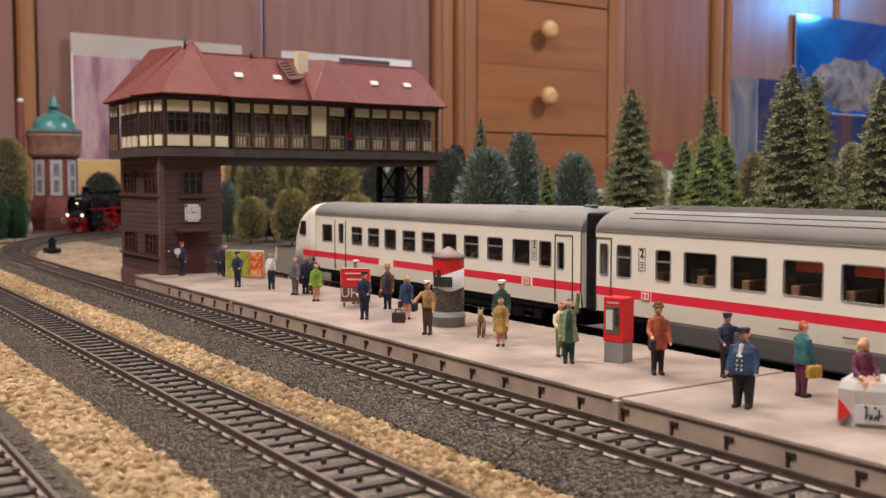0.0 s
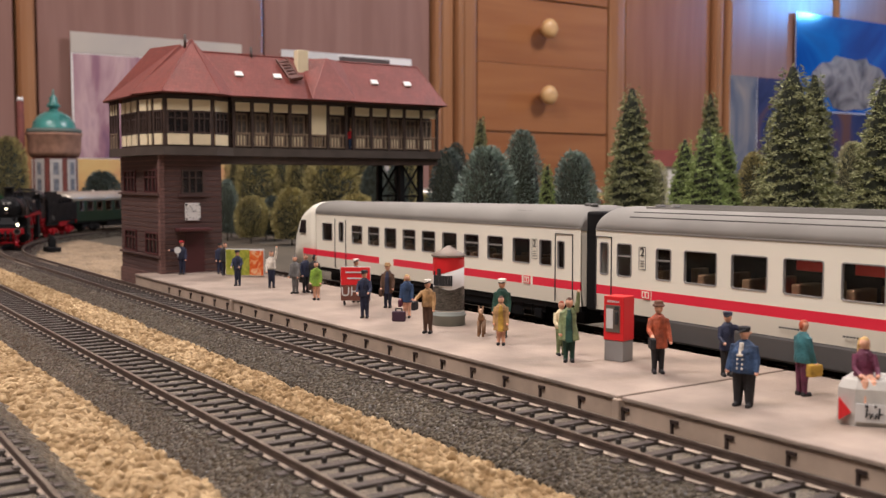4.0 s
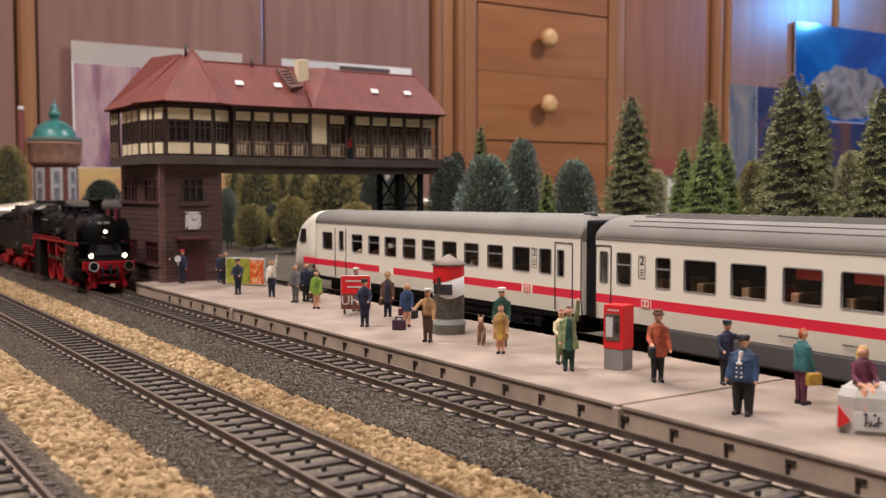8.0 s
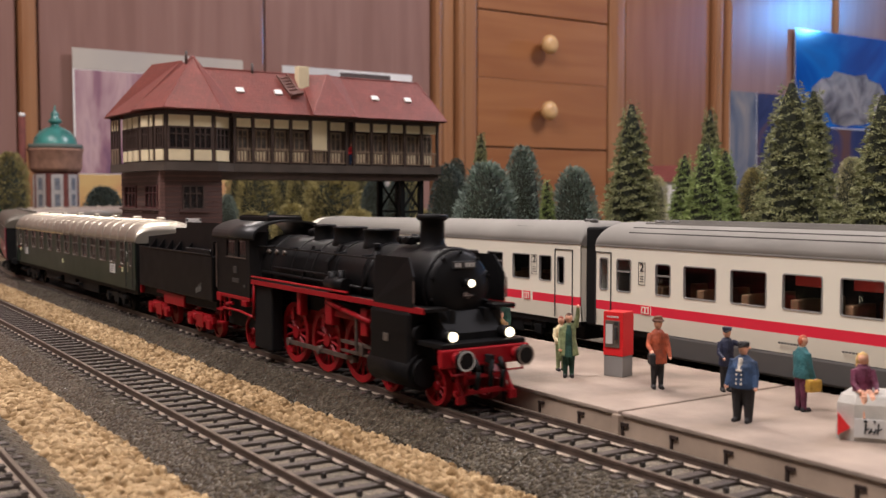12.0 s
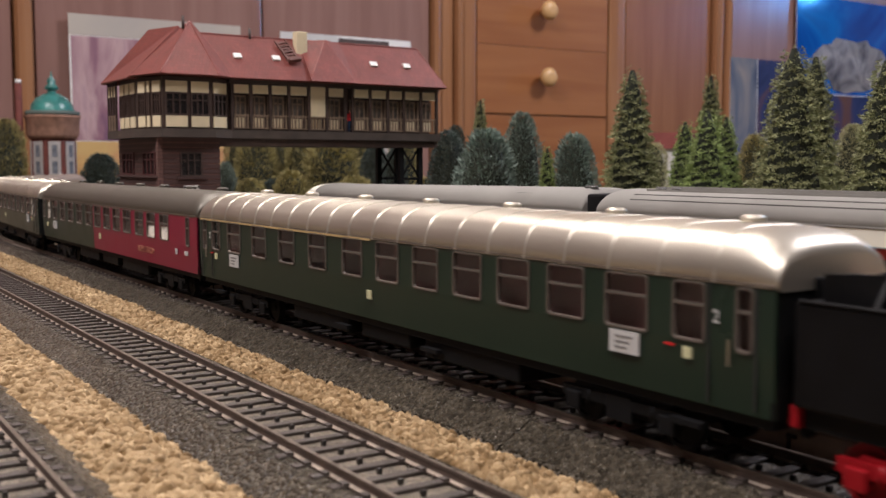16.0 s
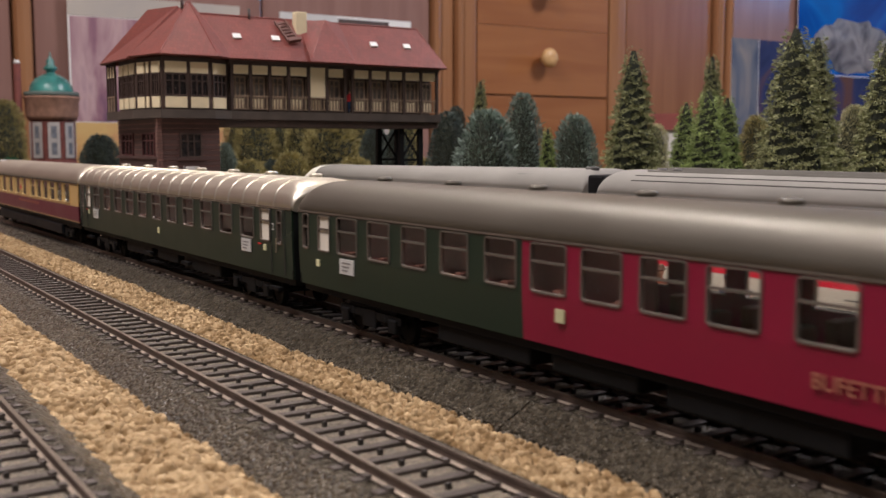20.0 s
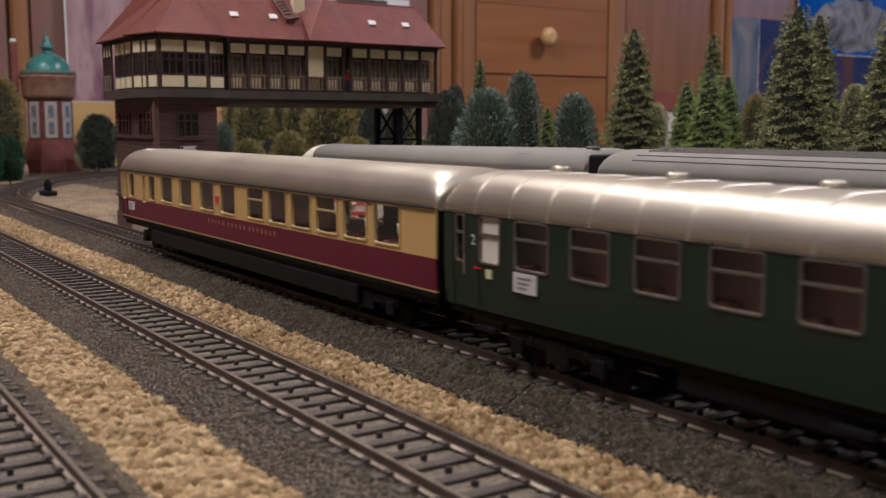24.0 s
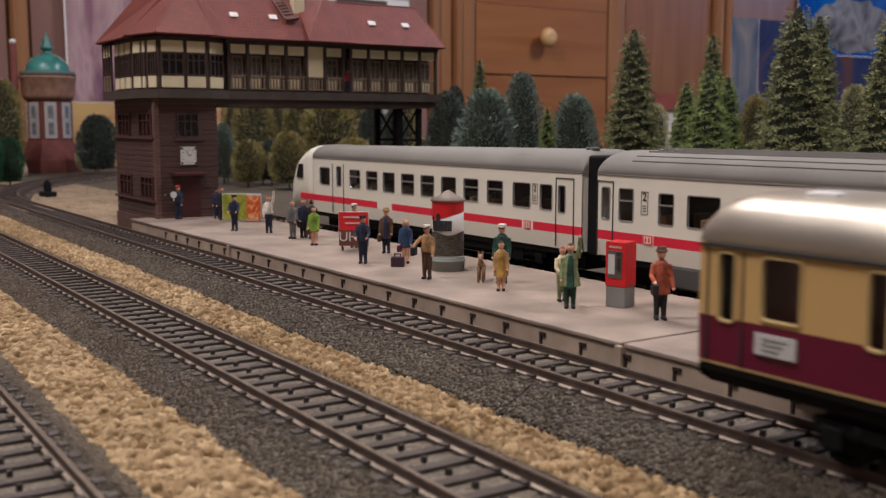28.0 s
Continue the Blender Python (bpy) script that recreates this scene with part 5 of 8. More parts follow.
# added dark sheet: blocks the view through and paints the room's shade
part("partition", one_box(0.0705, 0.1065, 0.0090, 0.0098, ZB + 0.001, ZG), M["darkin"], coach4, "dark backing sheet standing in for the dim dining room")
for o in coach4.children:
    if o.name.startswith("gutter"):
        o.data.materials[0] = M["frameblack"]
        o.scale.y, o.location.z = 1.02, -0.0003
plate(coach4, -0.1228, 0.0198, 0.0087, 0.0038)
plate(coach4, -0.0130, 0.0294, 0.0026, 0.0026, M["icred"], "class_plate", 1)
part("skirt", one_box(-0.098, 0.096, -0.0154, 0.0154, 0.0046, 0.0104, 0.0006), M["skirtblack"], coach4, "black underfloor skirt")
LETTERS = ((-0.0231, 5, 0.0037), (-0.0029, 5, 0.0038), (0.0173, 7, 0.0036))
for x0, n, step in LETTERS:
    for k in range(n):
        part("lettering_bar", one_box(x0 + k * step, x0 + k * step + 0.0012, -HW - 0.0002, -HW, 0.0198, 0.0214), M["letter"], coach4)
part("roof_vent", one_box(-0.1236, -0.1172, -0.0092, -0.0058, ZR - 0.0030, ZR - 0.0004, 0.0004), M["white"], coach4, "white roof vent box")
for x in (-0.1304, -0.1385):
    part("door_joint", one_box(x - 0.0002, x + 0.0002, -HW - 0.0002, -HW + 0.0001, 0.0146, 0.0355), M["frameblack"], coach4)
bm = bmesh.new()
for s in (-1, 1):
    tube(bm, (-H - 0.0006, s * 0.0125, 0.0190), (-H - 0.0002, s * 0.0125, 0.0190), 0.0014, n=12)
part("tail_lamp", bm, M["locored"], coach4, "red tail lamps")

# the standing express at the platform
ICY = 0.104 + 0.0022


def ic_coach(name, label, x0, x1, spec, gaps, ends):
    rows = [(0.0172, M["icwhite"], -1, 1)] + [(0.0205, M["icred"], a, b) for a, b in gaps] + [(1, M["icwhite"], -1, 1)]
    cuts = sorted({p for g in gaps for p in g})
    th = coach(name, label, x0, x1, 0.0112, 0.0409, 0.0497, rows, spec, M["icroof"], M["icframe"], "express coaches at the platform", roof_ends=ends, splits=[c for c in cuts if x0 < c < x1], moving=False, seatmat=M["seatpale"], seat_top=0.0163)
    return th


ic1w = [(-0.5012, -0.4898, 0.0262, 0.0355, ""), (-0.4820, -0.4769, 0.0262, 0.0365, ""), (-0.4675, -0.4566, 0.0260, 0.0353, "bar"), (-0.4501, -0.4392, 0.0260, 0.0353, "bar"), (-0.4336, -0.4228, 0.0257, 0.0353, ""), (-0.4164, -0.4052, 0.0257, 0.0353, "bar"), (-0.3992, -0.3882, 0.0257, 0.0353, "bar"), (-0.3821, -0.3708, 0.0257, 0.0353, ""), (-0.3647, -0.3541, 0.0257, 0.0353, "bar"), (-0.3475, -0.3368, 0.0257, 0.0353, "bar"), (-0.3299, -0.3188, 0.0255, 0.0353, ""), (-0.3127, -0.3054, 0.0255, 0.0353, ""), (-0.3017, -0.2977, 0.0250, 0.0353, "")]
ic1 = ic_coach("express_coach", "light grey express driving coach with a red band", -0.5090, -0.2885, ic1w, [(-0.509, -0.4395), (-0.4255, -0.3240), (-0.3170, -0.2885)], (0.0, 0.006))
ic1.location.y = ICY
ic2w = [(-0.2775, -0.2733, 0.0245, 0.0360, ""), (-0.2686, -0.2615, 0.0245, 0.0360, "bar"), (-0.2494, -0.2426, 0.0246, 0.0352, "bar")] + [(-0.2365 + 0.01985 * k, -0.2228 + 0.01985 * k, 0.0246, 0.0352, "") for k in range(10)]
ic2 = ic_coach("express_coach", "light grey express coach with a red band and grey skirt", -0.2800, -0.0160, ic2w, [(-0.28, -0.2565), (-0.2515, -0.016)], (0.006, 0.006))
ic2.location.y = ICY
for k in range(2, 10):
    x = -0.2365 + 0.01985 * k
    part("curtain", one_box(x + 0.0012, x + 0.0128, -0.0120, -0.0114, 0.0316, 0.0346, 0.0002), M["curtain"], ic2, "red curtain panel")
# added dark sheets behind the windows, painting the dim inside of the coaches
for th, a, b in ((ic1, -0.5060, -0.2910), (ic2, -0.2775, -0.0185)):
    part("partition", one_box(a, b, 0.0090, 0.0100, 0.0120, 0.0400), M["darkin"], th, "dark backing sheet standing in for the dim coach interior")
# the roof sinks towards the nose
for o in ic1.children:
    if o.name.startswith("roof") and not o.name.startswith("roof_"):
        for v in o.data.vertices:
            if v.co.x < -0.5 and v.co.z > 0.0409:
                v.co.z = 0.0409 + (v.co.z - 0.0409) * 0.76
# nose of the driving coach
bm = bmesh.new()
rings = []
for x, w, zt, zb in ((-0.5095, 1.0, 0.0476, 0.0112), (-0.518, 0.99, 0.0468, 0.0112), (-0.526, 0.965, 0.0438, 0.0112), (-0.533, 0.93, 0.0390, 0.0112), (-0.5385, 0.885, 0.0300, 0.0112), (-0.5415, 0.84, 0.0200, 0.0115), (-0.5405, 0.80, 0.0118, 0.0105)):
    hw = HW * w
    zs_ = min(0.0403, zb + (zt - zb) * 0.80)
    ring = [(x, -hw, zb), (x, -hw, zb + (zs_ - zb) * 0.5), (x, -hw, zs_)]
    for i in range(1, 8):
        a = math.pi * i / 8
        c, s = math.cos(a), math.sin(a)
        ring.append((x, -hw * (abs(c) ** 0.62) * (1 if c > 0 else -1), zs_ + (zt - zs_) * abs(s) ** 0.85))
    ring += [(x, hw, zs_), (x, hw, zb + (zs_ - zb) * 0.5), (x, hw, zb)]
    rings.append(ring)
skin(bm, rings)
bmesh.ops.recalc_face_normals(bm, faces=bm.faces)
nose = part("nose", bm, M["icwhite"], ic1, "sloping rounded cab nose")
bm = bmesh.new()
skin(bm, [[(-0.5315, -0.0160, 0.0290), (-0.5225, -0.0166, 0.0290), (-0.5225, -0.0164, 0.0365), (-0.5285, -0.0160, 0.0365)], [(-0.5315, -0.0150, 0.0290), (-0.5225, -0.0150, 0.0290), (-0.5225, -0.0150, 0.0365), (-0.5285, -0.0150, 0.0365)]], smooth=False)
bmesh.ops.recalc_face_normals(bm, faces=bm.faces)
part("cab_window", bm, M["darkpane"], nose)
bm = bmesh.new()
skin(bm, [[(-0.509, -0.01640, 0.0172), (-0.509, -0.01655, 0.0205), (-0.509, -0.0156, 0.0205), (-0.509, -0.0156, 0.0172)], [(-0.526, -0.0160, 0.0172), (-0.526, -0.0161, 0.0205), (-0.526, -0.0150, 0.0205), (-0.526, -0.0150, 0.0172)]], smooth=False)
bmesh.ops.recalc_face_normals(bm, faces=bm.faces)
part("red_band", bm, M["icred"], nose)
for th, x in ((ic1, -0.4865), (ic1, -0.4743), (ic1, -0.3030), (ic1, -0.2928), (ic2, -0.2797), (ic2, -0.2716)):
    part("door_joint", one_box(x - 0.00018, x + 0.00018, -HW - 0.0003, -HW + 0.0001, 0.0120, 0.0380), M["frameblack"], th)
for th, a, b in ((ic1, -0.3030, -0.2928), (ic2, -0.2797, -0.2716)):
    part("door_joint", one_box(a, b, -HW - 0.0003, -HW + 0.0001, 0.0380, 0.0383), M["frameblack"], th)
part("gangway", one_box(-0.2885, -0.2800, -0.0135, 0.0135, 0.010, 0.0470, 0.001), M["chassis"], ic1, "black gangway bellows")
# black fillers added to hide lit ground and stand in for underfloor shade
part("underfloor_dark_fill", one_box(-0.2775, -0.2505, -0.0105, 0.0105, 0.0030, 0.0112, 0.0006), M["chassis"], ic2)
part("underfloor_dark_fill", one_box(-0.5030, -0.2920, -0.0105, 0.0105, 0.0036, 0.0112, 0.0006), M["chassis"], ic1)
part("skirt", one_box(-0.250, -0.030, -HW + 0.0006, HW - 0.0006, 0.0035, 0.0112, 0.0008), M["icskirt"], ic2, "grey underfloor skirt")
words("2", 0.0040, M["ink"], on_side(-0.3158, 0.0335), ic1)
words("2", 0.0042, M["ink"], on_side(-0.2560, 0.0335), ic2)
for th, x in ((ic1, -0.3158), (ic2, -0.2560)):
    o = part("number_field", ring_mesh(0.0030, 0.0076, 0.00014, 0.0, 0.00012), M["ink"], th)
    o.matrix_basis = pose(x, -HW - 0.0001, 0.0277, 0, 0, 180)
    for z in (0.0286, 0.0295, 0.0304):
        part("number_bar", one_box(x - 0.0009, x + 0.0007, -HW - 0.0002, -HW, z, z + 0.00025), M["ink"], th)
for th, x, z in ((ic1, -0.3205, 0.0189), (ic2, -0.2540, 0.0189)):
    p = part("emblem", one_box(x - 0.0021, x + 0.0021, -HW - 0.0003, -HW, z - 0.0016, z + 0.0016), M["icred"], th, "small red emblem frame")
    part("emblem_field", one_box(x - 0.0017, x + 0.0017, -HW - 0.0004, -HW - 0.0003, z - 0.0012, z + 0.0012), M["icwhite"], p)
    for k in (-1, 1):
        part("emblem_bar", one_box(x + k * 0.0008 - 0.0004, x + k * 0.0008 + 0.0004, -HW - 0.0005, -HW - 0.0004, z - 0.0008, z + 0.0008), M["icred"], p)
for x0, n in ((-0.198, 9), (-0.176, 6)):
    for k in range(n):
        part("lettering_bar", one_box(x0 + k * 0.0011, x0 + k * 0.0011 + 0.0006, -HW - 0.0003, -HW, 0.0141, 0.0146), M["ink"], ic2)
for y in (-0.0085, -0.004, 0.004, 0.0085):
    part("roof_strip", one_box(-0.262, -0.022, y - 0.0003, y + 0.0003, 0.0478 if abs(y) > 0.006 else 0.0490, 0.0492 if abs(y) > 0.006 else 0.0500), M["icroof"], ic2)
for y, z in ((-0.0125, 0.0472), (-0.0146, 0.0455)):
    part("roof_seam", one_box(-0.264, -0.020, y - 0.0002, y + 0.0002, z - 0.0004, z + 0.0003), M["icskirt"], ic2, "dark roof seam")
part("roof_hatch", one_box(-0.331, -0.318, -0.0135, -0.0090, 0.0440, 0.0466, 0.0003), M["icskirt"], ic1)
for th, x in ((ic1, -0.2955), (ic1, -0.2925), (ic2, -0.2575), (ic2, -0.2505)):
    bm = bmesh.new()
    lathe(bm, [(0.0016, 0), (0.0017, 0.001), (0.0012, 0.0014)], 10, (x, -0.006, 0.0484))
    part("roof_cap", bm, M["icskirt"], th)


# ---- steam locomotive; x = 0 at its head lamps ----
loco = thing("steam_locomotive", "black steam locomotive with red wheels and lit lamps", "locomotive")
BZ = 0.0325


def hoop(x, r, n=32, z=BZ):
    return [(x, r * math.cos(2 * math.pi * i / n), z + r * math.sin(2 * math.pi * i / n)) for i in range(n)]


def mirror_box(bm, x0, x1, s, y0, y1, z0, z1, mi=0, bev=0.0):
    box(bm, x0, x1, min(s * y0, s * y1), max(s * y0, s * y1), z0, z1, mi, bev)


bm = bmesh.new()
skin(bm, [hoop(x, r) for x, r in ((-0.128, 0.0116), (-0.100, 0.0116), (-0.0995, 0.0112), (-0.0375, 0.0112), (-0.037, 0.0115), (-0.0135, 0.0115), (-0.0125, 0.0110))])
boiler = part("boiler", bm, M["black"], loco)
for x in (-0.116, -0.098, -0.082, -0.066, -0.048, -0.0375):
    bm = bmesh.new()
    rr = 0.0119 if x < -0.1 else 0.0115
    skin(bm, [hoop(x - 0.0005, rr - 0.0004), hoop(x - 0.0004, rr), hoop(x + 0.0004, rr), hoop(x + 0.0005, rr - 0.0004)])
    part("boiler_band", bm, M["black"], boiler)
bm = bmesh.new()
skin(bm, [hoop(x, r, 28) for r, x in ((0.0108, -0.0126), (0.0106, -0.0118), (0.0098, -0.0108), (0.0092, -0.0106), (0.0080, -0.0097), (0.0052, -0.0088), (0.0015, -0.0084))])
door = part("smokebox_door", bm, M["black"], loco)
for k in (-0.45, 0.45):
    bm = bmesh.new()
    tube(bm, (-0.0106, 0.0100 * math.cos(k), BZ + 0.0100 * math.sin(k)), (-0.0088, 0.0030 * math.cos(k), BZ + 0.0046 * math.sin(k)), 0.0005, n=6)
    part("door_hinge", bm, M["black"], door)
bm = bmesh.new()
for k in range(10):
    a = k * math.pi / 5 + 0.3
    tube(bm, (-0.0112, 0.0101 * math.cos(a), BZ + 0.0101 * math.sin(a)), (-0.0102, 0.0101 * math.cos(a), BZ + 0.0101 * math.sin(a)), 0.0005, n=6)
part("door_clamps", bm, M["black"], door)
bm = bmesh.new()
tube(bm, (-0.0084, 0, BZ - 0.002), (-0.0070, 0, BZ - 0.002), 0.0009, n=10)
tube(bm, (-0.0070, -0.0016, BZ - 0.002), (-0.0070, 0.0016, BZ - 0.002), 0.0003, n=6)
part("door_wheel", bm, M["railside"], door)
p = part("number_plate", one_box(-0.0092, -0.0086, -0.0039, 0.0039, 0.0380, 0.0402, 0.0002), M["ink"], loco)
bm = bmesh.new()
for k in range(6):
    if k != 2:
        box(bm, -0.0086, -0.0085, -0.0033 + k * 0.00115, -0.0025 + k * 0.00115, 0.0385, 0.0397)
part("plate_bar", bm, M["plate"], p)
bm = bmesh.new()
lathe(bm, [(0.0062, 0.0405), (0.0046, 0.0432), (0.0037, 0.0448), (0.0036, 0.0512), (0.0046, 0.0516), (0.0047, 0.0531), (0.0040, 0.0532), (0.0034, 0.0512), (0.0032, 0.046)], 28, (-0.0255, 0, 0))
part("chimney", bm, M["black"], loco)
for x, r, h in ((-0.0552, 0.0056, 0.0482), (-0.0762, 0.0056, 0.0484), (-0.0950, 0.0037, 0.0486)):
    bm = bmesh.new()
    lathe(bm, [(r + 0.0010, 0.0405), (r + 0.0002, 0.0436), (r, 0.0445), (r, h - 0.0008), (r + 0.0003, h - 0.0007), (r + 0.0003, h - 0.0002), (r * 0.75, h), (0.0003, h + 0.0002)], 28, (x, 0, 0))
    part("dome", bm, M["black"], loco)
bm = bmesh.new()
tube(bm, (-0.0365, -0.0042, 0.0452), (-0.0300, -0.0042, 0.0452), 0.0012, n=12)
tube(bm, (-0.0365, 0.0042, 0.0452), (-0.0300, 0.0042, 0.0452), 0.0012, n=12)
for x in (-0.0355, -0.0310):
    tube(bm, (x, -0.0058, 0.0456), (x, 0.0058, 0.0456), 0.0010, n=10)
    tube(bm, (x, 0, 0.0435), (x, 0, 0.0470), 0.0009, n=10)
part("preheater", bm, M["black"], loco, "small black preheater by the chimney")
for x, y, h in ((-0.1060, 0.0, 0.0465), (-0.1085, 0.002, 0.0468), (-0.0470, -0.0064, 0.0440)):
    bm = bmesh.new()
    lathe(bm, [(0.0010, h - 0.005), (0.0009, h - 0.0014), (0.0013, h - 0.0012), (0.0012, h - 0.0002), (0.0004, h)], 10, (x, y, 0))
    part("safety_valve", bm, M["black"], loco)
for s in (-1, 1):
    bm = bmesh.new()
    tube(bm, (-0.126, s * 0.0122, 0.0402), (-0.036, s * 0.0122, 0.0398), 0.0003, n=6)
    for x in (-0.118, -0.100, -0.082, -0.064, -0.046):
        tube(bm, (x, s * 0.0080, 0.0404), (x, s * 0.0122, 0.0402), 0.0003, n=5)
    part("handrail", bm, M["black"], boiler)
    bm = bmesh.new()
    tube(bm, (-0.122, s * 0.0120, 0.0308), (-0.040, s * 0.0120, 0.0302), 0.0006, n=8)
    tube(bm, (-0.112, s * 0.0122, 0.0330), (-0.060, s * 0.0122, 0.0330), 0.0004, n=6)
    for x in (-0.0690, -0.0700):
        tube(bm, (x, s * 0.0070, 0.0425), (x - 0.0006, s * 0.0118, 0.0370), 0.0005, n=6)
        tube(bm, (x - 0.0006, s * 0.0118, 0.0370), (x - 0.0006, s * 0.0124, 0.0288), 0.0005, n=6)
    tube(bm, (-0.0880, s * 0.0080, 0.0415), (-0.0880, s * 0.0126, 0.0300), 0.0005, n=6)
    tube(bm, (-0.0440, s * 0.0080, 0.0415), (-0.0460, s * 0.0128, 0.0290), 0.0008, n=8)
    part("pipework", bm, M["black"], boiler)
    for x in (-0.119, -0.1125, -0.106):
        part("washout_plug", one_tube((x, s * 0.0100, 0.0380), (x, s * 0.0112, 0.0386), 0.0008, n=8), M["frame"], boiler)
    bm = bmesh.new()
    tube(bm, (-0.0660, s * 0.0134, 0.0306), (-0.0540, s * 0.0134, 0.0306), 0.0023, n=14)
    tube(bm, (-0.0635, s * 0.0134, 0.0345), (-0.0635, s * 0.0134, 0.0282), 0.0016, n=12)
    tube(bm, (-0.0575, s * 0.0134, 0.0352), (-0.0575, s * 0.0134, 0.0282), 0.0012, n=12)
    part("air_pump", bm, M["black"], loco)
    poly = [(-0.0332, 0.0276), (-0.0108, 0.0276), (-0.0108, 0.0362), (-0.0146, 0.0414), (-0.0332, 0.0414)]
    bm = bmesh.new()
    skin(bm, [[(x, s * y - (0.0009 * s if z > 0.04 else 0), z) for x, z in poly] for y in (0.0158, 0.0154)], smooth=False)
    bmesh.ops.recalc_face_normals(bm, faces=bm.faces)
    df = part("smoke_deflector", bm, M["black"], loco, "tall black smoke deflector")
    part("grab_rail", one_tube((-0.0104, s * 0.0160, 0.0290), (-0.0104, s * 0.0160, 0.0350), 0.0003, n=6), M["railside"], df)
    bm = bmesh.new()
    mirror_box(bm, -0.1245, -0.0050, s, 0.0080, 0.0152, 0.0268, 0.0277)
    part("running_board", bm, M["black"], loco)
    bm = bmesh.new()
    mirror_box(bm, -0.1245, -0.0060, s, 0.0150, 0.0157, 0.0262, 0.0278)
    tube(bm, (-0.1245, s * 0.0154, 0.0289), (-0.0500, s * 0.0154, 0.0288), 0.0004, n=6)
    part("board_edge", bm, M["locored"], loco, "red running board edge")
    # cylinder block with its casing, and the firebox side
    bm = bmesh.new()
    mirror_box(bm, -0.0345, -0.0125, s, 0.0070, 0.0163, 0.0085, 0.0262, 0, 0.0010)
    tube(bm, (-0.0350, s * 0.0118, 0.0092), (-0.0120, s * 0.0118, 0.0092), 0.0052, n=22)
    tube(bm, (-0.0120, s * 0.0118, 0.0092), (-0.0108, s * 0.0118, 0.0092), 0.0040, n=18)
    tube(bm, (-0.0360, s * 0.0125, 0.0200), (-0.0110, s * 0.0125, 0.0200), 0.0028, n=16)
    cy = part("cylinder", bm, M["black"], loco, "large black cylinder block")
    part("cylinder_plate", one_box(-0.0262, -0.0236, min(s * 0.0163, s * 0.0166), max(s * 0.0163, s * 0.0166), 0.0170, 0.0192), M["frame"], cy)
    bm = bmesh.new()
    mirror_box(bm, -0.1240, -0.1085, s, 0.0100, 0.0146, 0.0030, 0.0262, 0, 0.0006)
    mirror_box(bm, -0.1085, -0.0940, s, 0.0040, 0.0070, 0.0060, 0.0262)
    part("ash_pan", bm, M["chassis"], loco, "black firebox and ash pan side")
    bm = bmesh.new()
    mirror_box(bm, -0.1080, -0.0350, s, 0.0050, 0.0066, 0.0080, 0.0190)
    part("frame", bm, M["locored"], loco, "red side frame")
    bm = bmesh.new()
    mirror_box(bm, -0.1080, -0.0060, s, 0.0050, 0.0066, 0.0190, 0.0268)
    part("upper_frame", bm, M["chassis"], loco)
    bm = bmesh.new()
    mirror_box(bm, -0.0700, -0.0350, s, 0.0120, 0.0132, 0.0200, 0.0222, 0, 0.0003)
    mirror_box(bm, -0.0445, -0.0405, s, 0.0116, 0.0140, 0.0160, 0.0245, 0, 0.0004)
    mirror_box(bm, -0.0680, -0.0630, s, 0.0112, 0.0142, 0.0170, 0.0262, 0, 0.0005)
    mirror_box(bm, -0.0890, -0.0860, s, 0.0112, 0.0142, 0.0180, 0.0262, 0, 0.0005)
    tube(bm, (-0.0560, s * 0.0138, 0.0230), (-0.0380, s * 0.0138, 0.0206), 0.0009, n=8)
    tube(bm, (-0.0650, s * 0.0138, 0.0246), (-0.0560, s * 0.0138, 0.0230), 0.0011, n=8)
    part("valve_gear", bm, M["locored"], loco, "red valve gear")
    bm = bmesh.new()
    mirror_box(bm, -0.0600, -0.0345, s, 0.0112, 0.0124, 0.0120, 0.0130)
    mirror_box(bm, -0.0600, -0.0345, s, 0.0112, 0.0124, 0.0092, 0.0099)
    mirror_box(bm, -0.0500, -0.0450, s, 0.0108, 0.0130, 0.0092, 0.0130, 0, 0.0004)
    tube(bm, (-0.0475, s * 0.0136, 0.0108), (-0.0475, s * 0.0136, 0.0220), 0.0005, n=6)
    part("crosshead", bm, M["railside"], loco, "dark metal crosshead and slide bars")
    bm = bmesh.new()
    for x in (-0.0525, -0.0762, -0.1000):
        mirror_box(bm, x - 0.0011, x + 0.0011, s, 0.0098, 0.0106, 0.0150, 0.0196, 0, 0.0002)
    part("sand_pipes", bm, M["locored"], loco)
# wheels
WHEELS = [(-0.0525, 0.0106, 14), (-0.0762, 0.0106, 14), (-0.1000, 0.0106, 14), (-0.0095, 0.0056, 9), (-0.0340, 0.0056, 9), (-0.1385, 0.0066, 10)]
for x, r, sp_ in WHEELS:
    ax = part("wheelset", axle_mesh(r, 0.0084, sp_), [M["locored"], M["locored"]], loco, "red spoked wheelset")
    ax.location = (x, 0, r)
    TURNING.append((ax, r, Vector((x, 0, r))))
RODS = []
for s in (-1, 1):
    bm = bmesh.new()
    box(bm, -0.0252, 0.0252, min(s * 0.0100, s * 0.0107), max(s * 0.0100, s * 0.0107), -0.0007, 0.0007)
    for x in (-0.0238, 0.0, 0.0237):
        tube(bm, (x, s * 0.0092, 0), (x, s * 0.0112, 0), 0.0014, n=12)
    rd = part("coupling_rod", bm, M["railside"], loco, "dark metal coupling rod")
    RODS.append((rd, 0.0 if s < 0 else 90.0))
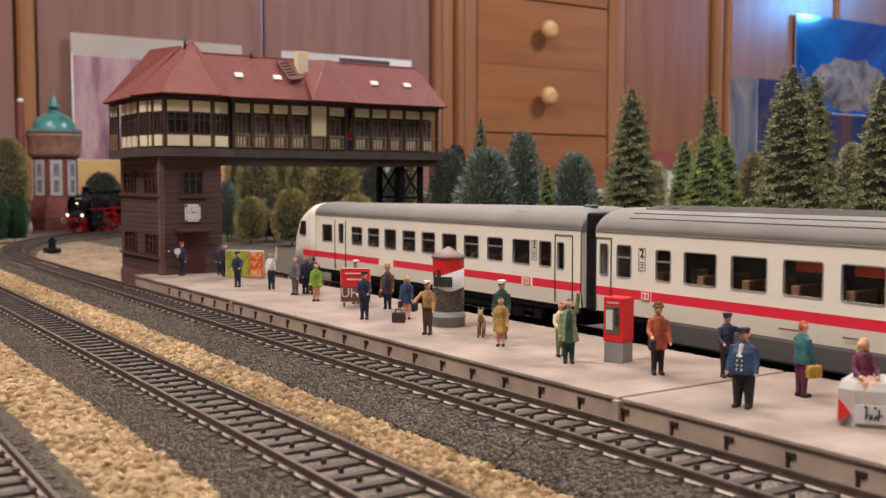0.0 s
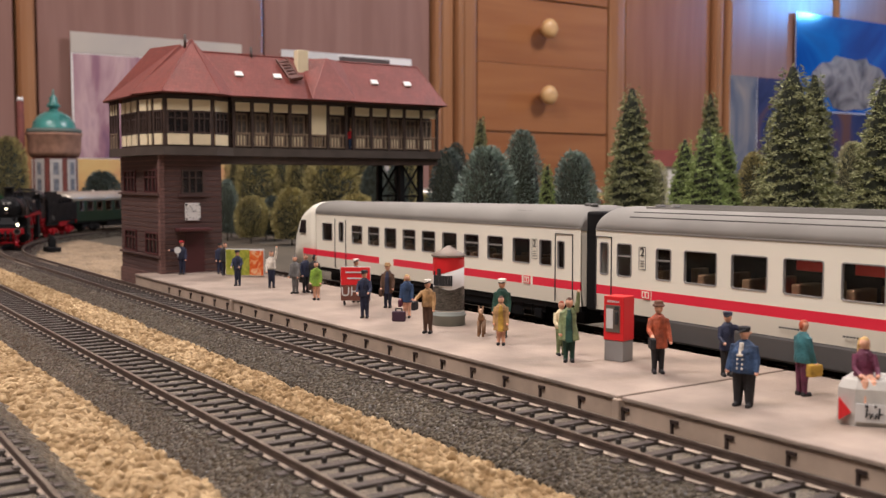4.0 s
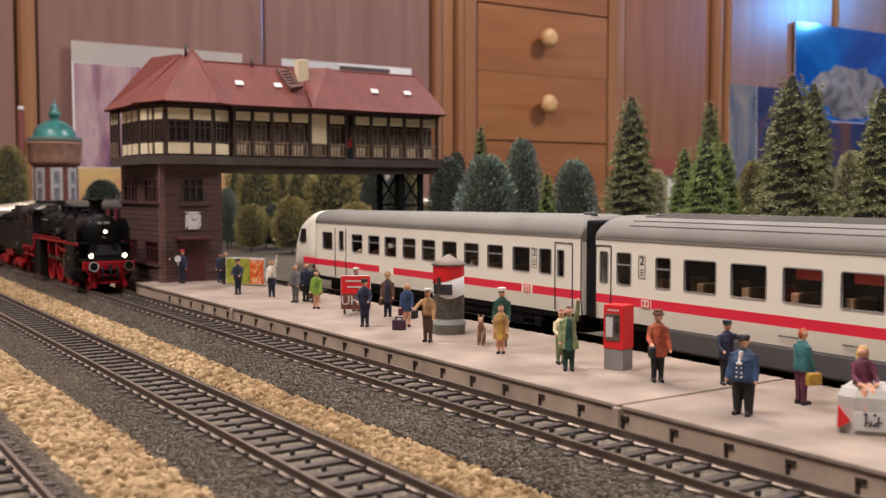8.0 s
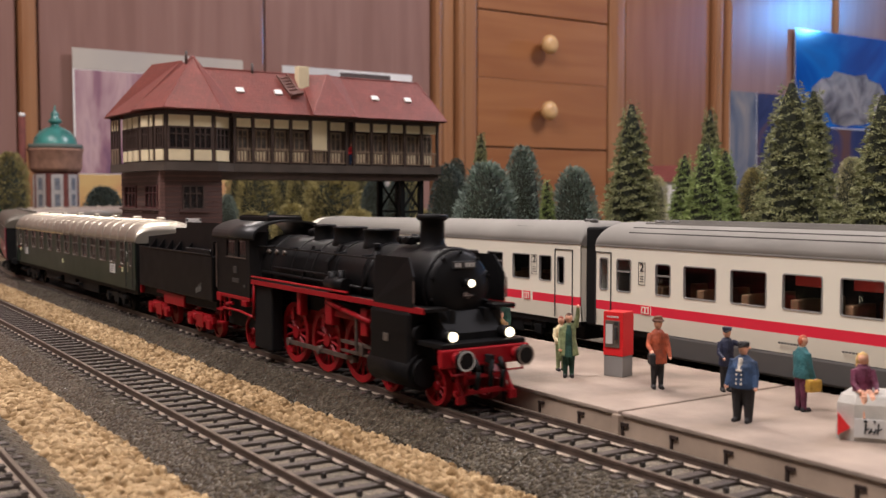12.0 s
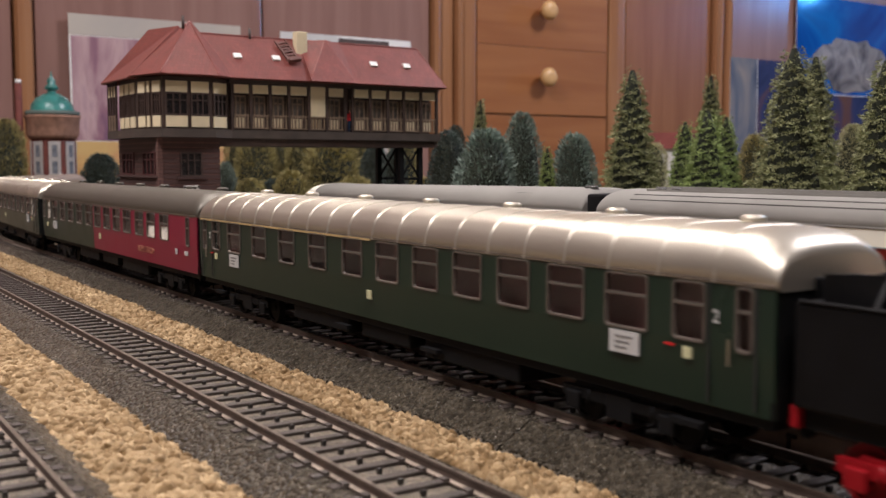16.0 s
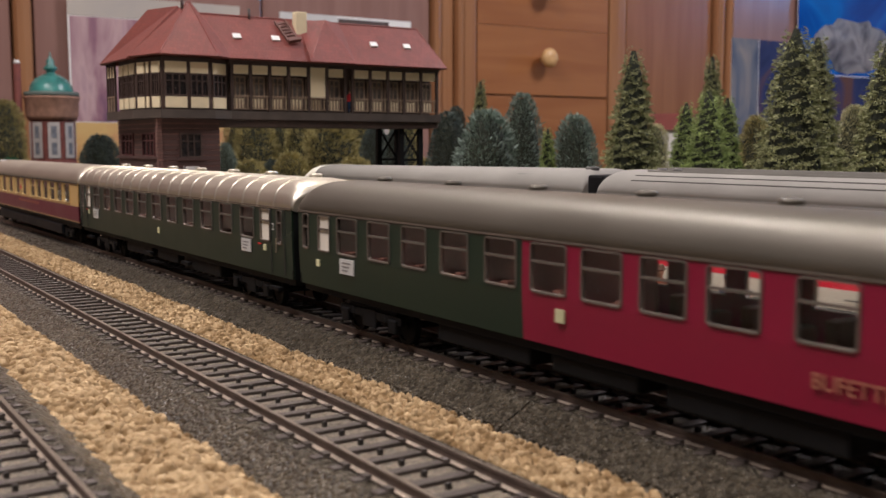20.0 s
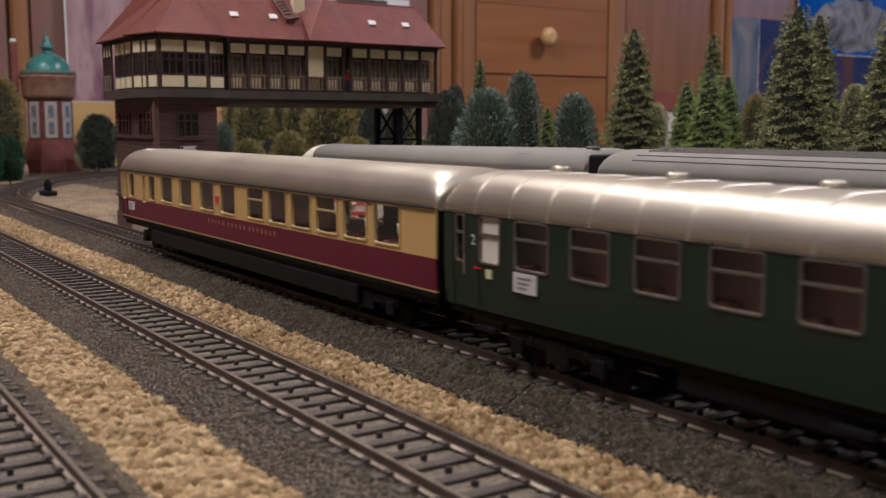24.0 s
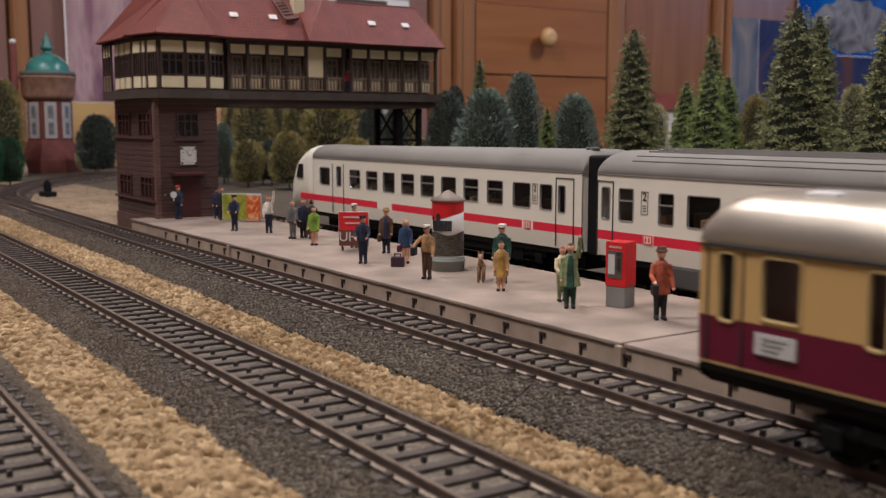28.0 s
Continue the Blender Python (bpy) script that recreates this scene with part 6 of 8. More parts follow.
# front end: black casing under the smokebox, apron, beam and buffers
bm = bmesh.new()
box(bm, -0.0360, -0.0130, -0.0085, 0.0085, 0.0200, 0.0262, 0, 0.0006)
skin(bm, [[(x, -w, z0), (x, w, z0), (x, w, z1), (x, -w, z1)] for x, w, z0, z1 in ((-0.0130, 0.0100, 0.0186, 0.0268), (-0.0085, 0.0096, 0.0186, 0.0262), (-0.0040, 0.0090, 0.0186, 0.0206))], smooth=False)
bmesh.ops.recalc_face_normals(bm, faces=bm.faces)
part("smokebox_saddle", bm, M["chassis"], loco, "black sloping casing below the smokebox")
bm = bmesh.new()
box(bm, -0.0003, 0.0020, -0.0148, 0.0148, 0.0122, 0.0172, 0, 0.0004)
for s in (-1, 1):
    tube(bm, (0.0020, s * 0.0100, 0.0147), (0.0036, s * 0.0100, 0.0147), 0.0019, n=14)
part("buffer_beam", bm, M["locored"], loco, "red buffer beam")
part("front_apron", one_box(-0.0130, 0.0010, -0.0142, 0.0142, 0.0172, 0.0186, 0.0002), M["black"], loco)
for s in (-1, 1):
    bm = bmesh.new()
    tube(bm, (0.0022, s * 0.0100, 0.0147), (0.0056, s * 0.0100, 0.0147), 0.0013, n=10)
    tube(bm, (0.0056, s * 0.0100, 0.0147), (0.0067, s * 0.0100, 0.0147), 0.0029, 0.0027, n=20)
    bf = part("buffer", bm, M["black"], loco)
    bm = bmesh.new()
    n = 20
    skin(bm, [[(0.0068, s * 0.0100 + r * math.cos(2 * math.pi * i / n), 0.0147 + r * math.sin(2 * math.pi * i / n)) for i in range(n)] for r in (0.0023, 0.0028)], caps=False)
    part("buffer_ring", bm, M["plate"] if s < 0 else M["frame"], bf, "white buffer rim" if s < 0 else "dull buffer rim")
    bm = bmesh.new()
    tube(bm, (-0.0042, s * 0.0096, 0.0203), (-0.0004, s * 0.0096, 0.0203), 0.0017, 0.0019, n=16)
    tube(bm, (-0.0020, s * 0.0096, 0.0203), (-0.0020, s * 0.0096, 0.0180), 0.0005, n=6)
    lp = part("head_lamp", bm, M["black"], loco)
    bm = bmesh.new()
    lathe(bm, [(0.0014, 0), (0.0012, 0.0006), (0.0004, 0.0009)], 16)
    ln = part("lens", bm, M["lamp"], lp, "lit warm white lens")
    ln.matrix_basis = pose(-0.0003, s * 0.0096, 0.0203, 0, 90, 0)
    bm = bmesh.new()
    tube(bm, (-0.002, s * 0.0085, 0.0122), (0.0022, s * 0.0085, 0.0044), 0.0006, n=6)
    mirror_box(bm, 0.0014, 0.0026, s, 0.0076, 0.0100, 0.0022, 0.0046)
    part("guard_iron", bm, M["locored"], loco, "red rail guard")
    bm = bmesh.new()
    tube(bm, (0.0014, s * 0.0060, 0.0120), (0.0026, s * 0.0060, 0.0104), 0.0003, n=6)
    tube(bm, (0.0014, s * 0.0120, 0.0120), (0.0026, s * 0.0120, 0.0104), 0.0003, n=6)
    tube(bm, (0.0026, s * 0.0060, 0.0104), (0.0026, s * 0.0120, 0.0104), 0.0003, n=6)
    part("shunter_step", bm, M["locored"], loco)
    bm = bmesh.new()
    tube(bm, (0.0022, s * 0.0042, 0.0140), (0.0042, s * 0.0042, 0.0110), 0.0007, n=8)
    tube(bm, (0.0042, s * 0.0042, 0.0110), (0.0030, s * 0.0042, 0.0060), 0.0007, n=8)
    part("brake_hose", bm, M["chassis"], loco, "black rubber brake hose")
bm = bmesh.new()
tube(bm, (-0.0088, 0, 0.0341), (-0.0054, 0, 0.0341), 0.0013, n=14)
lp = part("head_lamp", bm, M["black"], loco)
bm = bmesh.new()
lathe(bm, [(0.0011, 0), (0.0009, 0.0005), (0.0003, 0.0007)], 14)
ln = part("lens", bm, M["lamp"], lp, "lit warm white lens")
ln.matrix_basis = pose(-0.0053, 0, 0.0341, 0, 90, 0)
bm = bmesh.new()
box(bm, 0.0020, 0.0046, -0.0008, 0.0008, 0.0130, 0.0152)
tube(bm, (0.0042, 0, 0.0140), (0.0038, 0, 0.0066), 0.0007, n=8)
part("coupling", bm, M["chassis"], loco)
bm = bmesh.new()
for s in (-1, 1):
    mirror_box(bm, -0.0420, 0.0014, s, 0.0060, 0.0072, 0.0042, 0.0072)
box(bm, 0.0000, 0.0014, -0.0100, 0.0100, 0.0042, 0.0056, 0, 0.0002)
box(bm, 0.0000, 0.0014, -0.0072, 0.0072, 0.0086, 0.0096, 0, 0.0002)
for y in (-0.0066, 0.0066):
    box(bm, 0.0000, 0.0014, y - 0.0006, y + 0.0006, 0.0050, 0.0122)
part("bogie_frame", bm, M["locored"], loco, "red leading bogie frame")
# cab with a wedge front
for s in (-1, 1):
    bm = bmesh.new()
    for a, b, z0, z1 in ((-0.1600, -0.1275, 0.0205, 0.0352), (-0.1600, -0.1500, 0.0352, 0.0426), (-0.1420, -0.1385, 0.0352, 0.0426), (-0.1310, -0.1275, 0.0352, 0.0426), (-0.1600, -0.1275, 0.0418, 0.0430)):
        mirror_box(bm, a, b, s, 0.0143, 0.0150, z0, z1)
    cab_side = part("cab_side", bm, M["black"], loco)
    for a, b in ((-0.1500, -0.1420), (-0.1385, -0.1310)):
        bm = bmesh.new()
        mirror_box(bm, a, b, s, 0.0145, 0.0146, 0.0352, 0.0418)
        gl = part("pane", bm, M["glassclear"], cab_side)
        gl.visible_shadow = False
    bm = bmesh.new()
    mirror_box(bm, -0.1500, -0.1308, s, 0.0150, 0.0154, 0.0349, 0.0354)
    part("window_sill", bm, M["railside"], cab_side)
    for a, b, z0, z1 in ((-0.1428, -0.1392, 0.0292, 0.0318), (-0.1440, -0.1372, 0.0256, 0.0272), (-0.1330, -0.1312, 0.0242, 0.0252)):
        bm = bmesh.new()
        mirror_box(bm, a, b, s, 0.0150, 0.0153, z0, z1)
        part("cab_plate", bm, M["cabplate"] if "cabplate" in M else M.setdefault("cabplate", mat("worn_plate_grey", (0.07, 0.07, 0.068), 0.4, 0.5)), cab_side)
    bm = bmesh.new()
    skin(bm, [[(-0.1275, s * 0.0143, z0), (-0.1275, s * 0.0150, z0), (-0.1235, s * 0.0100, z0), (-0.1235, s * 0.0093, z0)] for z0 in (0.0277, 0.0452)], smooth=False)
    bmesh.ops.recalc_face_normals(bm, faces=bm.faces)
    part("cab_front", bm, M["black"], loco)
    part("side_handrail", one_tube((-0.1595, s * 0.0155, 0.0225), (-0.1595, s * 0.0155, 0.0400), 0.0003, n=6), M["railside"], loco)
bm = bmesh.new()
rings = []
for x in (-0.1635, -0.1225):
    up = [(x, -0.0158 * math.cos(math.pi * i / 20), 0.0428 + 0.0068 * math.sin(math.pi * i / 20) ** 0.8) for i in range(21)]
    lo = [(x, -0.0152 * math.cos(math.pi * i / 20), 0.0422 + 0.0067 * math.sin(math.pi * i / 20) ** 0.8) for i in range(20, -1, -1)]
    rings.append(up + lo)
skin(bm, rings)
bmesh.ops.recalc_face_normals(bm, faces=bm.faces)
cr = part("cab_roof", bm, M.setdefault("cabroof", mat("cab_roof_black", (0.020, 0.020, 0.020), 0.38, vary=0.15, spec=0.35)), loco)
part("roof_vent", one_box(-0.1560, -0.1280, -0.0072, 0.0072, 0.0490, 0.0508, 0.0004), M["black"], cr)
for y in (-0.0064, 0.0064):
    part("vent_flap", one_box(-0.1545, -0.1295, y - 0.0004, y + 0.0004, 0.0508, 0.0512), M["black"], cr)
part("cab_floor", one_box(-0.1620, -0.1280, -0.0140, 0.0140, 0.0195, 0.0207), M["black"], loco)
part("rear_frame", one_box(-0.1640, -0.1080, -0.0088, 0.0088, 0.0070, 0.0196, 0.0004), M["chassis"], loco)
part("backhead", one_box(-0.1300, -0.1275, -0.0110, 0.0110, 0.0205, 0.0420), M["black"], loco)
for s in (-1, 1):
    bm = bmesh.new()
    mirror_box(bm, -0.1600, -0.1275, s, 0.0120, 0.0152, 0.0192, 0.0206, 0, 0.0002)
    mirror_box(bm, -0.1600, -0.1555, s, 0.0130, 0.0155, 0.0172, 0.0206, 0, 0.0003)
    mirror_box(bm, -0.1345, -0.1300, s, 0.0135, 0.0156, 0.0170, 0.0192, 0, 0.0003)
    for x in (-0.1590, -0.1545):
        tube(bm, (x, s * 0.0140, 0.0195), (x, s * 0.0140, 0.0080), 0.0005, n=6)
    for z in (0.0082, 0.0135):
        mirror_box(bm, -0.1598, -0.1538, s, 0.0128, 0.0155, z, z + 0.0007)
    tube(bm, (-0.1545, s * 0.0148, 0.0148), (-0.1370, s * 0.0148, 0.0148), 0.0005, n=8)
    tube(bm, (-0.1370, s * 0.0148, 0.0148), (-0.1235, s * 0.0152, 0.0138), 0.0005, n=8)
    tube(bm, (-0.1235, s * 0.0152, 0.0138), (-0.1228, s * 0.0152, 0.0268), 0.0005, n=8)
    tube(bm, (-0.1480, s * 0.0146, 0.0192), (-0.1480, s * 0.0146, 0.0120), 0.0005, n=6)
    tube(bm, (-0.1510, s * 0.0146, 0.0165), (-0.1450, s * 0.0146, 0.0172), 0.0007, n=8)
    part("cab_steps", bm, M["locored"], loco, "red cab steps and pipes")

tender = thing("tender", "black coal tender with red bogies", "tender")
T0, T1 = -0.2630, -0.1660
part("tank", one_box(T0, T1, -0.0150, 0.0150, 0.0158, 0.0344, 0.0006), M["black"], tender)
bm = bmesh.new()
for s in (-1, 1):
    tube(bm, (T0 + 0.001, s * 0.0150, 0.0346), (T1 - 0.0005, s * 0.0150, 0.0346), 0.0004, n=6)
part("tank_rim", bm, M["black"], tender)
for s in (-1, 1):
    bm = bmesh.new()
    poly = [(-0.2600, 0.0344), (-0.2600, 0.0392), (-0.2200, 0.0420), (-0.2200, 0.0444), (-0.2062, 0.0448), (-0.2058, 0.0472), (-0.1690, 0.0476), (-0.1690, 0.0344)]
    skin(bm, [[(x, s * y, z) for x, z in poly] for y in (0.0112, 0.0106)], smooth=False)
    bmesh.ops.recalc_face_normals(bm, faces=bm.faces)
    board = part("coal_board", bm, M["black"], tender, "stepped black coal board")
    for x in (-0.2480, -0.2365, -0.2250, -0.2130, -0.1990):
        bm = bmesh.new()
        skin(bm, [[(x + d, s * 0.0112, 0.0344), (x + d, s * 0.0144, 0.0346), (x + d, s * 0.0112, 0.0390)] for d in (-0.0004, 0.0004)], smooth=False)
        bmesh.ops.recalc_face_normals(bm, faces=bm.faces)
        part("board_rib", bm, M["black"], board)
    bm = bmesh.new()
    mirror_box(bm, -0.1980, -0.1690, s, 0.0112, 0.0148, 0.0344, 0.0366, 0, 0.0003)
    part("tool_box", bm, M["black"], tender)
    bm = bmesh.new()
    for k in range(6):
        a, b = -0.1846 + k * 0.0011, 0.0180 + k * 0.00025
        mirror_box(bm, a, a + 0.00045, s, 0.0150, 0.0152, b, b + (0.0034 if k in (3, 5) else 0.0022))
    part("lettering_bar", bm, M["wornletter"], tender, "illegible worn grey lettering")
random.seed(11)
vs, fs = [], []
for k in range(600):
    x, y = random.uniform(-0.256, -0.176), random.uniform(-0.0100, 0.0100)
    r = random.uniform(0.0008, 0.0017)
    z = 0.0350 + (0.0085 if x > -0.22 else 0.004) * (1 - (y / 0.013) ** 2) * random.uniform(0.6, 1.0)
    b = len(vs)
    vs += [(x + r * random.uniform(0.6, 1) * dx, y + r * random.uniform(0.6, 1) * dy, z + r * random.uniform(0.6, 1) * dz) for dx, dy, dz in ((1, 0, 0), (-1, 0, 0), (0, 1, 0), (0, -1, 0), (0, 0, 1), (0, 0, -1))]
    fs += [(b + i, b + j, b + l) for i, j, l in ((0, 2, 4), (2, 1, 4), (1, 3, 4), (3, 0, 4), (2, 0, 5), (1, 2, 5), (3, 1, 5), (0, 3, 5))]
co = stuff_mesh("coal", vs, fs, M["chassis"], "", "", tender)
co["kind"] = "stuff"
part("frame", one_box(T0 + 0.001, T1 - 0.001, -0.0128, 0.0128, 0.0120, 0.0158), M["chassis"], tender)
for s in (-1, 1):
    bm = bmesh.new()
    mirror_box(bm, -0.2310, -0.2040, s, 0.0124, 0.0136, 0.0100, 0.0152, 0, 0.0003)
    mirror_box(bm, -0.2420, -0.2310, s, 0.0124, 0.0132, 0.0138, 0.0152)
    part("side_box", bm, M["locored"], tender, "red equipment box below the tank")
part("rear_beam", one_box(T0 - 0.0008, T0 + 0.001, -0.0145, 0.0145, 0.0120, 0.0160, 0.0003), M["locored"], tender, "red rear beam")
part("front_wall", one_box(T1 - 0.0035, T1 - 0.001, -0.0140, 0.0140, 0.0344, 0.0400), M["black"], tender)
bogie(tender, -0.2400, M["locored"], M["locored"], 0.0056, 0.0225, 0.0122, "red tender bogie")
bogie(tender, -0.1860, M["locored"], M["locored"], 0.0056, 0.0225, 0.0122, "red tender bogie")
for s in (-1, 1):
    bm = bmesh.new()
    tube(bm, (T0, s * 0.0100, 0.0140), (T0 - 0.0034, s * 0.0100, 0.0140), 0.0013, n=10)
    tube(bm, (T0 - 0.0034, s * 0.0100, 0.0140), (T0 - 0.0042, s * 0.0100, 0.0140), 0.0026, n=14)
    part("buffer", bm, M["black"], tender)

# ---- the run of the train: place of the head lamps along the line ----
RUN = [(0.0, -1.2450), (1.0, -1.1760), (2.0, -1.1090), (3.0, -1.0340), (5.5, -0.8090), (7.0, -0.6840), (8.0, -0.5970), (9.0, -0.5060), (11.0, -0.3220), (12.0, -0.2260), (14.5, 0.0135), (16.0, 0.1500), (17.0, 0.2465), (18.0, 0.3400), (19.0, 0.4360), (20.0, 0.5255), (21.0, 0.6180), (24.0, 0.8957), (25.0, 0.9890), (26.0, 1.0820), (27.0, 1.1730), (28.0, 1.2670)]


def run(t):
    """Smooth course through RUN."""
    i = max(0, min(len(RUN) - 2, sum(1 for r in RUN if r[0] <= t) - 1))

    def slope(k):
        a, b = RUN[max(0, k - 1)], RUN[min(len(RUN) - 1, k + 1)]
        return (b[1] - a[1]) / (b[0] - a[0])
    (ta, sa), (tb, sb) = RUN[i], RUN[i + 1]
    h = tb - ta
    u = (t - ta) / h
    return (2 * u**3 - 3 * u * u + 1) * sa + (u**3 - 2 * u * u + u) * h * slope(i) + (3 * u * u - 2 * u**3) * sb + (u**3 - u * u) * h * slope(i + 1)


def ride(s, mid, half):
    """Pose of a vehicle whose pivots run at mid +- half; s is the lamps' place."""
    a, _ = on_path(s + mid - half)
    b, _ = on_path(s + mid + half)
    d = b - a
    m = Matrix.Translation((a + b) / 2) @ Matrix.Rotation(math.atan2(d.y, d.x), 4, "Z")
    return m


def motions():
    gap1 = -0.2670
    vehicles = [(loco, -0.079, 0.03, pose(0.079, 0, 0)), (tender, -0.2148, 0.026, pose(0.2148, 0, 0))]
    for k, c in enumerate((coach1, coach2, coach3, coach4)):
        vehicles.append((c, gap1 - 0.142 - 0.284 * k, 0.0985, Matrix.Identity(4)))
    times = [i * 0.2 for i in range(141)]
    for ob, mid, half, shift in vehicles:
        walk(ob, [(t, ride(run(t), mid, half) @ shift) for t in times])
    for ax, r, place in TURNING:
        step = 2 if r < 0.008 else 4
        rows = []
        for k in range(0, 840 + 1, step):
            t = k / 30
            rows.append((t, Matrix.Translation(place) @ Matrix.Rotation(run(t) / r, 4, "Y")))
        walk(ax, rows)
    for rd, ahead in RODS:
        rows = []
        for k in range(0, 840 + 1, 3):
            t = k / 30
            a = run(t) / 0.0106 + radians(ahead)
            rows.append((t, Matrix.Translation((-0.0762 + 0.0045 * math.sin(a), 0, 0.0106 + 0.0045 * math.cos(a)))))
        walk(rd, rows)

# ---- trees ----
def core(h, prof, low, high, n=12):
    """Closed shell inside a tree crown; its near-black colour paints the inner shade."""
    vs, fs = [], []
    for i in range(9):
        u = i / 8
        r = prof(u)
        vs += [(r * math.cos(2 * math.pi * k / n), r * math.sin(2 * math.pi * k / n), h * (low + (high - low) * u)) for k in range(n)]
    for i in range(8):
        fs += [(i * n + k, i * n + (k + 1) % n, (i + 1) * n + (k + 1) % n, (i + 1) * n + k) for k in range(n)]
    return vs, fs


def tufts(vs, fs, p, e, d):
    """Adds a pointed tuft at each of the places p, with root half-width e and reach d."""
    q = np.stack([p - e, p + e, p + d, p + d * 0.55 + e * 1.1], 1)
    b = len(vs) + 4 * np.arange(len(p))[:, None, None]
    vs += q.reshape(-1, 3).tolist()
    fs += (b + np.array(((0, 2, 3), (0, 3, 1), (1, 3, 2)))[None]).reshape(-1, 3).tolist()


def fir_mesh(h, w, seed, rows=30, count=34000):
    """A dense cone of fine bristles in many small ledges, blunt at the top."""
    rng = np.random.default_rng(seed)

    def rad(u):
        return w / 2 * ((1 - u) * 0.82 + 0.18)
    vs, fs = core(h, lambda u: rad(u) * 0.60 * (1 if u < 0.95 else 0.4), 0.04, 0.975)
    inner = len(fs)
    u0 = 1 - np.sqrt(rng.uniform(0, 1, count)) * 0.995
    row = np.minimum(rows - 1, (u0 * rows).astype(int))
    v = rng.uniform(0, 1, count) ** 1.6
    a = rng.uniform(0, 6.28, count)
    spokes = 9 + (row * 7) % 6
    r = rad((row + 0.3 * v) / rows) * (1 - 0.44 * v) * rng.uniform(0.80, 1.0, count) * (0.89 + 0.11 * np.cos(a * spokes + row * 2.4)) * rng.choice([1.0, 0.9, 1.05], rows)[row]
    z = h * (0.035 + 0.955 * (row + v * 0.70 + 0.35 * np.sin(a * 3 + row * 1.7) + rng.normal(0, 0.12, count)) / rows)
    ca, sa = np.cos(a), np.sin(a)
    p = np.stack([r * ca, r * sa, z], 1)
    out, side, up = np.stack([ca, sa, 0 * a], 1), np.stack([-sa, ca, 0 * a], 1), np.array((0, 0, 1.0))[None]
    ln = h * 0.0155 * rng.uniform(0.6, 1.3, (count, 1))
    d = ln * (out * rng.uniform(0.4, 0.9, (count, 1)) + side * rng.normal(0, 0.50, (count, 1)) + up * rng.normal(-0.02, 0.22, (count, 1)))
    th = rng.uniform(0, 3.14, (count, 1))
    tufts(vs, fs, p, (side * np.cos(th) + up * np.sin(th)) * ln * 0.19, d)
    return vs, fs, inner


def crown_mesh(h, w, seed, count=6500, low=0.12):
    """A dense rounded crown of short bristles with an uneven outline."""
    rng = np.random.default_rng(seed)
    top = rng.uniform(0.30, 0.46)

    def prof(u):
        u = np.asarray(u, float)
        hi = np.sqrt(np.maximum(0.0, 1 - ((u - top) / (1 - top)) ** 2)) ** 0.9
        return np.where(u > top, hi, 0.80 + 0.20 * u / top)
    vs, fs = core(h, lambda u: float(w / 2 * 0.76 * prof(min(u, 0.985))), low, 0.95)
    inner = len(fs)
    u, a = rng.uniform(0, 1, count), rng.uniform(0, 6.28, count)
    bulge = np.ones(count)
    for _ in range(16):
        b, c, g = rng.uniform(0, 6.28), rng.uniform(0.05, 0.95), rng.uniform(0.04, 0.13)
        bulge += g * np.exp(-((u - c) / 0.13) ** 2) * np.maximum(0, np.cos(a - b))
    r = w / 2 * prof(u) * bulge * rng.uniform(0.74, 1.0, count) * 0.92
    p = np.stack([r * np.cos(a), r * np.sin(a), h * (low + (1 - low) * u * 0.975)], 1)
    s = w * rng.uniform(0.030, 0.062, (count, 1))
    o = np.stack([np.cos(a), np.sin(a), rng.uniform(-0.3, 0.7, count) + 0.8 * u], 1) + rng.normal(0, 0.35, (count, 3))
    t1 = rng.normal(0, 1, (count, 3))
    t1 /= np.linalg.norm(t1, axis=1, keepdims=True)
    tufts(vs, fs, p, t1 * s * 0.26, o * s)
    return vs, fs, inner


def tree(kind, label, x, y, h, w, material, seed, cat="tree", foot=0.10):
    th = thing(kind, label, cat, pose(x, y, GROUND, 0, 0, seed * 47 % 360), "trees behind the station")
    bm = bmesh.new()
    tube(bm, (0, 0, -0.0005), (0, 0, h * 0.86), max(0.0008, h * 0.013), h * 0.004, n=8)
    for k in range(6):
        a, z = k * 2.1, h * (0.25 + 0.09 * k)
        tube(bm, (0, 0, z), (math.cos(a) * w * 0.25, math.sin(a) * w * 0.25, z + h * 0.05), h * 0.005, h * 0.002, n=5)
    part("trunk", bm, M["trunk"], th)
    vs, fs, inner = fir_mesh(h, w * 1.38, seed) if kind == "fir_tree" else crown_mesh(h, w, seed)
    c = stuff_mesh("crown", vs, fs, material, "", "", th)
    c.data.materials.append(M["crown_shade"])
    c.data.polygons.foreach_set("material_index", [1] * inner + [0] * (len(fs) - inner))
    return th


FIRS = [(-0.487, 0.307, 0.130, 0.046), (-0.378, 0.327, 0.135, 0.056), (-0.313, 0.316, 0.122, 0.046), (-0.448, 0.441, 0.143, 0.048), (-0.598, 0.505, 0.144, 0.036), (-0.753, 0.377, 0.127, 0.025), (-0.518, 0.361, 0.064, 0.016)]
SMALL_FIRS = [(-0.431, 0.316, 0.101, 0.042), (-0.479, 0.388, 0.101, 0.034), (-0.468, 0.221, 0.078, 0.018), (-0.537, 0.410, 0.100, 0.036)]
BLUISH = [(-0.521, 0.215, 0.089, 0.042), (-0.573, 0.284, 0.104, 0.033), (-0.536, 0.301, 0.088, 0.036), (-1.096, 0.270, 0.070, 0.026)]
DARK = [(-0.651, 0.273, 0.093, 0.034), (-0.764, 0.358, 0.103, 0.026), (-1.056, 0.310, 0.050, 0.032), (-1.091, 0.461, 0.091, 0.040), (-1.389, 0.210, 0.080, 0.052), (-0.992, 0.430, 0.085, 0.032)]
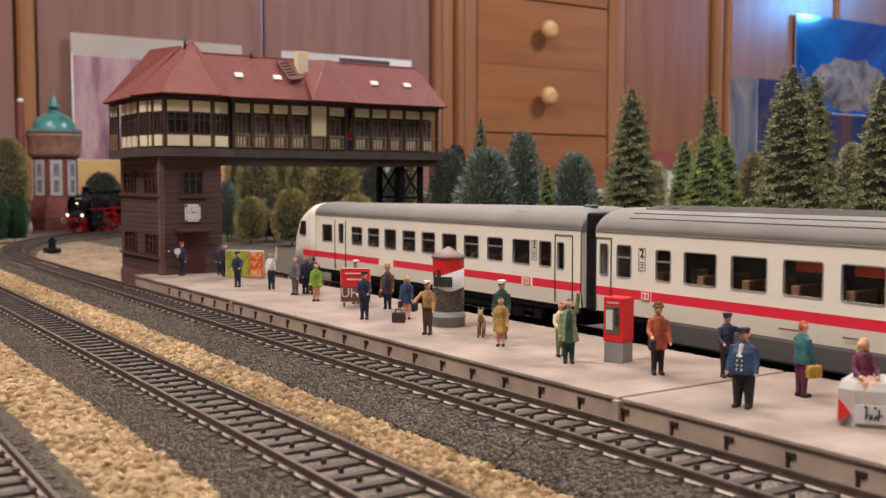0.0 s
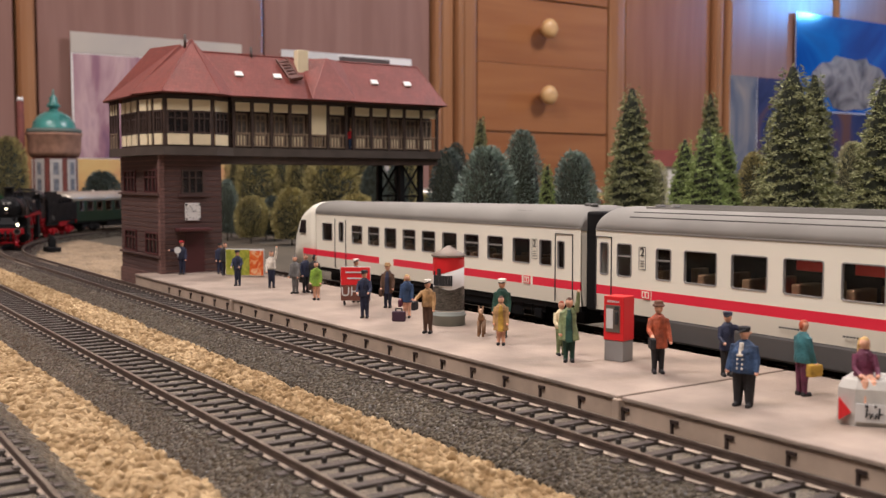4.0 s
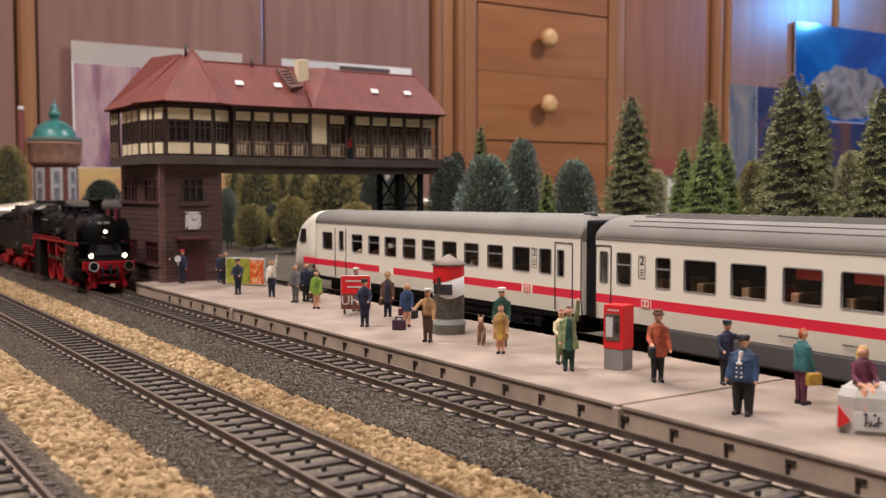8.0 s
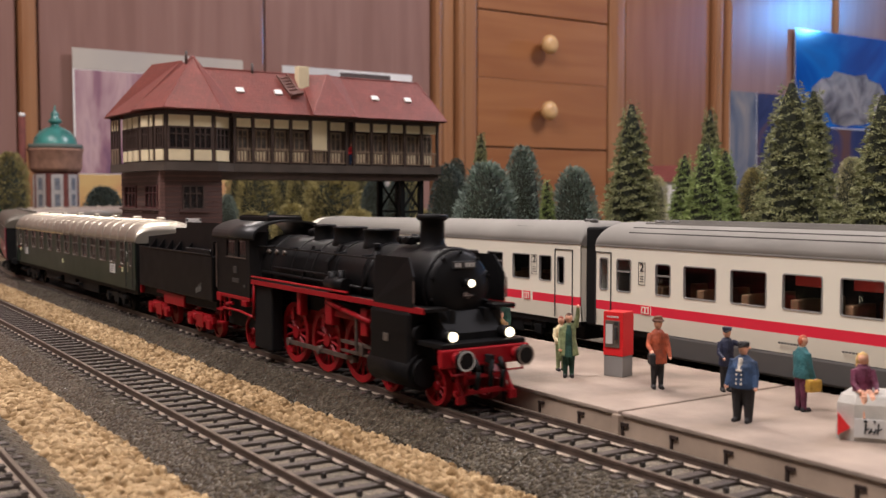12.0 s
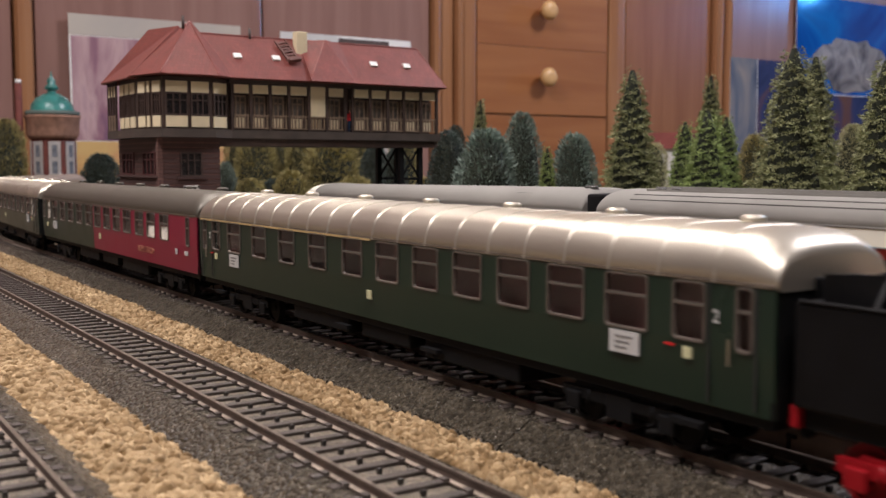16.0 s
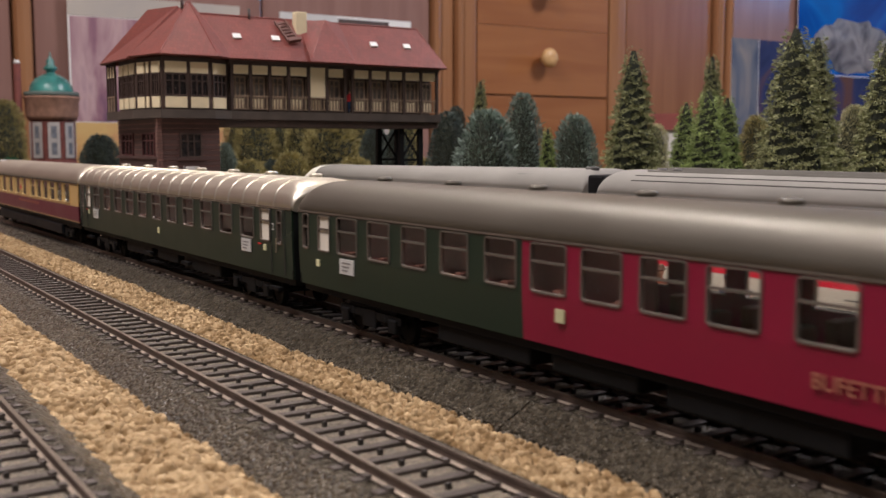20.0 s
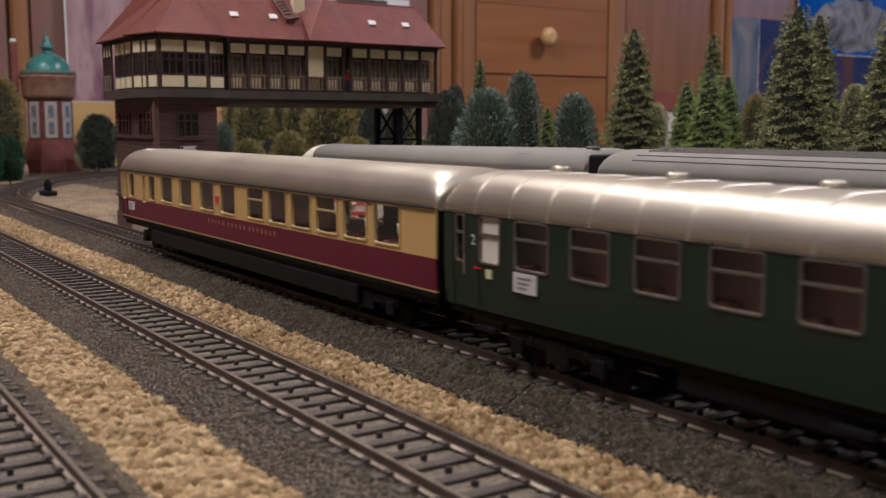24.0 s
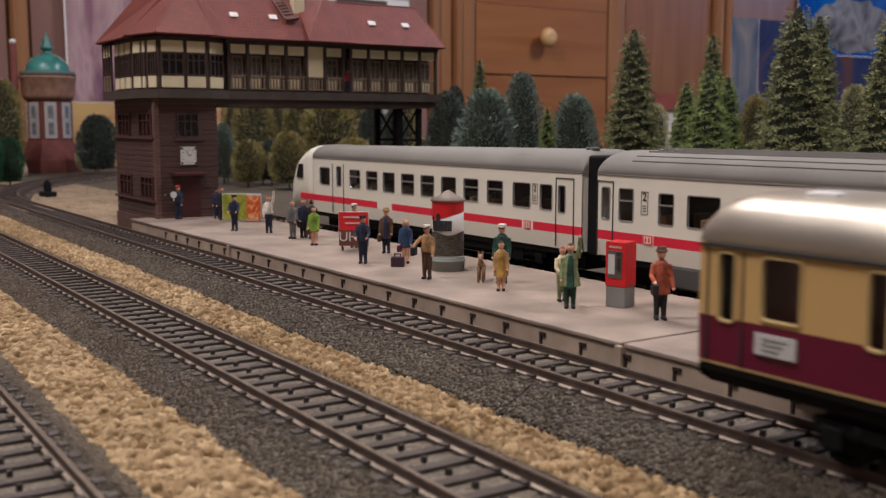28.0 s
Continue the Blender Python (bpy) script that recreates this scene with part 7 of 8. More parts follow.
OLIVE = [(-0.972, 0.292, 0.059, 0.042), (-1.033, 0.272, 0.051, 0.036), (-1.166, 0.441, 0.106, 0.074), (-1.241, 0.438, 0.113, 0.056), (-1.248, 0.372, 0.112, 0.058), (-1.289, 0.365, 0.113, 0.040), (-0.900, 0.328, 0.054, 0.042), (-0.801, 0.350, 0.054, 0.034), (-1.168, 0.548, 0.113, 0.048), (-1.199, 0.501, 0.108, 0.048), (-0.668, 0.647, 0.096, 0.036), (-1.429, 0.101, 0.126, 0.054), (-1.080, 0.310, 0.048, 0.028), (-1.294, 0.430, 0.114, 0.049), (-1.140, 0.292, 0.047, 0.025)]
for i, (x, y, h, w) in enumerate(FIRS):
    tree("fir_tree", "tall dark green model fir tree", x, y, h, w, M["firblue"], 20 + i)
for i, (x, y, h, w) in enumerate(SMALL_FIRS):
    tree("fir_tree", "smaller bright green model fir tree", x, y, h, w, M["fir"], 40 + i)
for i, (x, y, h, w) in enumerate(BLUISH):
    tree("leaf_tree", "rounded bluish green model tree", x, y, h, w, M["leafblue"], 60 + i)
for i, (x, y, h, w) in enumerate(DARK):
    tree("leaf_tree", "rounded dark model tree", x, y, h, w, M["leafdark"], 70 + i)
for i, (x, y, h, w) in enumerate(OLIVE):
    tree("leaf_tree", "rounded olive green model tree", x, y, h, w, M["leafolive"], 80 + i)
for i, (x, y) in enumerate(((-1.172, 0.058), (-1.160, 0.036))):
    tree("leaf_tree", "small round bright green model tree", x, y, 0.054, 0.030, M["leafgreen"], 100 + i)
for i, (x, y, h, w) in enumerate(((-0.603, 0.710, 0.106, 0.036), (-0.866, 0.711, 0.092, 0.034), (-1.451, 0.222, 0.049, 0.048))):
    tree("bush", "pale yellowish model bush", x, y, h, w, M["pale"], 110 + i, "bush")

# ---- water tower ----
wt = thing("water_tower", "brick water tower with a green copper dome", "water tower", pose(-1.520, 0.180, GROUND, 0, 0, -10))
bm = bmesh.new()
lathe(bm, [(0.0318, 0.040), (0.0312, 0.100), (0.0335, 0.1015)], 8, phase=0.5)
part("shaft", bm, M["terracotta"], wt)
bm = bmesh.new()
lathe(bm, [(0.0325, 0.1015), (0.0355, 0.108), (0.0365, 0.130), (0.0385, 0.132), (0.0385, 0.1345)], 24)
part("barrel", bm, M["barrel"], wt, "tan brick barrel")
bm = bmesh.new()
lathe(bm, [(0.0430, 0.0), (0.0420, 0.018), (0.0318, 0.046)], 8, phase=0.5)
part("base", bm, M["terracotta"], wt)
bm = bmesh.new()
lathe(bm, [(0.0305, 0.1345), (0.0302, 0.140), (0.0280, 0.150), (0.0215, 0.159), (0.0120, 0.1645), (0.0060, 0.1665), (0.0060, 0.171), (0.0095, 0.172), (0.0085, 0.176), (0.0050, 0.179), (0.0060, 0.184), (0.0015, 0.190), (0.0006, 0.197)], 24)
part("dome", bm, M["copper"], wt, "green copper dome with lantern")
part("parapet", (lambda b: (lathe(b, [(0.0378, 0.1350), (0.0378, 0.1402), (0.0345, 0.1410), (0.0345, 0.1350)], 12, phase=0.5), b)[1])(bmesh.new()), M["leafdark"], wt, "dark parapet")
for k in range(8):
    a = 2 * math.pi * k / 8
    pn = part("window_bay", one_box(-0.0080, 0.0080, -0.0012, 0.0010, 0.048, 0.098, 0.0004), M["bay"] if "bay" in M else M.setdefault("bay", mat("pale_bay_paint", (0.40, 0.37, 0.34), 0.7, vary=0.12, scale=90)), wt, "pale window bay")
    pn.matrix_basis = pose(0.0295 * math.cos(a), 0.0295 * math.sin(a), 0, 0, 0, math.degrees(a) + 90)
    for z in (0.053, 0.076):
        pw = part("pane", one_box(-0.0036, 0.0036, -0.0016, -0.0013, z, z + 0.017), M["greypane"], pn)
part("stair_turret", one_tube((0.0159, -0.0439, 0), (0.0159, -0.0439, 0.178), 0.0054, 0.0048, 12), M["terracotta"], wt, "slender brick chimney")
part("turret_cap", one_tube((0.0159, -0.0439, 0.178), (0.0159, -0.0439, 0.183), 0.0046, 0.0038, 12), M["white"], wt)
bm = bmesh.new()
lathe(bm, [(0.019, 0.0), (0.019, 0.010), (0.016, 0.020), (0.009, 0.026), (0.002, 0.028)], 20)
shed = tagged(part("round_hut", bm, M["platside"]), "small round pinkish hut before the water tower", "hut")
shed.location = (-1.405, 0.105, GROUND)

house = thing("model_house", "small model house with a red roof among trees", "house", pose(-0.9665, 0.833, GROUND, 0, 0, 30))
part("wall", one_box(-0.034, 0.034, -0.022, 0.022, 0, 0.086), M["white"], house)
bm = bmesh.new()
prism(bm, [(-0.027, 0.0), (0.027, 0.0), (0.0, 0.022)], -0.037, 0.037)
r = part("roof", bm, M["tile"], house, "red roof")
r.matrix_basis = pose(0, 0, 0.086, 90, 0, 90)
for x in (-0.018, 0.0, 0.018):
    part("window", one_box(x - 0.005, x + 0.005, -0.0226, -0.0220, 0.045, 0.062), M["darkpane"], house)

lant = thing("point_lantern", "small dark point lantern beside the curved track", "railway lantern", pose(-0.985, 0.055, GROUND))
part("base_plate", one_box(-0.010, 0.010, -0.006, 0.006, 0, 0.006, 0.0008), M["chassis"], lant)
part("lamp_box", one_box(-0.003, 0.003, -0.003, 0.003, 0.006, 0.014, 0.0006), M["chassis"], lant)
part("lamp_cap", one_tube((0, 0, 0.014), (0, 0, 0.0165), 0.0028, 0.0012, 10), M["chassis"], lant)

# ---- things on the platform ----
col = thing("advertising_column", "advertising column with red, white and dark posters", "advertising column", pose(-0.3190, 0.0510, PT))
CR = 0.0059
part("foot", (lambda b: (lathe(b, [(CR + 0.0004, 0), (CR + 0.0004, 0.0034), (CR + 0.0008, 0.0036), (CR + 0.0008, 0.0042), (CR + 0.0002, 0.0044), (CR + 0.0005, 0.0050), (CR, 0.0053)], 32), b)[1])(bmesh.new()), M["grey2"] if "grey2" in M else M.setdefault("grey2", mat("grey_green_plastic", (0.25, 0.27, 0.24), 0.6, vary=0.1)), col, "grey green foot")
part("body", one_tube((0, 0, 0.0053), (0, 0, 0.0262), CR, n=32), M["white"], col)


def sleeve(nm, low, high, material, grow, label=""):
    bm = bmesh.new()
    n = 40
    rr = CR + grow
    a = [bm.verts.new((rr * math.cos(2 * math.pi * i / n), rr * math.sin(2 * math.pi * i / n), low(2 * math.pi * i / n))) for i in range(n)]
    b = [bm.verts.new((rr * math.cos(2 * math.pi * i / n), rr * math.sin(2 * math.pi * i / n), high(2 * math.pi * i / n))) for i in range(n)]
    for i in range(n):
        f = bm.faces.new((a[i], a[(i + 1) % n], b[(i + 1) % n], b[i]))
        f.smooth = True
    return part(nm, bm, material, col, label)


scenery = picture("poster_scenery", [(0.3, (0.02, 0.018, 0.015)), (0.5, (0.07, 0.06, 0.045)), (0.7, (0.14, 0.12, 0.10))], 300.0, (1, 1, 2.5), 0.4)
sleeve("poster", lambda a: 0.0058, lambda a: 0.0142 + 0.0006 * math.sin(3 * a), scenery, 0.0001, "dark landscape poster")
sleeve("poster", lambda a: 0.0206 + 0.0016 * math.sin(a + 0.5), lambda a: 0.0258, M["phone"], 0.0001, "red poster field")
bm = bmesh.new()
for k, (a0, hh) in enumerate(((-74, 0.0040), (-66, 0.0040), (-57, 0.0024), (-47, 0.0024), (-36, 0.0024), (-27, 0.0024), (-84, 0.0024), (-94, 0.0034))):
    for sgn in (-1, 1) if hh < 0.003 else (0,):
        a = radians(a0 + sgn * 3.4)
        tube(bm, ((CR + 0.0002) * math.cos(a), (CR + 0.0002) * math.sin(a), 0.0152), ((CR + 0.0002) * math.cos(a), (CR + 0.0002) * math.sin(a), 0.0152 + hh * 1.6), 0.00042, n=4)
part("poster_bars", bm, M["ink"], col, "dark bars of lettering")
bm = bmesh.new()
lathe(bm, [(CR + 0.0006, 0.0260), (CR + 0.0007, 0.0266), (CR * 0.6, 0.0280), (0.0012, 0.0296), (0.0004, 0.0300)], 32)
part("cap", bm, M["plat"], col, "grey conical cap")

ph = thing("phone_box", "red and grey open telephone box on the platform", "telephone box", pose(-0.2262, 0.0510, PT, 0, 0, 16) @ Matrix.Diagonal((0.88, 0.9, 0.96, 1)))
part("pedestal", one_box(-0.0037, 0.0037, -0.0033, 0.0033, 0, 0.0066, 0.0002), M["grey"], ph, "grey pedestal")
part("hood", one_box(-0.0039, 0.0039, -0.0035, 0.0035, 0.0066, 0.0205, 0.0002), M["phone"], ph, "red hood")
pp = part("panel", one_box(-0.0030, 0.0026, -0.0038, -0.0034, 0.0092, 0.0178, 0.0001), M["frame"], ph, "grey telephone panel")
part("handset", one_box(0.0010, 0.0020, -0.0046, -0.0038, 0.0118, 0.0158, 0.0002), M["ink"], pp)
part("display", one_box(-0.0026, 0.0000, -0.0040, -0.0038, 0.0104, 0.0166), M["plate"], pp)
part("coin_slot", one_box(0.0006, 0.0022, -0.0040, -0.0038, 0.0164, 0.0174), M["ink"], pp)
bm = bmesh.new()
for k in range(6):
    box(bm, -0.0024 + k * 0.0008, -0.0019 + k * 0.0008, -0.00362, -0.0035, 0.0186, 0.0192)
part("lettering_bar", bm, M["plate"], ph)

sg = thing("advertising_board", "red and black advertising board on two legs", "sign", pose(-0.3905, 0.0500, PT, 0, 0, 52))
part("board", one_box(-0.0066, 0.0066, -0.0005, 0.0005, 0.0020, 0.0170, 0.0002), M["plate"], sg)
part("red_field", one_box(-0.0064, 0.0064, -0.0008, -0.0006, 0.0090, 0.0168), M["phone"], sg)
part("dark_field", one_box(-0.0064, 0.0064, -0.0008, -0.0006, 0.0022, 0.0089), M["seat"], sg)
words("UHE", 0.0058, M["plate"], pose(-0.0008, -0.0010, 0.0060, 90, 0, 0), sg)
bm = bmesh.new()
for z, w in ((0.0146, 0.0044), (0.0120, 0.0036)):
    box(bm, -w, w, -0.0010, -0.0008, z - 0.0003, z + 0.0003)
part("field_bar", bm, M["plate"], sg)
for x in (-0.005, 0.005):
    part("leg", one_tube((x, 0, 0), (x, 0, 0.004), 0.0005, n=6), M["ink"], sg)

bn = thing("advertising_board", "yellow green and orange poster board by the tower", "sign", pose(-0.541, 0.0610, PT, 0, 0, 43))
part("board", one_box(-0.0118, 0.0118, -0.0004, 0.0004, 0.0008, 0.0160, 0.0002), M["plate"], bn)
lime = picture("poster_lime", [(0.35, (0.16, 0.20, 0.02)), (0.55, (0.36, 0.36, 0.05)), (0.7, (0.45, 0.42, 0.10))], 130.0, gloss=0.4)
oran = picture("poster_orange", [(0.35, (0.50, 0.06, 0.01)), (0.5, (0.62, 0.13, 0.02)), (0.62, (0.70, 0.45, 0.25)), (0.75, (0.4, 0.03, 0.02))], 190.0, gloss=0.4)
part("lime_field", one_box(-0.0114, 0.0030, -0.0007, -0.0005, 0.0012, 0.0156), lime, bn)
part("orange_field", one_box(0.0031, 0.0114, -0.0007, -0.0005, 0.0012, 0.0150), oran, bn)

case = thing("suitcase", "dark purple suitcase standing on the platform", "suitcase", pose(-0.3365, 0.0395, PT, 0, 0, 50))
part("shell", one_box(-0.0026, 0.0026, -0.0011, 0.0011, 0, 0.0040, 0.0004), M["purple"] if "purple" in M else M.setdefault("purple", mat("dark_purple", (0.045, 0.018, 0.035), 0.5)), case)
bm = bmesh.new()
tube(bm, (-0.0012, 0, 0.0040), (-0.0012, 0, 0.0050), 0.0003, n=6)
tube(bm, (0.0012, 0, 0.0040), (0.0012, 0, 0.0050), 0.0003, n=6)
tube(bm, (-0.0014, 0, 0.0050), (0.0014, 0, 0.0050), 0.0003, n=6)
part("handle", bm, M["ink"], case)

ks = thing("plinth", "pale grey angular plinth with a hand-lettered sign", "plinth", pose(-0.1348, 0.0442, PT, 0, 0, 38))
bm = bmesh.new()
skin(bm, [[(sx * 0.0088 * k, sy * 0.0056 * k + off, z) for sx, sy in ((-1, -0.6), (-0.6, -1), (0.9, -1), (1, -0.3), (0.8, 1), (-0.7, 1))] for k, z, off in ((1.0, 0.0, 0), (0.99, 0.0082, 0), (0.90, 0.0100, 0.0004), (0.80, 0.0104, 0.0004))], smooth=False)
bmesh.ops.recalc_face_normals(bm, faces=bm.faces)
part("block", bm, M["stonegrey"] if "stonegrey" in M else M.setdefault("stonegrey", mat("pale_stone", (0.50, 0.48, 0.43), 0.6, vary=0.15, scale=200, bump=0.3, fine=2500)), ks)
sb = part("sign", one_box(-0.0052, 0.0082, -0.0062, -0.0058, 0.0010, 0.0052, 0.0001), M["plate"], ks, "white hand-lettered sign")
bm = bmesh.new()
for x, hh, tl in ((-0.0030, 0.0022, 0), (-0.0022, 0.0012, 0.0004), (-0.0012, 0.0012, 0.0003), (-0.0004, 0.0024, 0), (0.0016, 0.0024, 0.0004), (0.0028, 0.0014, 0), (0.0036, 0.0022, -0.0004), (0.0050, 0.0026, 0.0003), (0.0062, 0.0018, 0.0003)):
    tube(bm, (x, -0.0063, 0.0020), (x + tl + 0.0002, -0.0063, 0.0020 + hh), 0.00018, n=4)
    tube(bm, (x, -0.0063, 0.0021 + hh * 0.3), (x + 0.0009, -0.0063, 0.0019 + hh * 0.55), 0.00014, n=4)
part("sign_stroke", bm, M["ink"], sb)
bm = bmesh.new()
skin(bm, [[(-0.0086, yy, 0.0012), (-0.0060, yy, 0.0030), (-0.0086, yy, 0.0062)] for yy in (-0.0038, -0.0058)], smooth=False)
bmesh.ops.recalc_face_normals(bm, faces=bm.faces)
part("red_corner", bm, M["phone"], ks, "red painted corner")


# ---- small painted figurines: each one plain moulded shape ----
def paint(name, rgb, rough=0.68):
    return mat(name, rgb, rough, vary=0.45, scale=420, bump=0.5, fine=1500)


C = dict(navy=paint("paint_navy", (0.014, 0.018, 0.045)), blue=paint("paint_blue", (0.022, 0.050, 0.110)), black=paint("paint_black", (0.012, 0.011, 0.012)), grey=paint("paint_grey", (0.12, 0.115, 0.11)),
         lime=paint("paint_lime", (0.18, 0.30, 0.03)), green=paint("paint_bottle_green", (0.012, 0.055, 0.035)), sage=paint("paint_sage", (0.20, 0.24, 0.11)), white=paint("paint_white", (0.70, 0.64, 0.54)),
         yellow=paint("paint_yellow", (0.44, 0.26, 0.035)), orange=paint("paint_rust", (0.36, 0.075, 0.03)), brown=paint("paint_brown", (0.09, 0.045, 0.025)), tan=paint("paint_tan", (0.38, 0.22, 0.09)),
         teal=paint("paint_teal", (0.03, 0.13, 0.14)), plum=paint("paint_plum", (0.11, 0.018, 0.045)), red=paint("paint_red", (0.50, 0.015, 0.02)), flesh=paint("paint_flesh", (0.80, 0.43, 0.28)), blond=paint("paint_blond", (0.60, 0.38, 0.13)), dog=paint("paint_dog_brown", (0.30, 0.17, 0.09)), hair=paint("paint_hair", (0.10, 0.04, 0.02)), cream=paint("paint_cream", (0.66, 0.55, 0.33)))


def moulded(bm, cell):
    """Melts the shapes of bm into one smooth skin that keeps their paints."""
    bm.normal_update()
    tree_ = BVHTree.FromBMesh(bm)
    bm.faces.ensure_lookup_table()
    paints = [f.material_index for f in bm.faces]
    me = bpy.data.meshes.new("mould")
    bm.to_mesh(me)
    bm.free()
    ob = new("mould", me)
    md = ob.modifiers.new("melt", "REMESH")
    md.mode, md.voxel_size, md.use_smooth_shade = "VOXEL", cell, True
    sm = ob.modifiers.new("ease", "SMOOTH")
    sm.factor, sm.iterations = 0.5, 2
    bpy.context.view_layer.update()
    out = bpy.data.meshes.new_from_object(ob.evaluated_get(bpy.context.evaluated_depsgraph_get()))
    bpy.data.objects.remove(ob)
    bm = bmesh.new()
    bm.from_mesh(out)
    for f in bm.faces:
        near = tree_.find_nearest(f.calc_center_median())
        f.material_index, f.smooth = paints[near[2]] if near[2] is not None else 0, True
    return bm


def figurine(label, x, y, h, facing, coat, legs, hat, hem=0.50, wide=1.0, left=(0.10, 0.0), right=(0.10, 0.0), cap="hair", bag=None, seated=False, shirt=None, z=PT, flare=1.0, sleeve_=None, buttons=False, worn_open=False):
    """One moulded figure; left and right give each arm's swing outwards and raise (0 hangs, 1 straight up)."""
    keys = [coat, legs, "flesh", hat, bag or "brown", shirt or coat, "black", sleeve_ or coat]
    bm = bmesh.new()
    s = h / 0.0200
    drop = 0.0065 * s if seated else 0.0

    def oval(z, rx, ry, dx=0.0, mi=0, n=12):
        return [(dx + rx * math.cos(2 * math.pi * i / n), ry * math.sin(2 * math.pi * i / n), z) for i in range(n)]
    hip, chest, neck = 0.0098 * s, 0.0158 * s, 0.0170 * s
    for sd in (-1, 1):
        y0 = sd * 0.00100 * s * wide
        if seated:
            tube(bm, (0.0002, y0, hip - drop), (0.0046 * s, y0, hip - drop - 0.0002), 0.0012 * s, 0.0010 * s, n=8, mi=1)
            tube(bm, (0.0046 * s, y0, hip - drop), (0.0052 * s, y0, hip - drop - 0.0052 * s), 0.0009 * s, 0.0006 * s, n=8, mi=2)
            tube(bm, (0.0048 * s, y0, hip - drop - 0.0056 * s), (0.0070 * s, y0, hip - drop - 0.0058 * s), 0.0006 * s, 0.0004 * s, n=6, mi=6)
        else:
            tube(bm, (0, y0, 0.0006 * s), (0, y0 * 0.9, hip), 0.00068 * s * wide, 0.00125 * s * wide, n=8, mi=1)
            tube(bm, (-0.0008 * s, y0, 0.0005 * s), (0.0020 * s, y0 * 1.15, 0.0004 * s), 0.0008 * s, 0.0006 * s, n=8, mi=6)
    hz_ = (hem * 0.0200 * s if not seated else hip - drop) - 0.0
    rings = [oval(hz_, 0.00195 * s * wide * flare, 0.00245 * s * wide * flare), oval((hz_ + hip - drop) / 2 + 0.0006 * s, 0.00195 * s * wide * (0.5 + flare / 2), 0.0025 * s * wide * (0.5 + flare / 2)), oval(hip - drop + 0.0022 * s, 0.0018 * s * wide, 0.0022 * s * wide), oval(chest - drop - 0.0018 * s, 0.0018 * s * wide, 0.0023 * s * min(wide, 1.3)), oval(chest - drop - 0.0002 * s, 0.0014 * s, 0.0021 * s * min(wide, 1.25)), oval(neck - drop - 0.0003 * s, 0.0009 * s, 0.0012 * s)]
    skin(bm, rings, 0)
    tube(bm, (0.0012 * s * wide, 0, neck - drop - 0.0008 * s), (0.00195 * s * wide, 0, chest - drop - 0.0028 * s), 0.0006 * s, 0.0002 * s, n=6, mi=5)
    for sd, (out, up) in ((1, left), (-1, right)):
        sh = Vector((0, sd * 0.00205 * s * min(wide, 1.3), chest - drop - 0.0004 * s))
        a = math.pi * up
        d1 = Vector((0.35 * math.sin(a) * 0.6 + 0.12, sd * (0.06 + out), -math.cos(a))).normalized()
        el = sh + d1 * 0.0036 * s
        bend = 0.9 if 0.1 < up < 0.6 else 0.25
        d2 = (d1 + Vector((bend, -sd * bend * 0.5, 0.35 * bend))).normalized()
        hd = el + d2 * 0.0032 * s
        tube(bm, sh, el, 0.00090 * s, 0.00075 * s, n=8, mi=7)
        tube(bm, el, hd, 0.00075 * s, 0.00058 * s, n=8, mi=7)
        bmesh.ops.create_icosphere(bm, subdivisions=1, radius=0.00058 * s, matrix=Matrix.Translation(hd + d2 * 0.0003))
        for f in bm.faces[-20:]:
            f.material_index = 2
        if bag and sd == -1:
            box(bm, hd.x - 0.0022 * s, hd.x + 0.0022 * s, hd.y - 0.0008 * s, hd.y + 0.0008 * s, hd.z - 0.0036 * s, hd.z - 0.0004 * s, 4, 0.0003)
    hc = Vector((0.0002 * s, 0, 0.0184 * s - drop))
    tube(bm, (0, 0, neck - drop - 0.0006 * s), hc, 0.0006 * s, n=8, mi=2)
    n0 = len(bm.faces)
    bmesh.ops.create_icosphere(bm, subdivisions=2, radius=0.00148 * s, matrix=Matrix.Translation(hc) @ Matrix.Diagonal((0.95, 0.85, 1.10, 1)))
    bm.faces.ensure_lookup_table()
    for f in bm.faces[n0:]:
        f.material_index, f.smooth = (3 if f.calc_center_median().z > hc.z + 0.0006 * s or f.calc_center_median().x < hc.x - 0.0008 * s else 2), True
    if cap == "cap":
        tube(bm, hc + Vector((0, 0, 0.0004 * s)), hc + Vector((0, 0, 0.0017 * s)), 0.00132 * s, 0.0016 * s, n=12, mi=3)
        tube(bm, hc + Vector((0.0008 * s, 0, 0.00045 * s)), hc + Vector((0.0009 * s, 0, 0.0007 * s)), 0.00125 * s, n=10, mi=6)
    elif cap == "hat":
        tube(bm, hc + Vector((0, 0, 0.0006 * s)), hc + Vector((0, 0, 0.0009 * s)), 0.0019 * s, n=14, mi=3)
        tube(bm, hc + Vector((0, 0, 0.0009 * s)), hc + Vector((0, 0, 0.0021 * s)), 0.00145 * s, 0.0012 * s, n=12, mi=3)
    elif cap == "long":
        skin(bm, [oval(hc.z + 0.0010 * s, 0.0010 * s, 0.0012 * s, -0.0004 * s), oval(hc.z - 0.0006 * s, 0.0011 * s, 0.0016 * s, -0.0007 * s), oval(hc.z - 0.0024 * s, 0.0008 * s, 0.0015 * s, -0.0010 * s)], 3)
    if worn_open:
        front = [(hz_ - 0.0004 * s, 0.00205 * flare, 0.0011), (hip, 0.0020, 0.0010), (chest - 0.0018 * s, 0.0019, 0.0008), (neck - 0.0008 * s, 0.0013, 0.0004)]
        skin(bm, [[(x * s * wide + a * 0.0003 * s, w * b * s, z_) for a, b in ((-1, -1), (1, -1), (1, 1), (-1, 1))] for z_, x, w in front], 5)
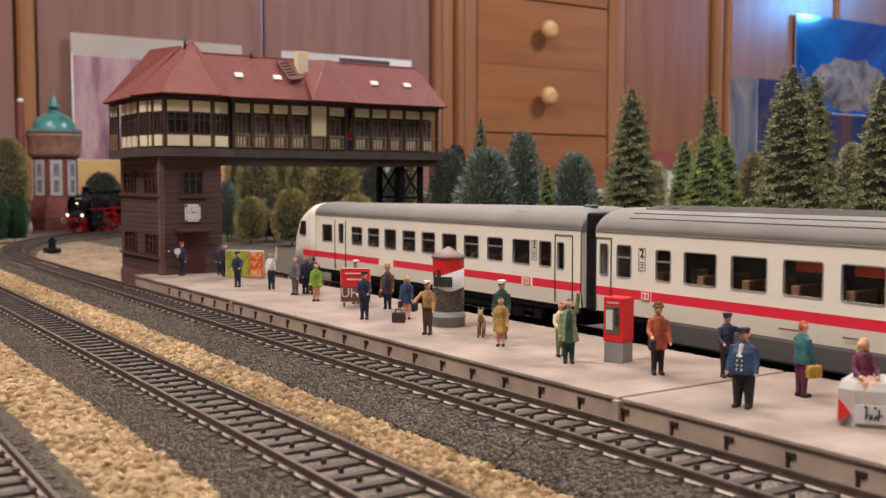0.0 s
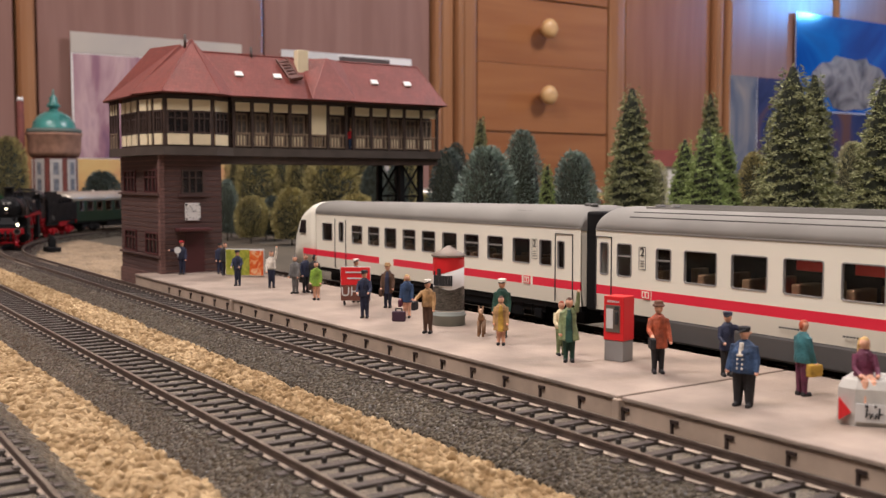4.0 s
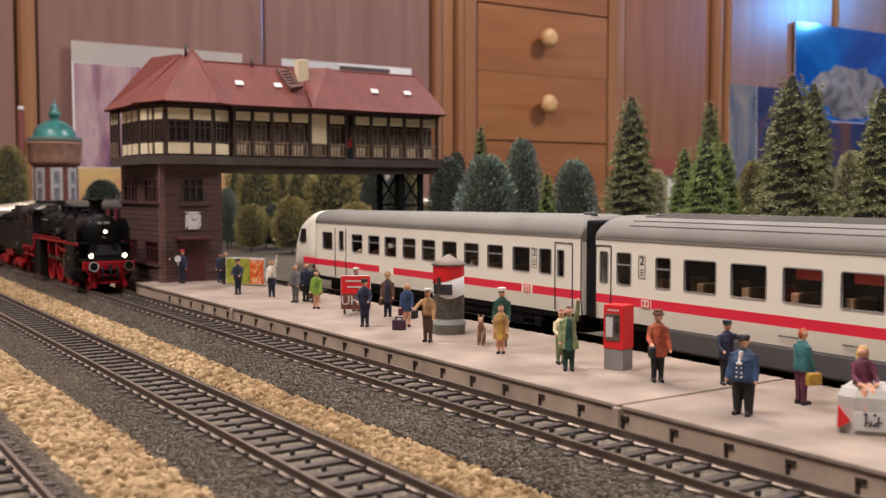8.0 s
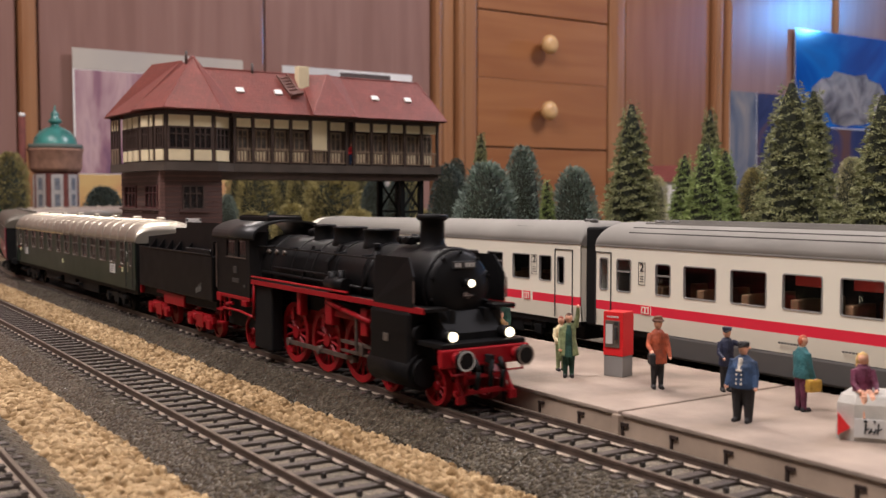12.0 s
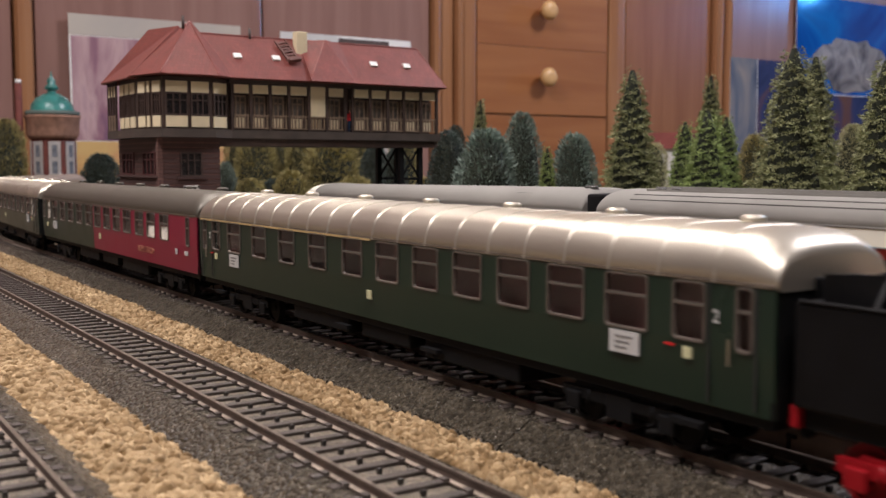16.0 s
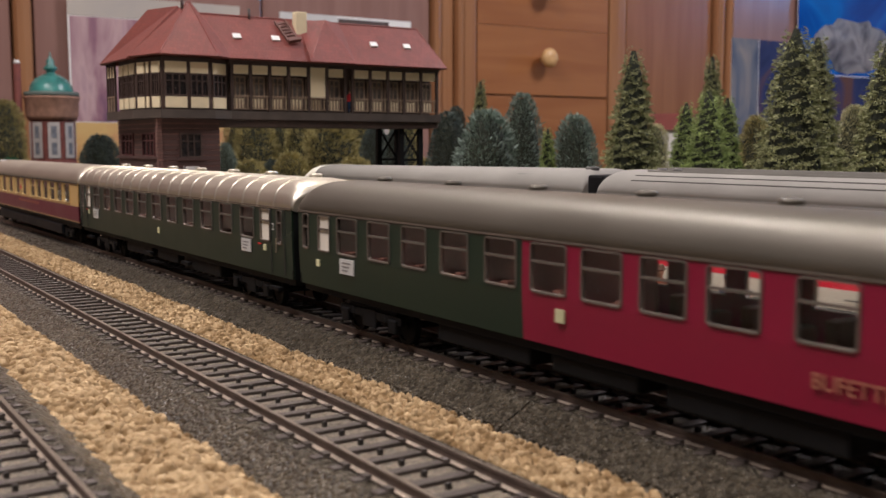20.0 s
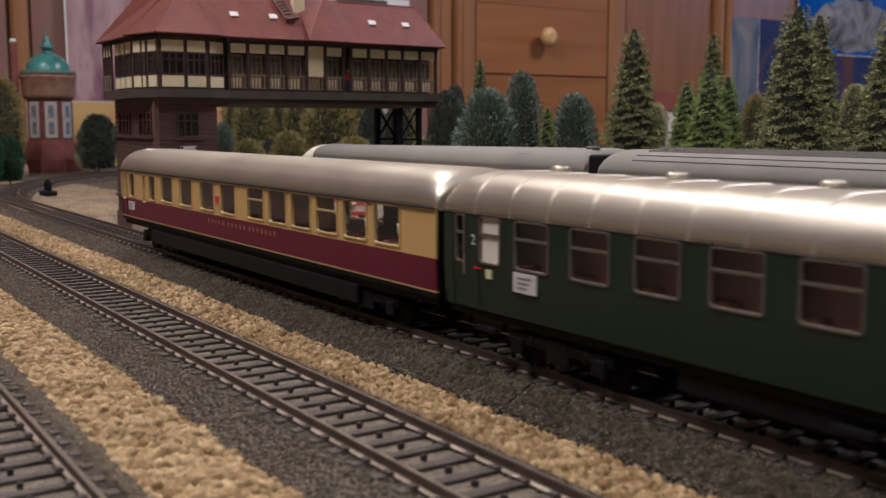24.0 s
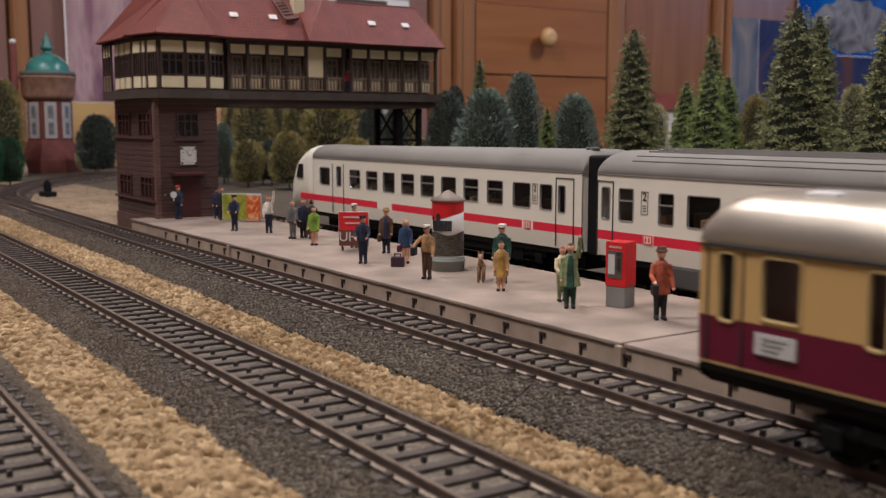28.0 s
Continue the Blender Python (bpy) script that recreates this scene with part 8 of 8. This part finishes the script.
    if buttons:
        for k in range(4):
            for w in (-0.00045, 0.00045):
                n0 = len(bm.faces)
                bmesh.ops.create_icosphere(bm, subdivisions=1, radius=0.00022 * s, matrix=Matrix.Translation((0.00200 * s * wide, w * s * wide, chest - drop - (0.0026 + 0.0011 * k) * s)))
                bm.faces.ensure_lookup_table()
                for f in bm.faces[n0:]:
                    f.material_index = 5
    ob = part("figurine", moulded(bm, 0.00024 * s), [C[k] for k in keys])
    ob.matrix_basis = pose(x, y, z, 0, 0, facing)
    return tagged(ob, label, "figurine", "painted figurines of the station")


TO = -40
figurine("figurine of a station master in navy with red cap", -0.5770, 0.0370, 0.0195, TO, "navy", "navy", "red", 0.46, cap="cap", right=(0.5, 0.45))
disc = thing("signal_disc", "small white signal disc on a short stick", "signal disc", pose(-0.5745, 0.0335, PT + 0.0118, 0, 0, 50))
part("disc", one_tube((0, -0.0002, 0.0026), (0, 0.0002, 0.0026), 0.0019, n=16), M["plate"], disc)
part("stick", one_tube((0, 0, -0.0010), (0, 0, 0.0010), 0.0003, n=6), M["plate"], disc)
figurine("figurine in a dark blue suit beside the tower", -0.5690, 0.0570, 0.0180, TO + 30, "navy", "navy", "black", 0.46, cap="cap")
figurine("figurine in a black coat holding a poster board", -0.5580, 0.0560, 0.0190, TO, "black", "black", "hair", 0.40)
figurine("figurine of an officer in dark navy uniform", -0.4985, 0.0393, 0.0185, TO, "navy", "navy", "black", 0.46, cap="cap", left=(0.1, 0.25), right=(0.1, 0.25))
figurine("figurine in a white shirt waving one arm", -0.4790, 0.0496, 0.0190, TO + 20, "white", "navy", "hair", 0.52, left=(0.1, 0.93))
figurine("figurine of a man in a grey suit", -0.4480, 0.0482, 0.0185, TO - 20, "grey", "grey", "grey", 0.44)
figurine("figurine of a man in a dark coat with luggage", -0.4495, 0.0545, 0.0190, TO + 40, "navy", "black", "hair", 0.40, bag="black")
figurine("figurine of a man in a black overcoat", -0.4430, 0.0560, 0.0190, TO + 170, "black", "black", "black", 0.36)
figurine("figurine of a woman in a lime green coat", -0.4190, 0.0451, 0.0176, TO, "lime", "flesh", "hair", 0.36, bag="brown", flare=1.15)
figurine("figurine with a white cap behind the advertising board", -0.4010, 0.0560, 0.0195, TO, "brown", "black", "white", 0.44, cap="cap")
figurine("figurine of a porter in navy with folded arms", -0.3527, 0.0334, 0.0190, TO, "navy", "navy", "black", 0.46, cap="cap", left=(0.1, 0.28), right=(0.1, 0.28))
figurine("figurine of a man in a grey open coat and hat", -0.3758, 0.0576, 0.0190, TO, "brown", "navy", "tan", 0.34, cap="hat", shirt="navy", bag="brown", worn_open=True)
figurine("figurine of a blonde woman in a blue dress", -0.3434, 0.0474, 0.0175, TO, "blue", "flesh", "blond", 0.36, cap="long", bag="plum")
figurine("figurine of a photographer in tan shirt and brown trousers", -0.3046, 0.0324, 0.0192, TO - 10, "tan", "brown", "white", 0.50, cap="cap", right=(0.1, 0.42), bag="black")
figurine("figurine of an officer in green with a white cap", -0.2815, 0.0482, 0.0205, TO - 10, "green", "green", "white", 0.36, cap="cap")
figurine("figurine of a child in a yellow coat", -0.2690, 0.0384, 0.0165, TO, "tan", "flesh", "hair", 0.30, flare=1.3, shirt="yellow", worn_open=True)
figurine("figurine of a woman in a pale blouse and sage trousers", -0.2425, 0.0420, 0.0172, TO + 20, "cream", "sage", "orange", 0.50, left=(0.1, 0.3), right=(0.1, 0.3))
figurine("figurine of a man in a sage coat waving a hat", -0.2322, 0.0364, 0.0196, TO, "sage", "green", "hair", 0.34, left=(0.1, 0.92), shirt="green", flare=1.35, worn_open=True)
figurine("figurine of a man in a rust coat and dark hat", -0.2045, 0.0456, 0.0202, TO + 5, "orange", "black", "hair", 0.36, cap="hat", right=(0.1, 0.3), left=(0.15, 0.1), bag="black", flare=1.12)
figurine("figurine of a conductor in dark blue uniform", -0.1909, 0.0586, 0.0180, TO + 10, "navy", "black", "navy", 0.40, cap="cap", left=(0.3, 0.45), right=(0.1, 0.25))
figurine("figurine of a stout man in a blue jacket and cap", -0.1624, 0.0318, 0.0194, TO - 34, "blue", "black", "black", 0.43, wide=1.50, cap="cap", left=(0.2, 0.05), right=(0.15, 0.05), shirt="white", buttons=True)
figurine("figurine in a teal jacket with a yellow bag", -0.1625, 0.0539, 0.0195, TO + 120, "teal", "plum", "orange", 0.44, bag="yellow")
figurine("seated figurine of a blonde woman in dark dress reading", -0.1372, 0.0420, 0.0185, TO + 0, "plum", "flesh", "blond", cap="long", left=(0.05, 0.3), right=(0.05, 0.3), seated=True, z=PT + 0.0070)
figurine("figurine in red and blue on the bridge balcony", -0.5912, 0.1565, 0.0150, TO, "red", "blue", "hair", 0.50, z=UZ1)

dog = thing("model_dog", "brown model dog standing beside the officer", "dog", pose(-0.2895, 0.0452, PT, 0, 0, TO))
bm = bmesh.new()
skin(bm, [[(x, 0.0011 * w * math.cos(2 * math.pi * i / 10), z + 0.0015 * w * math.sin(2 * math.pi * i / 10)) for i in range(10)] for x, w, z in ((-0.0042, 0.6, 0.0056), (-0.0030, 0.95, 0.0056), (0.0, 0.9, 0.0058), (0.0026, 1.1, 0.0062), (0.0036, 0.7, 0.0072))])
part("body", bm, C["dog"], dog)
bm = bmesh.new()
skin(bm, [[(x, 0.0010 * w * math.cos(2 * math.pi * i / 10), z + 0.0011 * w * math.sin(2 * math.pi * i / 10)) for i in range(10)] for x, w, z in ((0.0026, 0.7, 0.0080), (0.0036, 1.0, 0.0090), (0.0048, 0.8, 0.0088), (0.0064, 0.45, 0.0082))])
for s in (-1, 1):
    tube(bm, (0.0034, s * 0.0006, 0.0096), (0.0032, s * 0.0008, 0.0110), 0.0005, 0.0001, n=6)
part("head", bm, C["dog"], dog)
for x in (-0.0034, 0.0028):
    for s in (-1, 1):
        part("leg", one_tube((x, s * 0.0008, 0.0054), (x + 0.0003, s * 0.0008, 0.0), 0.0006, 0.0004, 8), C["dog"], dog)
part("tail", one_tube((-0.0042, 0, 0.0062), (-0.0064, 0, 0.0040), 0.0004, 0.0002, 6), C["dog"], dog)

motions()
